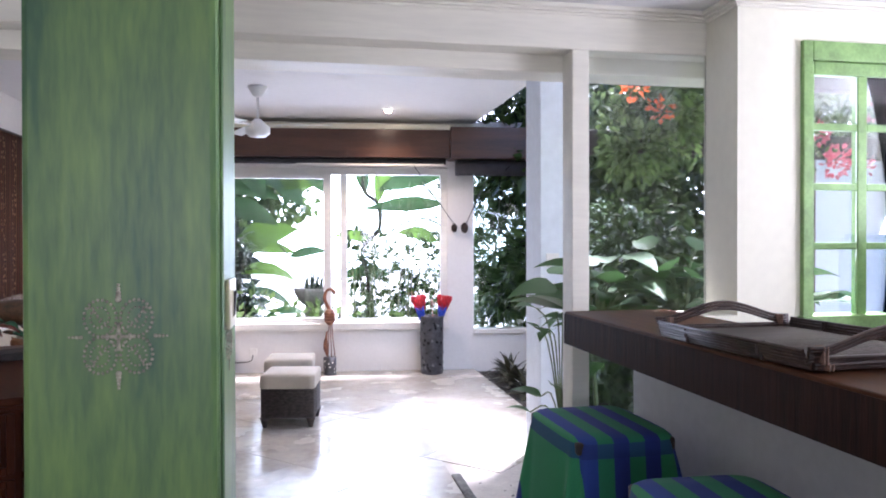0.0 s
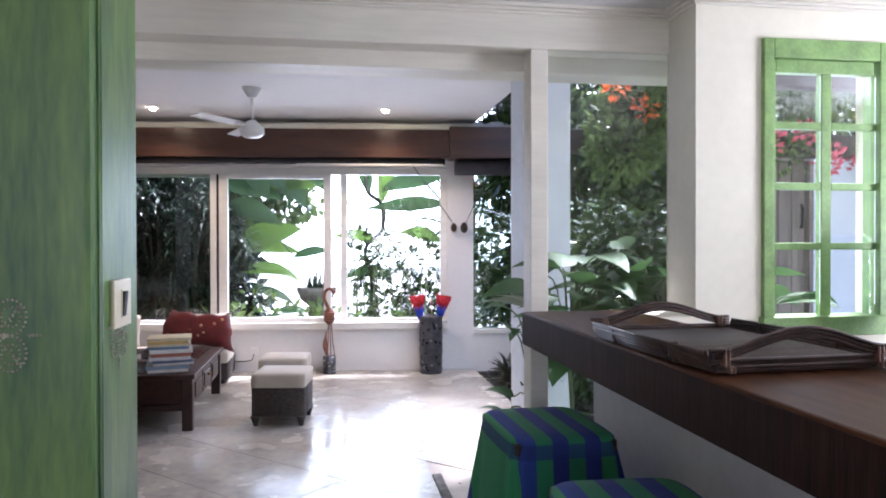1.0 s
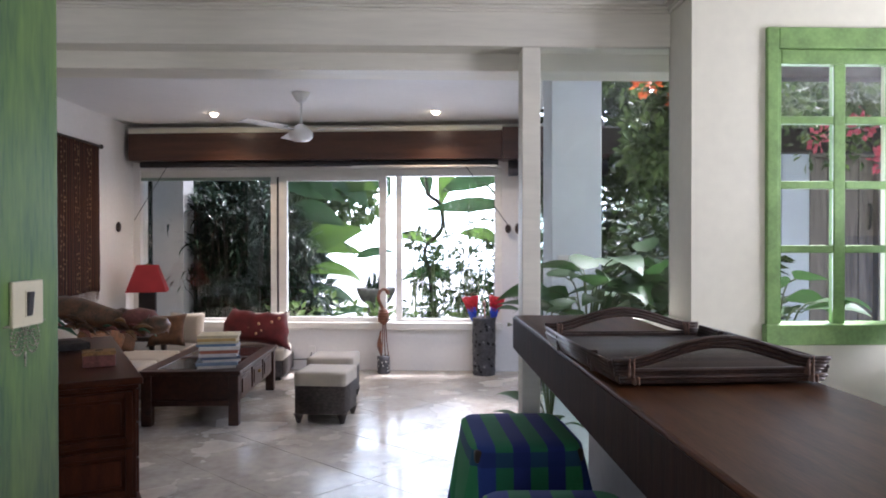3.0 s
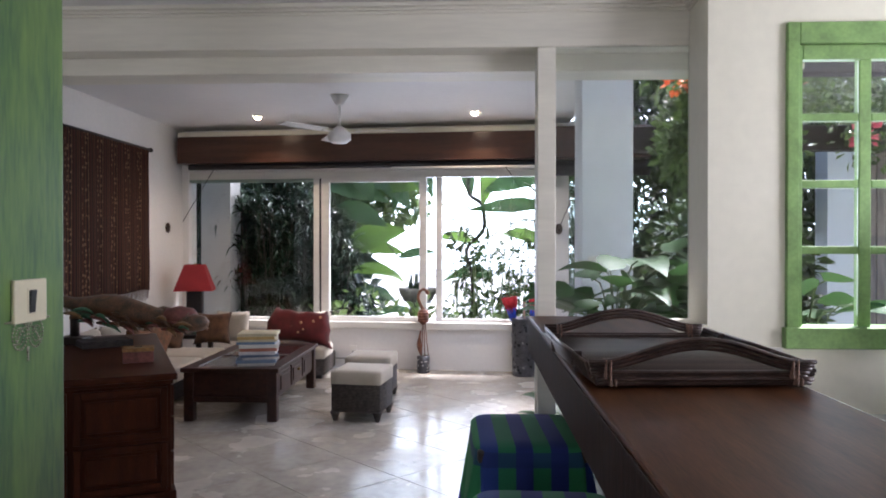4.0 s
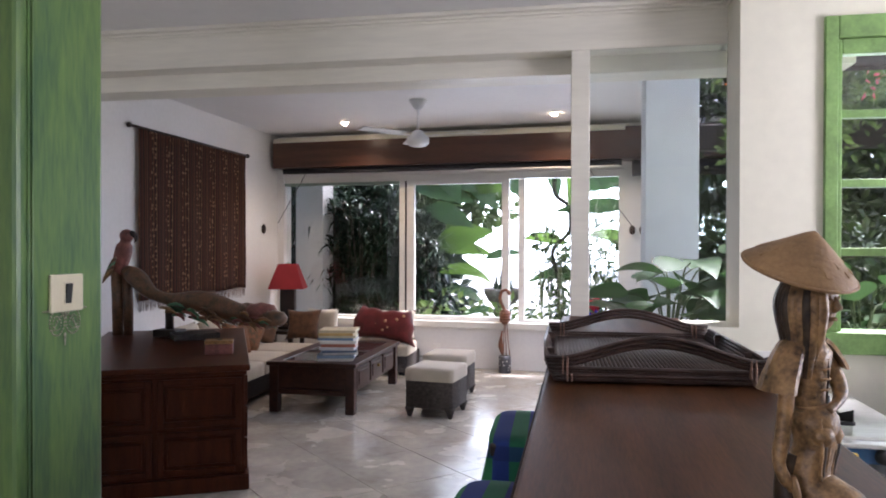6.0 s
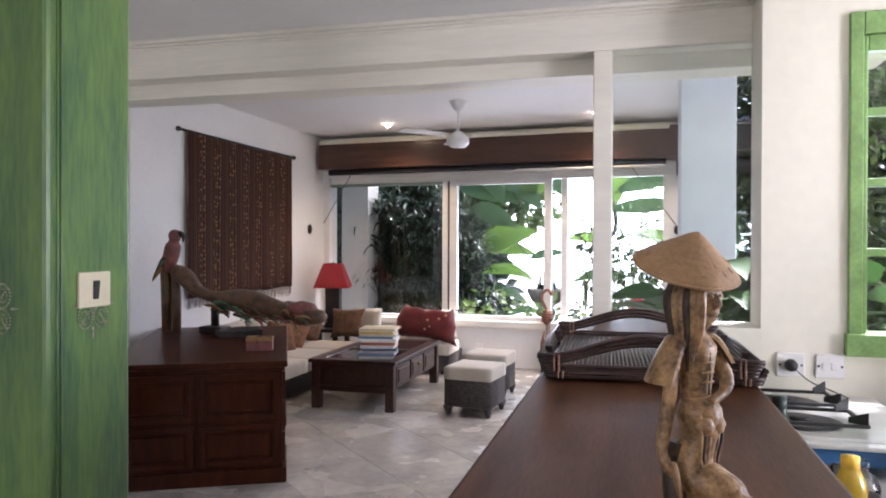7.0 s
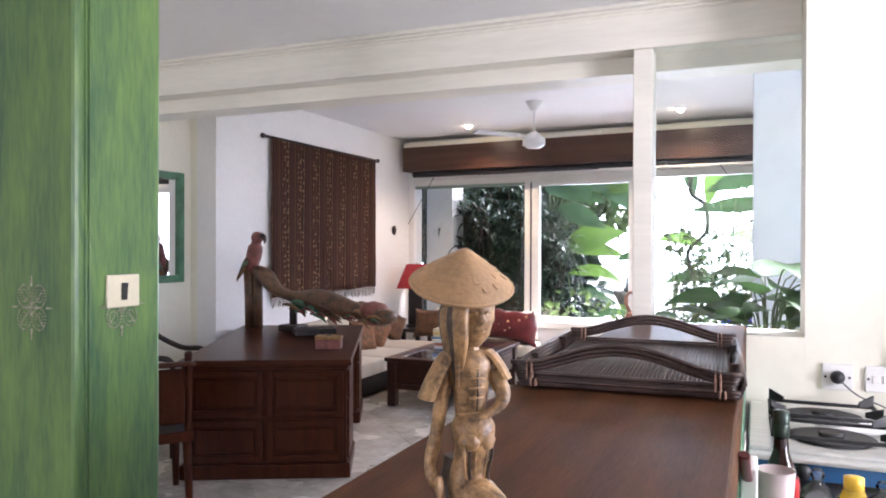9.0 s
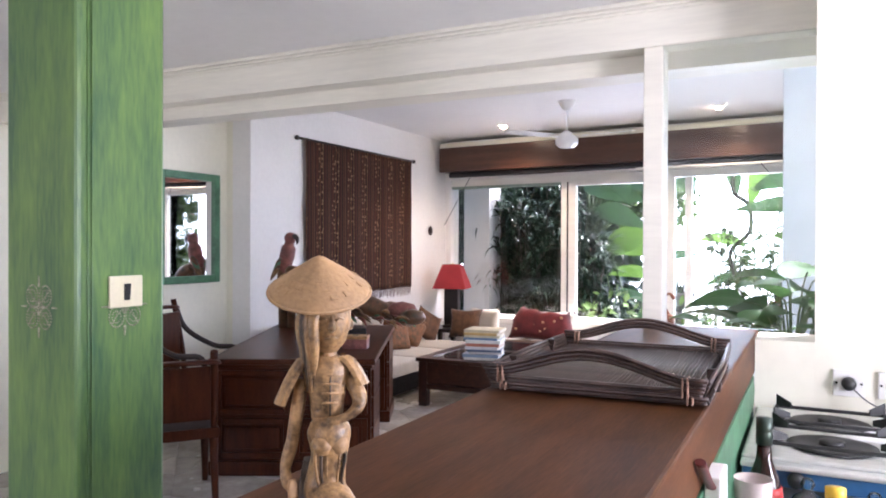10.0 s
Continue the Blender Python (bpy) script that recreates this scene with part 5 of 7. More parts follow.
    # water dispenser beyond the window
    wd = thing("water_dispenser", "cream table water dispenser with a blue bottle", "dispenser", pose(2.60, 2.72, 0.84))
    b = B()
    box(b, -0.12, 0.12, -0.12, 0.12, 0, 0.20, 0.03)
    part("body", b, M_WPLASTIC, wd)
    b = B()
    lathe(b, [(0.05, 0.20), (0.05, 0.24), (0.115, 0.29), (0.118, 0.36), (0.112, 0.37), (0.118, 0.38), (0.118, 0.50), (0.112, 0.51), (0.118, 0.52), (0.116, 0.60), (0.09, 0.625), (0.0, 0.625)], 24)
    part("bottle", b, mat("blue_water_bottle", (0.03, 0.12, 0.30), 0.12, vary=0.1, bump=0), wd, "blue ribbed water bottle")
    wall_plate("power_socket", "white wall socket with a round dark plug", "socket", pose(1.909, 2.949, 1.031), 0.088, 0.082, "socket")
    wall_plate("light_switch", "white double light switch plate", "switch", pose(2.031, 2.949, 1.031), 0.088, 0.082, "double")
    cb = thing("cable", "thin grey cable hanging from the plug", "cable")
    b = B()
    tube(b, curve_pts([(1.909, 2.915, 1.03), (1.96, 2.90, 0.985), (2.03, 2.90, 0.955), (2.09, 2.89, 0.925), (2.13, 2.86, 0.86), (2.16, 2.82, 0.845)], 20), 0.0024, 6)
    part("cord", b, mat("grey_cord", (0.12, 0.12, 0.12), 0.6), cb)


def parrot_sculpture():
    """The carved bird with its long sweeping tail, one plain mesh."""
    b = B()
    X, Y, Z = -2.20, 5.34, 0.735
    d = Vector((1.0, -0.04, 0)).normalized()
    P = lambda s, z, o=0.0: Vector((X, Y, Z)) + d * s + Vector((0.04, 1.0, 0)) * o + Vector((0, 0, z))
    # upright wings that reach the desk
    tube(b, [P(-0.05, 0.0), P(-0.05, 0.25), P(-0.055, 0.50)], [0.040, 0.045, 0.05], 10, 0)
    tube(b, [P(0.045, 0.0), P(0.04, 0.25), P(0.03, 0.50)], [0.035, 0.04, 0.04], 10, 0)
    # slim breast and round head, hooked beak, folded wings with feather tips
    body = curve_pts([P(-0.045, 0.47), P(-0.03, 0.54), P(-0.005, 0.62), P(0.012, 0.69), P(0.022, 0.745), P(0.03, 0.785)], 12)
    m = len(body)
    tube(b, body, [0.040 + 0.024 * math.sin(math.pi * min(1.0, i / m * 1.25)) - (0.012 if 0.62 < i / m < 0.72 else 0) - (0.026 if i == m - 1 else 0) for i in range(m)], 14, 1)
    lathe(b, [(0, -0.055), (0.035, -0.042), (0.052, -0.01), (0.050, 0.018), (0.032, 0.042), (0, 0.052)], 14, 1, Matrix.Translation(P(0.028, 0.765)))
    tube(b, curve_pts([P(0.066, 0.785), P(0.098, 0.768), P(0.108, 0.735), P(0.098, 0.712)], 8), [0.024, 0.024, 0.022, 0.020, 0.017, 0.014, 0.011, 0.008, 0.005, 0.003, 0.002, 0.002][:len(curve_pts([(0, 0, 0)] * 4, 8))], 9, 2)
    for q in (-1, 1):
        lathe(b, [(0, -0.006), (0.008, 0.0), (0, 0.006)], 8, 2, Matrix.Translation(P(0.055, 0.775, 0.042 * q)))
        for k in range(4):
            tube(b, curve_pts([P(-0.02 - 0.012 * k, 0.60 - 0.03 * k, 0.052 * q), P(-0.07 - 0.014 * k, 0.53 - 0.03 * k, 0.062 * q), P(-0.115 - 0.012 * k, 0.44 - 0.018 * k, 0.05 * q)], 6), [0.030, 0.034, 0.034, 0.03, 0.025, 0.018, 0.011, 0.005][:len(curve_pts([(0, 0, 0)] * 3, 6))], 8, (0, 3, 0, 4)[k], None, 0.45)
    # long tail that sweeps down and along the desk
    tail = curve_pts([P(0.02, 0.50), P(0.12, 0.44), P(0.24, 0.33), P(0.42, 0.28), P(0.66, 0.27), P(0.88, 0.215), P(1.08, 0.18), P(1.24, 0.16)], 28)
    n = len(tail)
    tube(b, tail, [0.052 + 0.055 * (i / n) ** 0.8 + 0.022 * math.sin(13 * i / n) for i in range(n)], 12, 0, None, 0.8)
    for s, z, o, r in ((1.16, 0.20, 0.0, 0.10), (1.02, 0.20, 0.05, 0.09), (1.27, 0.16, -0.03, 0.085), (0.80, 0.25, 0.0, 0.08)):
        lathe(b, [(0, -1), (0.6, -0.8), (0.95, -0.3), (1, 0.1), (0.75, 0.7), (0, 1)], 12, 0 if o else 1, Matrix.Translation(P(s, z, o)) @ Matrix.Diagonal((r * 1.3, r, r * 0.75, 1)))
    rnd = random.Random(7)
    for k in range(90):
        s = 0.30 + 0.92 * rnd.random()
        o, h = rnd.uniform(-0.10, 0.10), rnd.uniform(0.06, 0.20)
        a = P(s, 0.08 + h * (1.2 - s * 0.55), o)
        e = P(s + rnd.uniform(0.08, 0.18), 0.03 + h * (1.2 - s * 0.6) + rnd.uniform(-0.03, 0.05), o * 1.35)
        m_ = (a + e) / 2 + Vector((0, 0, 0.02))
        tube(b, curve_pts([a, m_, e], 6), [0.016, 0.026, 0.03, 0.03, 0.026, 0.02, 0.012, 0.006][:len(curve_pts([(0, 0, 0)] * 3, 6))], 7, rnd.choice((0, 1, 3, 4)), None, 0.45)
    # curled end
    for q in (0, 1):
        c = P(1.12 + 0.10 * q, 0.16, 0.05 - 0.1 * q)
        tube(b, [c + Vector((0.055 * math.cos(t) * d.x * (1 - t / 9), 0.055 * math.cos(t) * d.y, 0.05 * math.sin(t) * (1 - t / 9))) for t in [i * 0.5 for i in range(12)]], 0.016, 7, 1 if q else 0)
    # stand
    tube(b, [P(0.40, 0.06), P(0.40, 0.22)], 0.032, 8, 2)
    box(b, -0.10, 0.10, -0.07, 0.07, 0.0, 0.055, 0.008, 2, Matrix.Translation(P(0.40, 0.0)) @ Matrix.Rotation(radians(-5), 4, 'Z'))
    ob = part("bird_sculpture", b, [M_PARROT, M_PARROTR, M_DARKBASE, M_GREENF, mat("gilded_carved_wood", (0.22, 0.12, 0.045), 0.45, vary=0.3, scale=20)])
    tagged(ob, "carved wooden bird sculpture with a long sweeping tail", "sculpture")


def desk_things():
    bx = thing("wooden_box", "small wooden box with a slotted lid", "box", pose(-1.01, 4.60, 0.735, 0, 0, 24))
    b = B()
    part("body", box(b, -0.085, 0.085, -0.06, 0.06, 0, 0.065, 0.004), M_PARROTR, bx)
    b = B()
    lid = part("lid", box(b, -0.088, 0.088, -0.063, 0.063, 0.066, 0.088, 0.004), mat("ochre_box_wood", (0.36, 0.19, 0.06), 0.5, vary=0.25, scale=14, fine=90), bx)
    b = B()
    part("slot", box(b, -0.02, 0.02, -0.008, 0.008, 0.0885, 0.092, 0.002), M_BLACK, lid)
    bk = thing("book", "dark book lying on the desk", "book", pose(-1.55, 5.25, 0.735, 0, 0, 40))
    b = B()
    box(b, -0.16, 0.16, -0.11, 0.11, 0, 0.045, 0.004)
    part("cover", b, M_WICKERD, bk)


def flamingo():
    b = B()
    x, y = 0.43, 8.46
    T = Matrix.Translation((x, y, 0))
    lathe(b, [(0.0, 0.0), (0.068, 0.0), (0.07, 0.01), (0.07, 0.185), (0.06, 0.19), (0.0, 0.18)], 20, 1, T)
    rnd = random.Random(1)
    for k in range(14):
        a, z = rnd.uniform(3.2, 6.2), rnd.uniform(0.03, 0.16)
        lathe(b, [(0.0, 0.002), (0.009, 0.0)], 6, 2, T @ Matrix.Rotation(a, 4, 'Z') @ pose(0.0705, 0, z, 0, 90, 0))
    for dx, dy in ((0.015, 0.0), (0.045, 0.01), (-0.015, 0.012)):
        tube(b, [T @ Vector((dx * 1.3, dy, 0.17)), T @ Vector((dx * 0.8, dy, 0.36)), T @ Vector((dx * 0.5, dy, 0.56))], 0.006, 6, 0)
    tube(b, curve_pts([T @ Vector((-0.03, -0.01, 0.20)), T @ Vector((-0.045, -0.02, 0.33)), T @ Vector((-0.03, 0, 0.47))], 8), [0.008, 0.014, 0.02, 0.026, 0.028, 0.026, 0.022, 0.016, 0.012, 0.01, 0.01][:len(curve_pts([(0, 0, 0)] * 3, 8))], 8, 0)
    lathe(b, [(0.0, 0.53), (0.03, 0.545), (0.058, 0.59), (0.062, 0.64), (0.052, 0.69), (0.025, 0.715), (0.0, 0.72)], 16, 0, T, 1.0, 1.1)
    for z in (0.58, 0.61, 0.64, 0.67):
        lathe(b, [(0.060, z - 0.012), (0.0655, z), (0.060, z + 0.006)], 16, 0, T, 1.0, 1.1)
    neck = curve_pts([(0.0, 0, 0.70), (-0.03, 0, 0.76), (-0.055, 0, 0.83), (-0.04, 0, 0.90), (0.005, 0, 0.93), (0.045, 0, 0.90), (0.055, 0, 0.87)], 21)
    nn = len(neck)
    tube(b, [T @ Vector(p) for p in neck], [0.020 - 0.006 * i / nn + (0.008 if 0.72 < i / nn < 0.9 else 0) for i in range(nn)], 9, 0)
    ob = part("bird_figure", b, [M_TERRA, M_POT, M_WPLASTIC])
    tagged(ob, "carved brown long-necked bird figure on a dark pot", "figure")


def duster_pot():
    po = thing("tall_pot", "tall dark mosaic pot standing by the window", "pot", pose(1.535, 8.32, 0))
    b = B()
    lathe(b, [(0.0, 0.0), (0.118, 0.0), (0.122, 0.012), (0.128, 0.60), (0.135, 0.61), (0.135, 0.632), (0.120, 0.632), (0.115, 0.2), (0.0, 0.19)], 28)
    body = part("body", b, M_POT, po)
    chip = mat("pale_mosaic_chip", (0.30, 0.30, 0.31), 0.3, vary=0.3, bump=0)
    chipd = mat("dark_mosaic_chip", (0.02, 0.02, 0.024), 0.25, vary=0.3, bump=0)
    rnd = random.Random(3)
    for k in range(46):
        a, z = rnd.uniform(math.pi * 0.95, math.pi * 2.05), rnd.uniform(0.04, 0.56)
        s = rnd.uniform(0.008, 0.018)
        b = B()
        box(b, -s, s, -0.0015, 0.0025, -s * 0.7, s * 0.7, 0.001, 0, Matrix.Rotation(a + math.pi / 2, 4, 'Z') @ pose(0, -0.1255 - 0.006 * z / 0.6, z, 0, rnd.uniform(0, 90), 0))
        part("mosaic_chip", b, rnd.choice((chip, chipd, chipd)), body)
    M_RED, M_BLU = mat("red_bristle", (0.62, 0.02, 0.03), 0.6, vary=0.25, scale=40, fine=200), mat("blue_bristle", (0.03, 0.07, 0.55), 0.6, vary=0.25, scale=40, fine=200)
    for x, lean in ((-0.075, -10), (0.065, 10)):
        du = thing("feather_duster", "red and blue bristle duster standing in the pot", "duster", pose(1.535 + x, 8.31, 0.40, 0, lean, 0), "dusters in the pot")
        b = B()
        tube(b, [(0, 0, -0.18), (0, 0, 0.22)], 0.008, 8)
        part("stick", b, M_DARKBASE, du)
        for name, material, z0, z1, r0, r1, seed in (("blue_bristles", M_BLU, 0.20, 0.34, 0.025, 0.05, 1), ("red_bristles", M_RED, 0.30, 0.455, 0.045, 0.085, 2)):
            b = B()
            rr = random.Random(seed)
            for k in range(90):
                a, q = rr.uniform(0, 6.283), math.sqrt(rr.random())
                tube(b, [(r0 * q * math.cos(a), r0 * q * math.sin(a), z0), (r1 * q * math.cos(a), r1 * q * math.sin(a), z1 + rr.uniform(-0.02, 0.012))], [0.005, 0.0065], 4)
            part(name, b, material, du)
    st = thing("wooden_ladle", "pale wooden stick with a carved top", "stick", pose(1.56, 8.33, 0.4, 0, -3, 0))
    b = B()
    tube(b, [(0, 0, -0.18), (0, 0, 0.34)], 0.007, 7)
    lathe(b, [(0.0, 0.33), (0.018, 0.35), (0.016, 0.39), (0.0, 0.42)], 10)
    part("stick", b, M_KNOT, st)


def wall_ornaments():
    coil = mat("dark_coconut_fibre", (0.055, 0.030, 0.020), 0.7, vary=0.4, scale=30, fine=150, bump=0.5)
    pale = mat("pale_rope", (0.12, 0.10, 0.08), 0.8)
    inv = M_FAR
    for x, y, z, r, m in ((1.83, -0.03, 1.60, 0.055, inv), (1.945, -0.035, 1.60, 0.068, inv)):
        o = thing("cord_winder", "dark oval blind cord winder on the wall", "winder", m @ pose(x, y, z), "cord winders")
        b = B()
        lathe(b, [(0.0, -0.03), (r * 0.5, -0.025), (r * 0.72, 0.0), (r * 0.5, 0.028), (0.0, 0.03)], 16, 0, Matrix.Diagonal((0.8, 1, 1.25, 1)) @ pose(0, 0, 0, 90, 0, 0))
        part("shell", b, coil, o)
        b = B()
        tube(b, [(r * 0.55 * math.cos(t), -0.031, r * 0.85 * math.sin(t)) for t in [i * 6.283 / 16 for i in range(17)]], 0.005, 6)
        part("rope", b, pale, o)
    o = thing("cord_winder", "dark oval blind cord winder on the wall", "winder", pose(-2.46, 8.45, 1.62, 0, 0, 90), "cord winders")
    b = B()
    lathe(b, [(0.0, -0.03), (0.03, -0.025), (0.045, 0.0), (0.03, 0.015), (0.0, 0.02)], 16, 0, Matrix.Diagonal((0.8, 1, 1.35, 1)) @ pose(0, 0, 0, 90, 0, 0))
    part("shell", b, coil, o)
    for a, e in (((1.35, -0.24, 2.30), (1.83, -0.05, 1.64)), ((2.2, -0.24, 2.20), (1.96, -0.06, 1.64)), ((-2.0, -0.2, 2.30), (-2.38, -0.2, 1.70))):
        c = thing("blind_cord", "thin dark blind cord", "cord", M_FAR, "blind cords")
        b = B()
        tube(b, [a, e], 0.004, 5)
        part("cord", b, M_BLACK, c)
    wall_plate("power_socket", "white wall socket low on the wall", "socket", M_FAR @ pose(-0.40, -0.001, 0.225), 0.085, 0.085, "switch")
    c = thing("cable", "thin dark cable along the wall", "cable", M_FAR)
    b = B()
    tube(b, curve_pts([(-0.40, -0.012, 0.20), (-0.43, -0.012, 0.13), (-0.55, -0.012, 0.115), (-0.80, -0.012, 0.115)], 12), 0.005, 6)
    part("cord", b, M_BLACK, c)
    wall_plate("light_switch", "white single light switch on the pier", "switch", pose(1.735, 4.869, 1.32), 0.085, 0.085, "switch")


serving_tray(pose(1.415, 2.055, 1.159, 0, 0, 3), "dark rattan serving tray with arched handles, lowest of a stack", False)
serving_tray(pose(1.412, 2.058, 1.172, 0, 0, 2), "dark rattan serving tray with arched handles, on another tray")
carved_figurine()
bar_stool(pose(1.155, 2.72, 0, 0, 0, 2), "bar stool draped in green and blue striped cloth")
bar_stool(pose(1.145, 1.91, 0, 0, 0, -2), "bar stool draped in green and blue striped cloth")
COLUMN = [o for o in scene.objects if o.name == "column"][0]
stencil(COLUMN, pose(-0.106, 1.667, 1.278))
stencil(COLUMN, pose(0.0515, 1.82, 1.278, 0, 0, 90))
wall_plate("light_switch", "cream switch plate with a dark rocker on the column", "switch", pose(0.0505, 1.82, 1.318, 0, 0, 90), 0.112, 0.09, "rocker")
kitchen()
parrot_sculpture()
desk_things()
flamingo()
duster_pot()
wall_ornaments()

# ---- plants ----
def leaf_mat(name, color, vary=0.25, rough=0.4, through=0.35):
    """A leaf that lets some light through, varied leaf by leaf."""
    m = bpy.data.materials.new(name)
    m.use_nodes = True
    n, l = m.node_tree.nodes, m.node_tree.links
    b = n["Principled BSDF"]
    b.inputs["Roughness"].default_value = rough
    geo, nz, tc = n.new("ShaderNodeNewGeometry"), n.new("ShaderNodeTexNoise"), n.new("ShaderNodeTexCoord")
    nz.inputs["Scale"].default_value = 9
    l.new(tc.outputs["Object"], nz.inputs["Vector"])
    add = n.new("ShaderNodeMath")
    add.operation = 'MULTIPLY_ADD'
    l.new(nz.outputs["Fac"], add.inputs[0])
    add.inputs[1].default_value = 0.5
    l.new(geo.outputs["Random Per Island"], add.inputs[2])
    mr = n.new("ShaderNodeMapRange")
    mr.inputs["From Max"].default_value = 1.5
    l.new(add.outputs[0], mr.inputs["Value"])
    ramp = n.new("ShaderNodeValToRGB")
    ramp.color_ramp.elements[0].color = (*[c * (1 - 2 * vary) for c in color], 1)
    ramp.color_ramp.elements[1].color = (color[0] * (1 + 2.6 * vary), color[1] * (1 + 1.6 * vary), color[2] * (1 + vary), 1)
    l.new(mr.outputs[0], ramp.inputs[0])
    l.new(ramp.outputs[0], b.inputs["Base Color"])
    tr, mx = n.new("ShaderNodeBsdfTranslucent"), n.new("ShaderNodeMixShader")
    l.new(ramp.outputs[0], tr.inputs[0])
    mx.inputs[0].default_value = through
    l.new(b.outputs[0], mx.inputs[1])
    l.new(tr.outputs[0], mx.inputs[2])
    l.new(mx.outputs[0], n["Material Output"].inputs[0])
    return m


# Sunlit copy of the banana leaf colour; a darker copy serves the shaded leaves.
L_BANANA_LIT = leaf_mat("lit_banana_leaf", (0.105, 0.22, 0.045), 0.3, 0.35, 0.55)
L_DARK = leaf_mat("dark_strap_leaf", (0.030, 0.060, 0.042), 0.35, 0.25, 0.12)
L_BAMBOO = leaf_mat("bamboo_leaf", (0.06, 0.12, 0.035), 0.3, 0.5, 0.4)
L_HEDGE = leaf_mat("hedge_leaf", (0.040, 0.080, 0.028), 0.40, 0.25, 0.18)
L_BRIGHT = leaf_mat("bright_garden_leaf", (0.10, 0.185, 0.06), 0.35, 0.32, 0.35)
L_BIG = leaf_mat("broad_climber_leaf", (0.045, 0.12, 0.035), 0.25, 0.5, 0.3)
L_FLOWER = leaf_mat("pink_bract", (0.72, 0.15, 0.22), 0.12, 0.6, 0.4)
L_ORANGE = leaf_mat("orange_bract", (0.75, 0.20, 0.06), 0.12, 0.6, 0.4)
L_PURPLE = leaf_mat("dark_striped_leaf", (0.06, 0.075, 0.05), 0.4, 0.4, 0.1)
M_CANE = mat("bamboo_cane", (0.12, 0.15, 0.05), 0.5, vary=0.25, scale=8, fine=60)
M_TRUNK = mat("plant_stem", (0.045, 0.036, 0.022), 0.85, vary=0.35, scale=10, fine=60, bump=0.5)
M_STALK = mat("green_plant_stalk", (0.10, 0.14, 0.05), 0.6, vary=0.3, scale=8, fine=50)
M_STONE = mat("mossy_stone", (0.16, 0.155, 0.14), 0.9, vary=0.35, scale=9, fine=60, bump=0.6)
M_DOORW = mat("weathered_grey_wood", (0.27, 0.23, 0.20), 0.85, vary=0.25, scale=6, fine=50, bump=0.5, stretch=(5, 5, 0.5))
M_PERGOLA = mat("dark_pergola_wood", (0.035, 0.024, 0.02), 0.7, vary=0.3, scale=5, fine=40, bump=0.3, stretch=(0.5, 5, 5))


class Foliage:
    """Collects leaves as plain faces."""

    def __init__(self):
        self.v, self.f = [], []

    def blade(self, base, way, length, width, droop=0.6, segs=6, fold=0.25, tip=1.0, twist=0.0, belly=0.4):
        p, d = Vector(base), Vector(way).normalized()
        side = d.cross(Vector((0, 0, 1)))
        side = side.normalized() if side.length > 1e-3 else Vector((1, 0, 0))
        side = Matrix.Rotation(twist, 3, d) @ side
        step = length / segs
        i0 = len(self.v)
        for k in range(segs + 1):
            u = k / segs
            w = width * 0.5 * (math.sin(math.pi * min(1.0, u ** belly * 0.94 + 0.06)) if tip else 1)
            up = side.cross(d)
            self.v += [tuple(p - side * w + up * (w * fold)), tuple(p), tuple(p + side * w + up * (w * fold))]
            p = p + d * step
            d = (d + Vector((0, 0, -droop * step / length * (0.4 + 1.3 * u)))).normalized()
        for k in range(segs):
            a = i0 + 3 * k
            self.f += [(a, a + 1, a + 4, a + 3), (a + 1, a + 2, a + 5, a + 4)]

    def leaf(self, base, way, length, width, rnd):
        """A small leaf of two folded halves."""
        p, d = Vector(base), Vector(way).normalized()
        side = d.cross(Vector((rnd.uniform(-1, 1), rnd.uniform(-1, 1), rnd.uniform(0.2, 1)))).normalized()
        up = side.cross(d)
        i = len(self.v)
        m = p + d * length * 0.45
        self.v += [tuple(p), tuple(m + side * width / 2 + up * width * 0.12), tuple(p + d * length), tuple(m - side * width / 2 + up * width * 0.12)]
        self.f += [(i, i + 1, i + 2), (i, i + 2, i + 3)]

    def mesh(self, name, material, parent=None, label="", smooth=True):
        me = bpy.data.meshes.new(name)
        me.from_pydata(self.v, [], self.f)
        me.materials.append(material)
        if smooth:
            me.polygons.foreach_set("use_smooth", [True] * len(me.polygons))
        ob = new(name, me)
        if parent:
            ob.parent = parent
        if label:
            ob["label"] = label
        return ob


def strap_clump(x, y, h, n, seed, material, length=0.7, width=0.035, name="dracaena", label="dark-leaved clump of narrow strap leaves", cat="plant", stems=4, group="dark strap-leaved plants"):
    rnd = random.Random(seed)
    pl = thing(name, label, cat, pose(x, y, -0.16), group)
    f = Foliage()
    for s in range(stems):
        sx, sy = rnd.uniform(-0.25, 0.25), rnd.uniform(-0.2, 0.2)
        b = B()
        tube(b, [(sx * 0.5, sy * 0.5, 0), (sx, sy, h * 0.6), (sx * 1.3, sy * 1.3, h)], [0.03, 0.022, 0.016], 6)
        part("stem", b, M_TRUNK, pl)
        for k in range(n // stems):
            z = h * (0.15 + 0.85 * rnd.random() ** 0.8)
            q = z / h
            a, el = rnd.uniform(0, 6.283), rnd.uniform(-0.1, 1.1)
            f.blade((sx * (0.5 + 0.8 * q), sy * (0.5 + 0.8 * q), z), (math.cos(a) * math.cos(el), math.sin(a) * math.cos(el), math.sin(el)), length * rnd.uniform(0.6, 1.2), width * rnd.uniform(0.7, 1.4), rnd.uniform(1.0, 2.6), 5, 0.2, 1, rnd.uniform(-0.4, 0.4), 0.6)
    f.mesh("crown", material, pl)


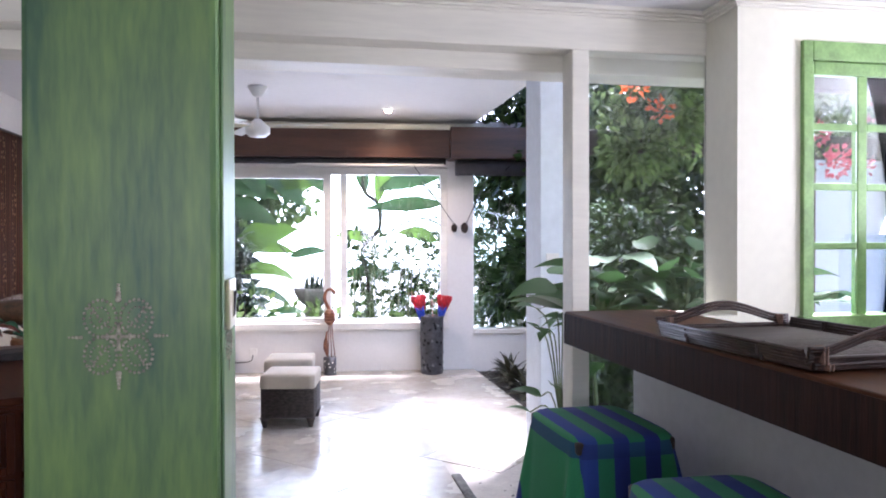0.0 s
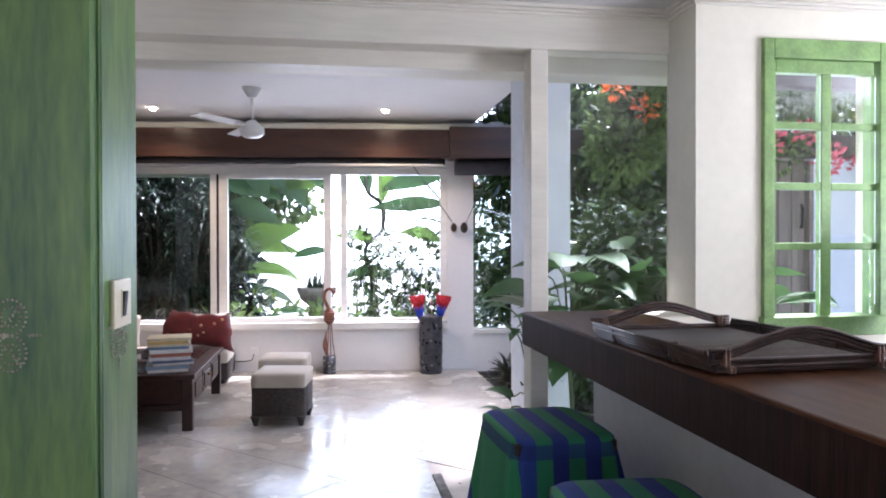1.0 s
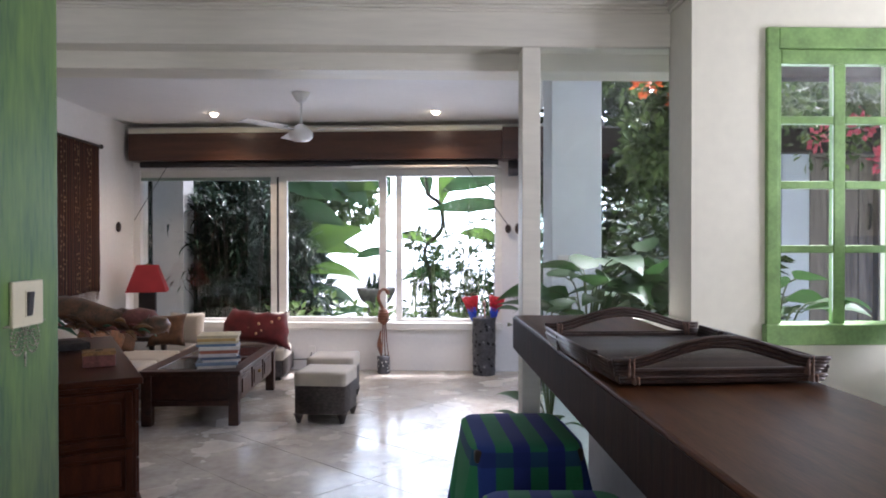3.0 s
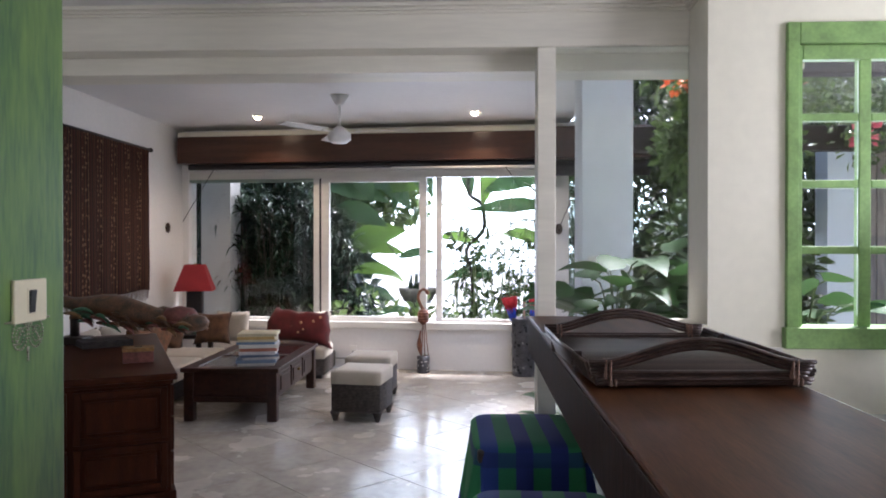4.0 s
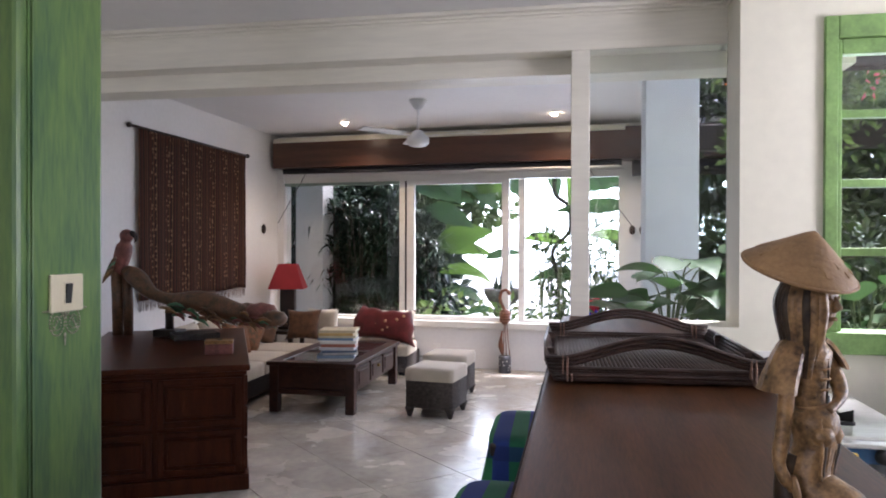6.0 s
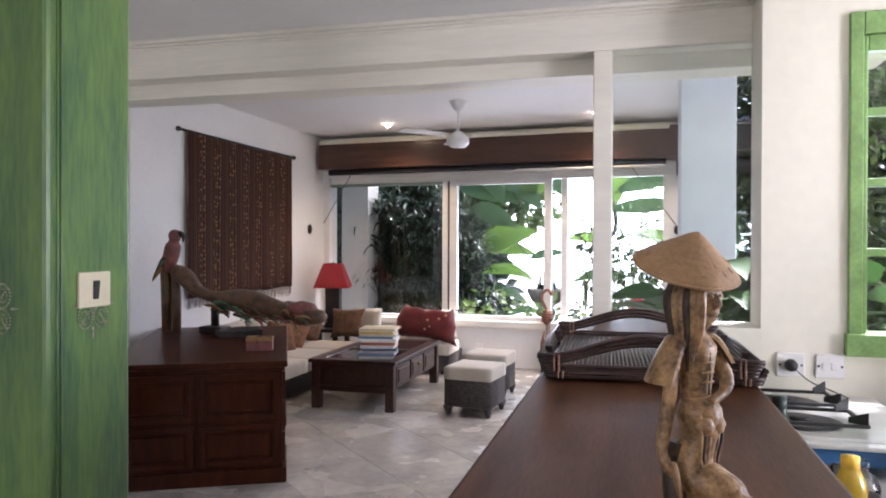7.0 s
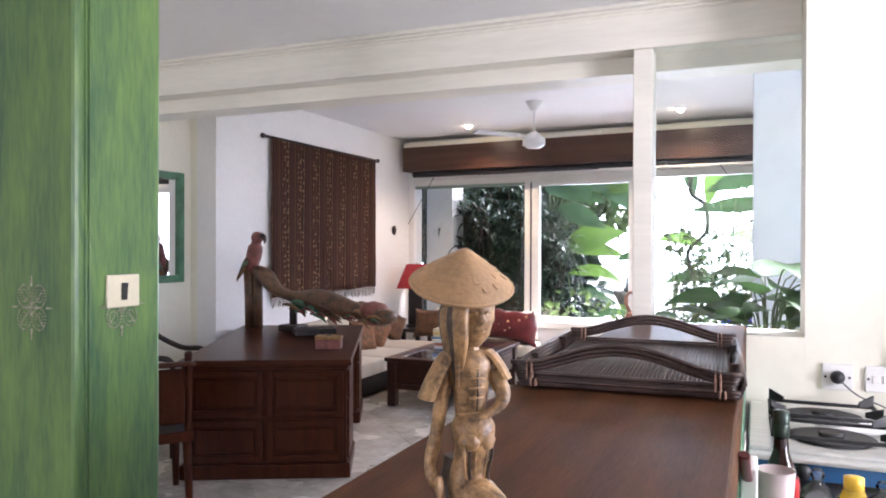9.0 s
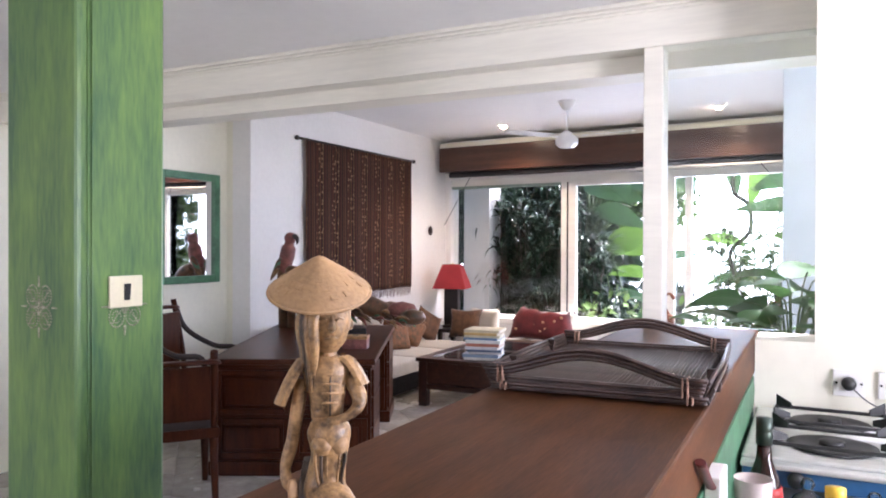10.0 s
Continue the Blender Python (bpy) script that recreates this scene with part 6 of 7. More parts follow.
def bamboo(x, y, n, h, seed, spread=0.5):
    rnd = random.Random(seed)
    pl = thing("bamboo", "clump of thin bamboo with small narrow leaves", "bamboo", pose(x, y, -0.16), "bamboo clumps")
    f = Foliage()
    for k in range(n):
        sx, sy = rnd.uniform(-spread, spread), rnd.uniform(-0.25, 0.25)
        lx, ly = rnd.uniform(-0.25, 0.25), rnd.uniform(-0.2, 0.2)
        hh = h * rnd.uniform(0.75, 1.1)
        b = B()
        r = rnd.uniform(0.006, 0.012)
        pts = [Vector((sx + lx * u * u, sy + ly * u * u, hh * u)) for u in (0, 0.25, 0.5, 0.75, 1)]
        tube(b, pts, [r, r, r * 0.9, r * 0.7, r * 0.4], 6)
        part("cane", b, M_CANE, pl)
        for q in range(70):
            u = rnd.uniform(0.15, 1)
            p = Vector((sx + lx * u * u, sy + ly * u * u, hh * u))
            a = rnd.uniform(0, 6.283)
            o = Vector((math.cos(a), math.sin(a), rnd.uniform(-0.3, 0.5)))
            p2 = p + o * rnd.uniform(0.03, 0.28)
            f.leaf(p2, o + Vector((0, 0, rnd.uniform(-0.9, 0.1))), rnd.uniform(0.08, 0.17), rnd.uniform(0.012, 0.022), rnd)
    f.mesh("crown", L_BAMBOO, pl)


def leaf_mass(name, label, x0, x1, y0, y1, z0, z1, n, material, seed, size=(0.05, 0.1), lumps=9, kind="stuff", cat="foliage", rr=(0.18, 0.5)):
    """Dense foliage: leaves gathered round uneven clumps, with gaps between them."""
    rnd = random.Random(seed)
    f = Foliage()
    cs = [(rnd.uniform(x0, x1), rnd.uniform(y0, y1), rnd.uniform(z0, z1), rnd.uniform(*rr)) for _ in range(lumps)]
    for k in range(n):
        cx, cy, cz, r = rnd.choice(cs)
        g = Vector((rnd.gauss(0, 1), rnd.gauss(0, 1), rnd.gauss(0, 1)))
        g = g.normalized() * r * rnd.uniform(0.45, 1.0) ** 0.5
        p = Vector((cx, cy, cz)) + g
        ln = rnd.uniform(*size)
        f.leaf(p, g.normalized() + Vector((rnd.uniform(-0.7, 0.7), rnd.uniform(-0.7, 0.7), rnd.uniform(-0.9, 0.3))), ln, ln * rnd.uniform(0.4, 0.65), rnd)
    ob = f.mesh(name, material, None, "", False)
    return tagged(ob, label, cat, kind=kind)


def broad_plant(x, y, root, n, seed, reach, size, label, group="", droop=0.8, bias=(0, 0), zr=0.4):
    """A climber with broad heart-shaped leaves on thin stalks."""
    rnd = random.Random(seed)
    pl = thing("climber", label, "plant", pose(x, y, -0.03), group)
    b = B()
    tube(b, curve_pts([(0, 0, 0), (0.03, 0.02, root * 0.5), (0, 0, root)], 6), 0.012, 6)
    part("stem", b, M_STALK, pl)
    up = Vector((0, 0, root))
    stalk = []
    for k in range(n):
        a = rnd.uniform(0, 6.283)
        r = reach * rnd.uniform(0.3, 1.0)
        tip = Vector((r * math.cos(a) + bias[0] * rnd.random(), r * math.sin(a) * 0.7 + bias[1] * rnd.random(), rnd.uniform(0.05, 1) * zr))
        mid = Vector((tip.x * 0.5, tip.y * 0.5, tip.z * 0.75 + 0.05))
        b = B()
        tube(b, curve_pts([up, up + mid, up + tip], 5), 0.004, 5)
        part("stalk", b, M_STALK, pl)
        stalk.append((up + tip, a))
    for tip, a in stalk:
        f = Foliage()
        s = size * rnd.uniform(0.7, 1.2)
        a += rnd.uniform(-0.8, 0.8)
        f.blade(tip, (math.cos(a), math.sin(a), rnd.uniform(-0.1, 0.6)), s, s * 0.62, droop * rnd.uniform(0.7, 1.5), 8, 0.18, 1, rnd.uniform(-0.5, 0.5), 0.55)
        f.mesh("leaf", L_BIG, pl)
    return pl


def broad_leaves(x, y, leaves, label, stem=2.2, group="banana plants"):
    """A banana plant whose leaves are set one by one: start, way, length, width, droop, twist, lit or shaded colour."""
    pl = thing("banana_plant", label, "plant", pose(x, y, -0.16), group)
    b = B()
    tube(b, [(0, 0, 0), (0.03, 0, stem * 0.5), (0.05, 0, stem + 0.16)], [0.06, 0.05, 0.035], 10)
    part("trunk", b, M_STALK, pl)
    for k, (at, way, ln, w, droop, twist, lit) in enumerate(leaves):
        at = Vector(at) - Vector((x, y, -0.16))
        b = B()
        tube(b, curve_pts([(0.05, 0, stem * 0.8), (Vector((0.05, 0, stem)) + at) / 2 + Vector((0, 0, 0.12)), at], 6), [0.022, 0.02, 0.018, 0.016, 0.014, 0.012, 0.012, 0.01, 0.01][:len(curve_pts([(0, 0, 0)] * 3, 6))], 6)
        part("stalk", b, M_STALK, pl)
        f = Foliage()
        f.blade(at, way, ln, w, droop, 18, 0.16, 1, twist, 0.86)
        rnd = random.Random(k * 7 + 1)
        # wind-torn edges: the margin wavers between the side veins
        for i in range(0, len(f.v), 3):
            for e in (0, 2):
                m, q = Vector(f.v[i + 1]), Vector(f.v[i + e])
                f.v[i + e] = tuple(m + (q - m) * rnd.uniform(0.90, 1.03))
        f.mesh("leaf", L_BANANA_LIT if lit else L_BANANA_SHADE, pl)
    return pl


def palm_clump(x, y, h, heads, seed, spread=0.35, size=0.42):
    """A clump of thin stems, each with whorls of narrow drooping leaflets."""
    rnd = random.Random(seed)
    pl = thing("palm", "dark clump palm with whorls of narrow drooping leaflets", "palm", pose(x, y, -0.16), "clump palms")
    f = Foliage()
    for k in range(heads):
        a0 = rnd.uniform(0, 6.283)
        top = Vector((spread * rnd.uniform(-1, 1), spread * 0.6 * rnd.uniform(-1, 1), h * (0.2 + 0.8 * (k + rnd.random()) / heads)))
        b = B()
        tube(b, curve_pts([(top.x * 0.3, top.y * 0.3, 0), (top.x * 0.5, top.y * 0.5, top.z * 0.6), tuple(top)], 5), 0.008, 5)
        part("stem", b, M_TRUNK, pl)
        for w in range(2):
            c = top - Vector((0, 0, 0.10 * w))
            for q in range(13):
                a, el = a0 + q * 2.4 + rnd.uniform(-0.2, 0.2), rnd.uniform(0.0, 1.0)
                f.blade(c, (math.cos(a) * math.cos(el), math.sin(a) * math.cos(el), math.sin(el)), size * rnd.uniform(0.6, 1.1), 0.032 * rnd.uniform(0.7, 1.3), rnd.uniform(1.4, 3.0), 6, 0.22, 1, rnd.uniform(-0.4, 0.4), 0.6)
    f.mesh("crown", L_DARK, pl)


# Same banana leaf with shade put into its colour.
L_BANANA_SHADE = leaf_mat("shaded_banana_leaf", (0.045, 0.115, 0.045), 0.25, 0.35, 0.3)
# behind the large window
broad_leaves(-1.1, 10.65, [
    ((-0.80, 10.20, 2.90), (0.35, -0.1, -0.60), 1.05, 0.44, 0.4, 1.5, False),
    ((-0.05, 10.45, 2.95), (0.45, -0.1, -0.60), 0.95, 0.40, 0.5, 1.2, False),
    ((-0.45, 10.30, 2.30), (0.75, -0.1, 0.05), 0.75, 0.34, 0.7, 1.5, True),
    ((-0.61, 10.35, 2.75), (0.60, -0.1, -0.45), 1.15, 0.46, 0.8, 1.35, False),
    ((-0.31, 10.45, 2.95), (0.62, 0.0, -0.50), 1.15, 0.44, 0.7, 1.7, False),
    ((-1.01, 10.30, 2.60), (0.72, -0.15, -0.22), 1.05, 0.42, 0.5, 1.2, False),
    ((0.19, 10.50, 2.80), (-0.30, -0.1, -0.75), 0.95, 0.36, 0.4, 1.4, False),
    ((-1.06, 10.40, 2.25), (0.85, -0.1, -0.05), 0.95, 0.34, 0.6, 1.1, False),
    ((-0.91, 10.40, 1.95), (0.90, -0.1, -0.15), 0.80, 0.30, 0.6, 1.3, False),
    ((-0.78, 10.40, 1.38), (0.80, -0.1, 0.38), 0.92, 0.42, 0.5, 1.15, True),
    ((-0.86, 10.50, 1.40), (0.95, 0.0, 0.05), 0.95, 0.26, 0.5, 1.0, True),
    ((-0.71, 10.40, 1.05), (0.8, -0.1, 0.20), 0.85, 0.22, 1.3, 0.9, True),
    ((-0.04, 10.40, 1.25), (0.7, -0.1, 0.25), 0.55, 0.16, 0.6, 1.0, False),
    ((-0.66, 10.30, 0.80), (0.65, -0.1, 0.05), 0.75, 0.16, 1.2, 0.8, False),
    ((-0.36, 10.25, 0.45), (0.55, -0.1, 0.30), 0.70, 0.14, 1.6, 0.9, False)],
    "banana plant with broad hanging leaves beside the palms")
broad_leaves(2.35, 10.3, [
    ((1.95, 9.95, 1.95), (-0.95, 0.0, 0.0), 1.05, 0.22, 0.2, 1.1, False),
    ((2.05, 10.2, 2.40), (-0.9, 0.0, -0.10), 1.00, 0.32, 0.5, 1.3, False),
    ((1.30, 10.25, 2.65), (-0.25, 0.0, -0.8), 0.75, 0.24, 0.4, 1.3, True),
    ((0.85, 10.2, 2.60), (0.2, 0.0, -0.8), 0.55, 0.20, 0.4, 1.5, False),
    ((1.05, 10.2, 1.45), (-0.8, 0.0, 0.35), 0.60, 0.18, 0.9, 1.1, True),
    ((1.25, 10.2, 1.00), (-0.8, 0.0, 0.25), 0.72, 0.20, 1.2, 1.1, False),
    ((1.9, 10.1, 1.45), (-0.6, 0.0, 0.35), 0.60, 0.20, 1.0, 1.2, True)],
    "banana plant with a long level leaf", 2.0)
vine = thing("vine", "bare twisting brown vine hanging in the garden", "vine", pose(0, 0, 0))
b = B()
tube(b, curve_pts([(0.95, 10.05, -0.16), (0.98, 10.05, 0.9), (0.90, 10.0, 1.35), (1.12, 10.0, 1.62), (1.10, 10.0, 1.95), (0.92, 10.05, 2.15), (0.98, 10.1, 2.7)], 30), 0.026, 8)
part("stem", b, M_TRUNK, vine)
for i, (x, y, h) in enumerate([(-1.95, 9.75, 2.2), (-1.6, 9.65, 2.3), (-1.25, 9.7, 2.2), (-0.95, 9.75, 2.2), (-0.72, 9.75, 1.75), (-2.2, 10.1, 2.4), (-1.75, 10.15, 2.5), (-1.4, 10.1, 2.5), (-1.05, 10.1, 2.5)]):
    palm_clump(x, y, h, 16 if i < 5 else 12, 20 + i, 0.22 if i == 4 else 0.35)
leaf_mass("shrubbery", "dense dark shrubbery behind the strap-leaved plants", -4.5, -1.2, 10.6, 11.6, 0.0, 3.4, 15000, L_DARK, 41, (0.12, 0.24), 90)
leaf_mass("shrubbery", "dark tangle of large leaves closing the garden", -5.0, -0.9, 11.8, 12.6, 0.0, 3.6, 14000, L_DARK, 47, (0.16, 0.34), 90)
leaf_mass("shrubbery", "dense dark shrubbery at the side of the garden", -3.6, -1.5, 10.2, 10.8, 0.0, 2.6, 6000, L_DARK, 42, (0.08, 0.18), 40)
for i, (x, y) in enumerate([(1.0, 9.7), (1.55, 9.6), (2.2, 9.7), (2.7, 9.65), (3.3, 9.9), (2.4, 10.2), (3.0, 10.4)]):
    bamboo(x, y, 9 if i < 2 else 12, 2.6, 60 + i, 0.3)
leaf_mass("tree_foliage", "hanging tree foliage above the banana leaves", -0.9, 0.2, 11.0, 11.5, 1.75, 3.0, 1300, L_BRIGHT, 65, (0.10, 0.22), 30, rr=(0.10, 0.26))
leaf_mass("shrubbery", "green shrubbery behind the bamboo", 2.3, 4.4, 10.4, 11.4, 0.0, 3.0, 3800, L_HEDGE, 43, (0.06, 0.13), 50)
leaf_mass("low_plants", "low green plants along the window", -0.9, 2.0, 9.2, 9.6, -0.1, 0.5, 1500, L_BRIGHT, 44, (0.07, 0.16), 16)
for i, (x, y) in enumerate([(-0.55, 9.35), (-0.2, 9.45), (0.9, 9.4), (1.3, 9.5)]):
    strap_clump(x, y, 0.35, 34, 80 + i, L_BRIGHT, 0.55, 0.03, "lily", "low green strap-leaved lily below the window", "plant", 2, "lilies below the window")
leaf_mass("garden_shrubs", "light green shrubs in front of the bright terrace", 0.75, 2.1, 9.9, 10.6, 0.1, 1.55, 1500, L_HEDGE, 46, (0.06, 0.14), 26, rr=(0.08, 0.22))


def bird_bath():
    bb = thing("stone_planter", "grey stone bowl on a pedestal with a plant", "planter", pose(0.27, 9.75, -0.16))
    b = B()
    lathe(b, [(0.0, 0.0), (0.17, 0.0), (0.18, 0.06), (0.12, 0.12), (0.10, 0.20), (0.13, 0.26), (0.12, 0.50), (0.09, 0.62), (0.12, 0.72), (0.10, 0.80)], 20)
    part("pedestal", b, M_STONE, bb)
    b = B()
    lathe(b, [(0.0, 0.80), (0.10, 0.80), (0.19, 0.87), (0.245, 0.98), (0.25, 1.03), (0.22, 1.03), (0.12, 0.95), (0.0, 0.94)], 24)
    part("bowl", b, M_STONE, bb)
    f = Foliage()
    rnd = random.Random(5)
    for k in range(70):
        a, el = rnd.uniform(0, 6.283), rnd.uniform(0.4, 1.5)
        f.blade((rnd.uniform(-0.1, 0.1), rnd.uniform(-0.1, 0.1), 0.97), (math.cos(a) * math.cos(el), math.sin(a) * math.cos(el), math.sin(el)), rnd.uniform(0.15, 0.34), 0.03, 0.8, 4)
    f.mesh("plant", L_DARK, bb)


bird_bath()


def courtyard():
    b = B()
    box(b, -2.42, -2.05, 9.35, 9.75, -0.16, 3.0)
    structure("garden_pillar", b, M_SHADEWHITE, "greyish white pillar outside the window", "pillar")
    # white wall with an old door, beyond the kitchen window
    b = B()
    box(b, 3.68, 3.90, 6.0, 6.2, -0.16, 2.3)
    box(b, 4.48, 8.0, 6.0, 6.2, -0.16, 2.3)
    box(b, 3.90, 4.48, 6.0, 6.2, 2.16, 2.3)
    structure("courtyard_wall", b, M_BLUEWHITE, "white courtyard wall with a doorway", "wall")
    dr = thing("door_courtyard", "weathered grey wooden plank door, closed", "door", kind="structure")
    for k in range(4):
        b = B()
        part("plank", box(b, 3.945 + k * 0.125, 4.064 + k * 0.125, 6.04, 6.07, -0.15, 2.11, 0.006), M_DOORW, dr)
    for x in (3.90, 4.445):
        b = B()
        part("door_frame", box(b, x, x + 0.04, 5.985, 6.1, -0.15, 2.155, 0.004), M_DOORW, dr)
    b = B()
    part("door_frame", box(b, 3.94, 4.445, 5.985, 6.1, 2.115, 2.157, 0.004), M_DOORW, dr)
    b = B()
    tube(b, [(4.40, 6.03, 1.55), (4.40, 6.01, 1.58), (4.40, 6.01, 1.72), (4.40, 6.03, 1.75)], 0.012, 6)
    part("door_handle", b, M_BLACK, dr)
    for i, (y, z) in enumerate(((5.35, 2.07), (4.35, 2.36))):
        b = B()
        box(b, 1.98, 6.0, y, y + 0.12, z, z + 0.17, 0.01)
        structure("pergola_beam", b, M_PERGOLA, "dark wooden pergola beam hung with creepers", "beam")
    b = B()
    box(b, 2.09, 8.0, 3.13, 5.3, -0.159, -0.10)
    structure("courtyard_paving", b, M_PAVE, "pale courtyard paving", "pavement")
    leaf_mass("bougainvillea", "bougainvillea creeper over the pergola", 2.45, 5.4, 4.5, 5.7, 2.38, 2.8, 6000, L_BRIGHT, 50, (0.05, 0.09), 80, rr=(0.09, 0.24))
    leaf_mass("bougainvillea", "leafy bougainvillea sprays near the pier", 2.28, 2.75, 4.9, 5.4, 1.95, 2.6, 2600, L_BRIGHT, 58, (0.045, 0.085), 22, rr=(0.08, 0.2))
    leaf_mass("garden_hedge", "green bushes beyond the kitchen window", 2.5, 2.85, 4.7, 5.6, 0.2, 1.7, 3600, L_HEDGE, 61, (0.06, 0.12), 24, rr=(0.10, 0.24))
    leaf_mass("garden_hedge", "tree foliage above the courtyard wall", 3.4, 7.5, 6.4, 7.2, 2.3, 3.8, 7000, L_BRIGHT, 59, (0.06, 0.12), 50)
    leaf_mass("bougainvillea", "hanging bougainvillea shoots below the beam", 2.5, 3.7, 4.4, 5.4, 2.0, 2.3, 520, L_BRIGHT, 51, (0.045, 0.08), 22, rr=(0.05, 0.14))
    leaf_mass("bougainvillea_flowers", "clusters of pink bougainvillea flowers", 2.6, 5.2, 4.4, 5.0, 2.2, 2.6, 90, L_FLOWER, 52, (0.04, 0.06), 12, rr=(0.04, 0.10))
    rnd = random.Random(8)
    for k, (x, y, z) in enumerate([(3.32, 4.8, 2.10), (3.72, 4.8, 1.96), (2.45, 4.8, 2.3), (3.9, 5.0, 2.05), (3.58, 4.8, 2.18), (4.4, 5.35, 2.03), (2.15, 4.55, 2.38)]):
        f = Foliage()
        for q in range(46):
            g = Vector((rnd.gauss(0, 1), rnd.gauss(0, 1), rnd.gauss(0, 1))).normalized() * 0.075 * rnd.random() ** 0.4
            f.leaf(g, g + Vector((0, 0, 0.02)), 0.045, 0.036, rnd)
        ob = f.mesh("flower_cluster", L_ORANGE if k in (2, 6) else L_FLOWER, None, "", False)
        ob.location = (x, y, z)
        tagged(ob, "cluster of orange flowers on the creeper" if k in (2, 6) else "cluster of pink flowers on the creeper", "flowers", "flower clusters")
    leaf_mass("garden_hedge", "leafy green hedge behind the courtyard", 2.85, 3.5, 6.2, 7.6, 0.0, 2.5, 11000, L_HEDGE, 53, (0.07, 0.14), 90, rr=(0.12, 0.34))
    leaf_mass("garden_hedge", "leafy green bushes at the courtyard's edge", 2.45, 3.2, 5.6, 6.2, 0.0, 1.7, 5000, L_HEDGE, 54, (0.05, 0.11), 26)
    leaf_mass("garden_hedge", "tall leafy trees beyond the courtyard", 2.4, 8.0, 8.0, 10.0, 0.3, 4.4, 13000, L_HEDGE, 55, (0.12, 0.24), 120)
    leaf_mass("garden_hedge", "leafy green screen beside the planting bed", 3.7, 4.3, 6.6, 9.2, 0.0, 2.6, 6000, L_HEDGE, 63, (0.08, 0.15), 50)
    leaf_mass("shrubbery", "green creepers above the planting bed", 2.15, 3.3, 8.3, 9.0, 2.85, 3.5, 2600, L_HEDGE, 57, (0.06, 0.12), 30, rr=(0.12, 0.28))
    broad_plant(1.72, 4.15, 0.80, 52, 90, 0.32, 0.29, "broad-leaved climber in the planting bed", zr=0.60, bias=(0.1, -0.1))
    broad_plant(2.14, 3.95, 0.85, 36, 91, 0.26, 0.22, "broad-leaved climber by the window", zr=0.6)
    broad_plant(2.44, 3.62, 0.85, 26, 93, 0.24, 0.24, "broad-leaved climber below the green window", zr=0.5)
    broad_plant(1.50, 4.05, 0.5, 16, 92, 0.16, 0.15, "small broad-leaved climber beside the post", zr=0.65, bias=(-0.1, -0.1))
    # planting beds along the garden edge
    b = B()
    box(b, 1.12, 2.08, 3.47, 4.86, -0.159, -0.02)
    box(b, 2.06, 2.9, 5.19, 8.6, -0.159, -0.03)
    structure("planting_bed", b, M_SOIL, "dark soil bed with pebbles", "ground")
    b = B()
    box(b, 1.06, 1.119, 3.30, 4.80, -0.1, 0.012, 0.008)
    structure("bed_edge", b, M_STONE, "low stone edge of the planting bed", "edging")
    rnd = random.Random(12)
    peb = bmesh.new()
    for k in range(260):
        x, y = (rnd.uniform(2.07, 2.7), rnd.uniform(5.3, 8.5)) if k % 4 else (rnd.uniform(1.14, 1.6), rnd.uniform(3.5, 4.8))
        s = rnd.uniform(0.015, 0.045)
        lathe(peb, [(0.0, -0.5), (0.8, -0.3), (1.0, 0.0), (0.75, 0.35), (0.0, 0.5)], 7, 0, pose(x, y, -0.02, rnd.uniform(0, 30), 0, rnd.uniform(0, 180)) @ Matrix.Diagonal((s, s * rnd.uniform(0.6, 1), s * 0.8, 1)))
    ob = part("pebbles", peb, M_STONE)
    tagged(ob, "grey pebbles strewn over the soil bed", "pebbles", kind="stuff")
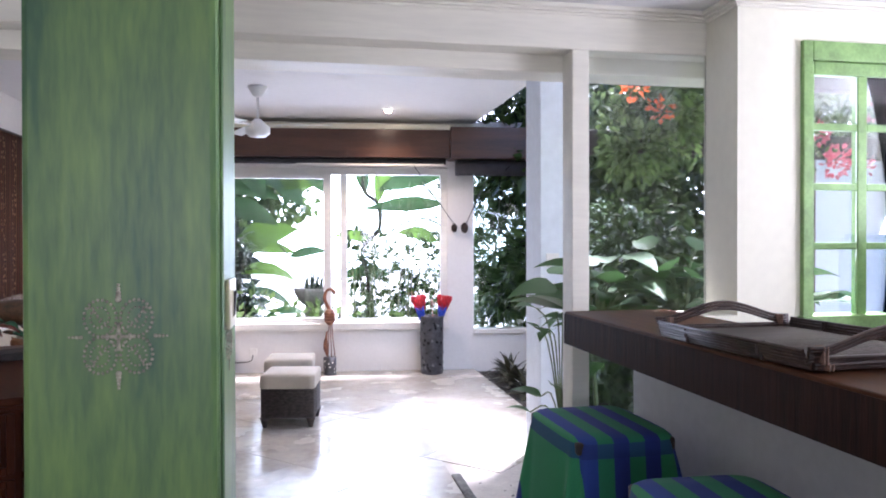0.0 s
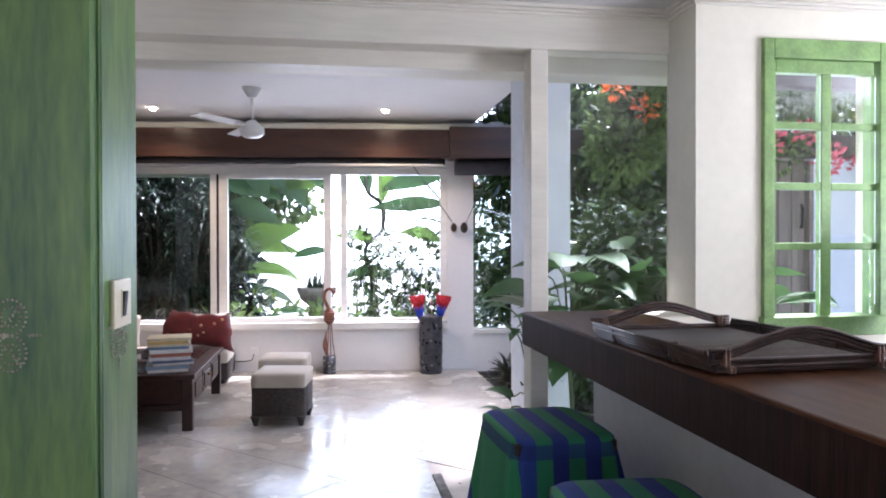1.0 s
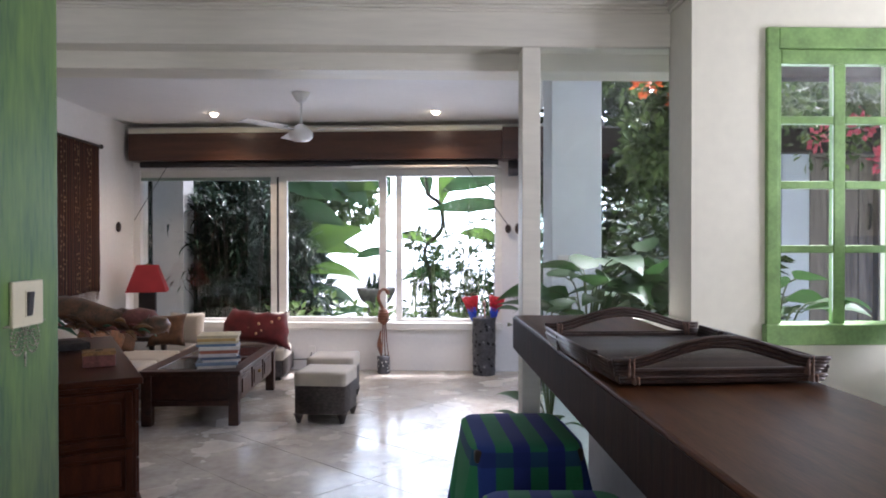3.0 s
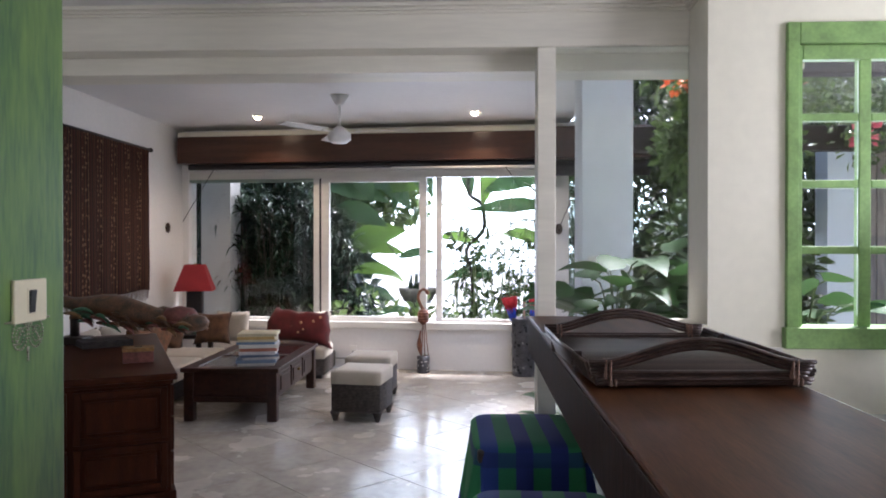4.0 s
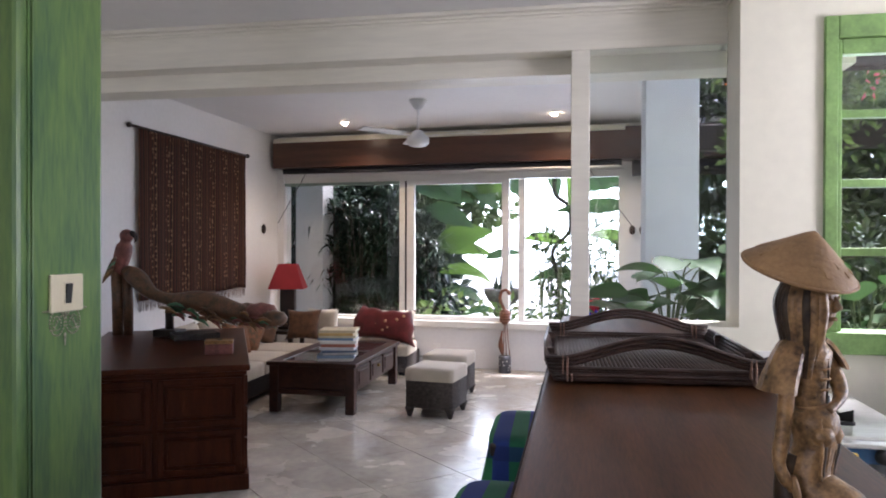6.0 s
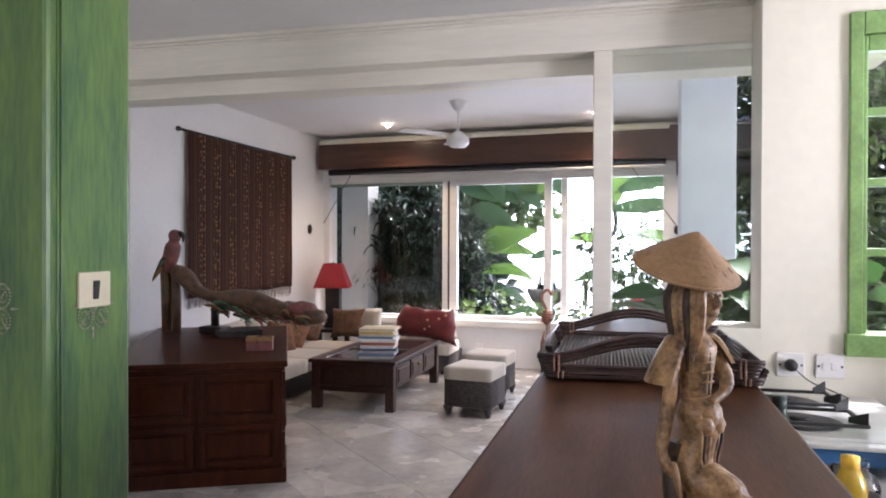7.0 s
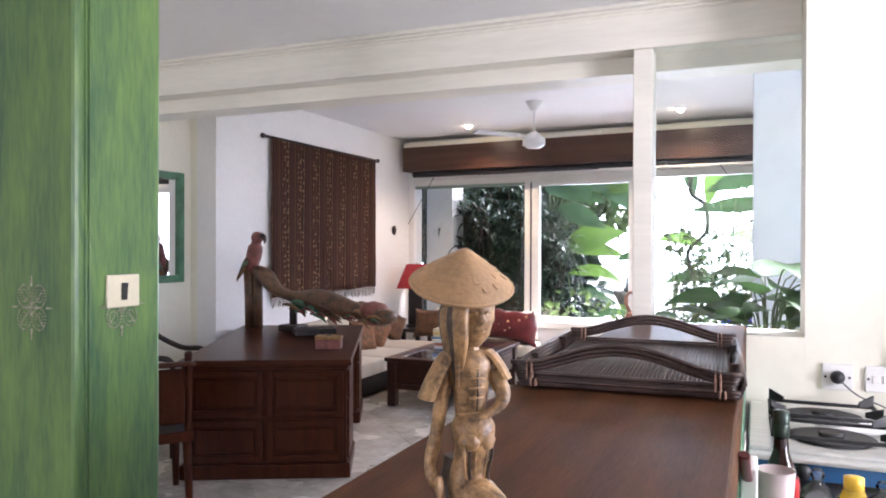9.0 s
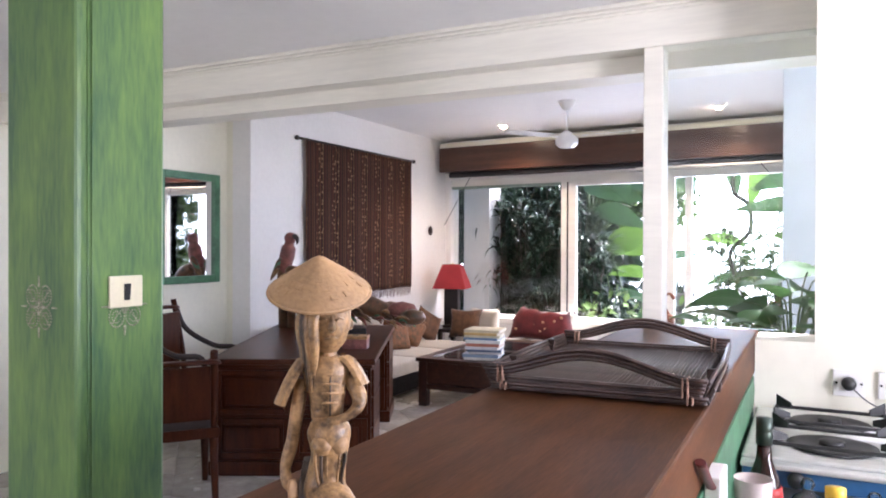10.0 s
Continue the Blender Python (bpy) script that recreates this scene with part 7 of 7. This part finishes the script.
    for i, (x, y, s) in enumerate([(2.28, 7.55, 1.0), (2.35, 8.05, 0.9), (2.22, 7.0, 0.8), (2.40, 6.5, 0.9)]):
        f = Foliage()
        rr = random.Random(30 + i)
        pl = thing("bromeliad", "low dark striped rosette plant in the bed", "plant", pose(x, y, -0.03), "rosette plants")
        for k in range(30):
            a, el = rr.uniform(0, 6.283), rr.uniform(0.15, 1.3)
            f.blade((0, 0, 0.02), (math.cos(a) * math.cos(el), math.sin(a) * math.cos(el), math.sin(el)), rr.uniform(0.22, 0.38) * s, 0.09 * s, 1.1, 6, 0.3, 1, 0, 0.6)
        f.mesh("leaf_rosette", L_PURPLE, pl)


courtyard()


# ---- floor tiles, laid diagonally ----
def floor_tiles():
    s, g = 0.60, 0.0013
    floor = [o for o in scene.objects if o.name == "floor"][0]

    def clip(poly, axis, v, keep_less):
        out = []
        for i, p in enumerate(poly):
            q = poly[(i + 1) % len(poly)]
            pin, qin = (p[axis] <= v) == keep_less, (q[axis] <= v) == keep_less
            if pin:
                out.append(p)
            if pin != qin:
                t = (v - p[axis]) / (q[axis] - p[axis])
                out.append(tuple(p[k] + t * (q[k] - p[k]) for k in (0, 1)))
        return out
    r = math.sqrt(0.5)
    for i in range(-20, 30):
        for j in range(-20, 30):
            u, v = i * s, j * s
            poly = []
            for du, dv in ((g, g), (s - g, g), (s - g, s - g), (g, s - g)):
                a, b = u + du, v + dv
                poly.append(((a - b) * r + 0.1, (a + b) * r + 0.13))
            right = 2.05 if sum(p[1] for p in poly) / 4 > 4.86 else 1.06
            for ax, val, less in ((0, -2.74, False), (0, right, True), (1, 2.2, False), (1, 8.75, True)):
                poly = clip(poly, ax, val, less) if len(poly) > 2 else []
            if len(poly) < 3:
                continue
            me = bpy.data.meshes.new("tile")
            n = len(poly)
            cx, cy = sum(p[0] for p in poly) / n, sum(p[1] for p in poly) / n
            inner = [(cx + (p[0] - cx) * 0.994, cy + (p[1] - cy) * 0.994) for p in poly]
            me.from_pydata([(*p, -0.0055) for p in poly] + [(*p, -0.0012) for p in poly] + [(*p, 0.0) for p in inner], [],
                           [[k, (k + 1) % n, n + (k + 1) % n, n + k] for k in range(n)] + [[n + k, n + (k + 1) % n, 2 * n + (k + 1) % n, 2 * n + k] for k in range(n)] + [[2 * n + k for k in range(n)]])
            me.materials.append(M_TILE)
            ob = new("tile", me)
            ob.parent = floor


floor_tiles()
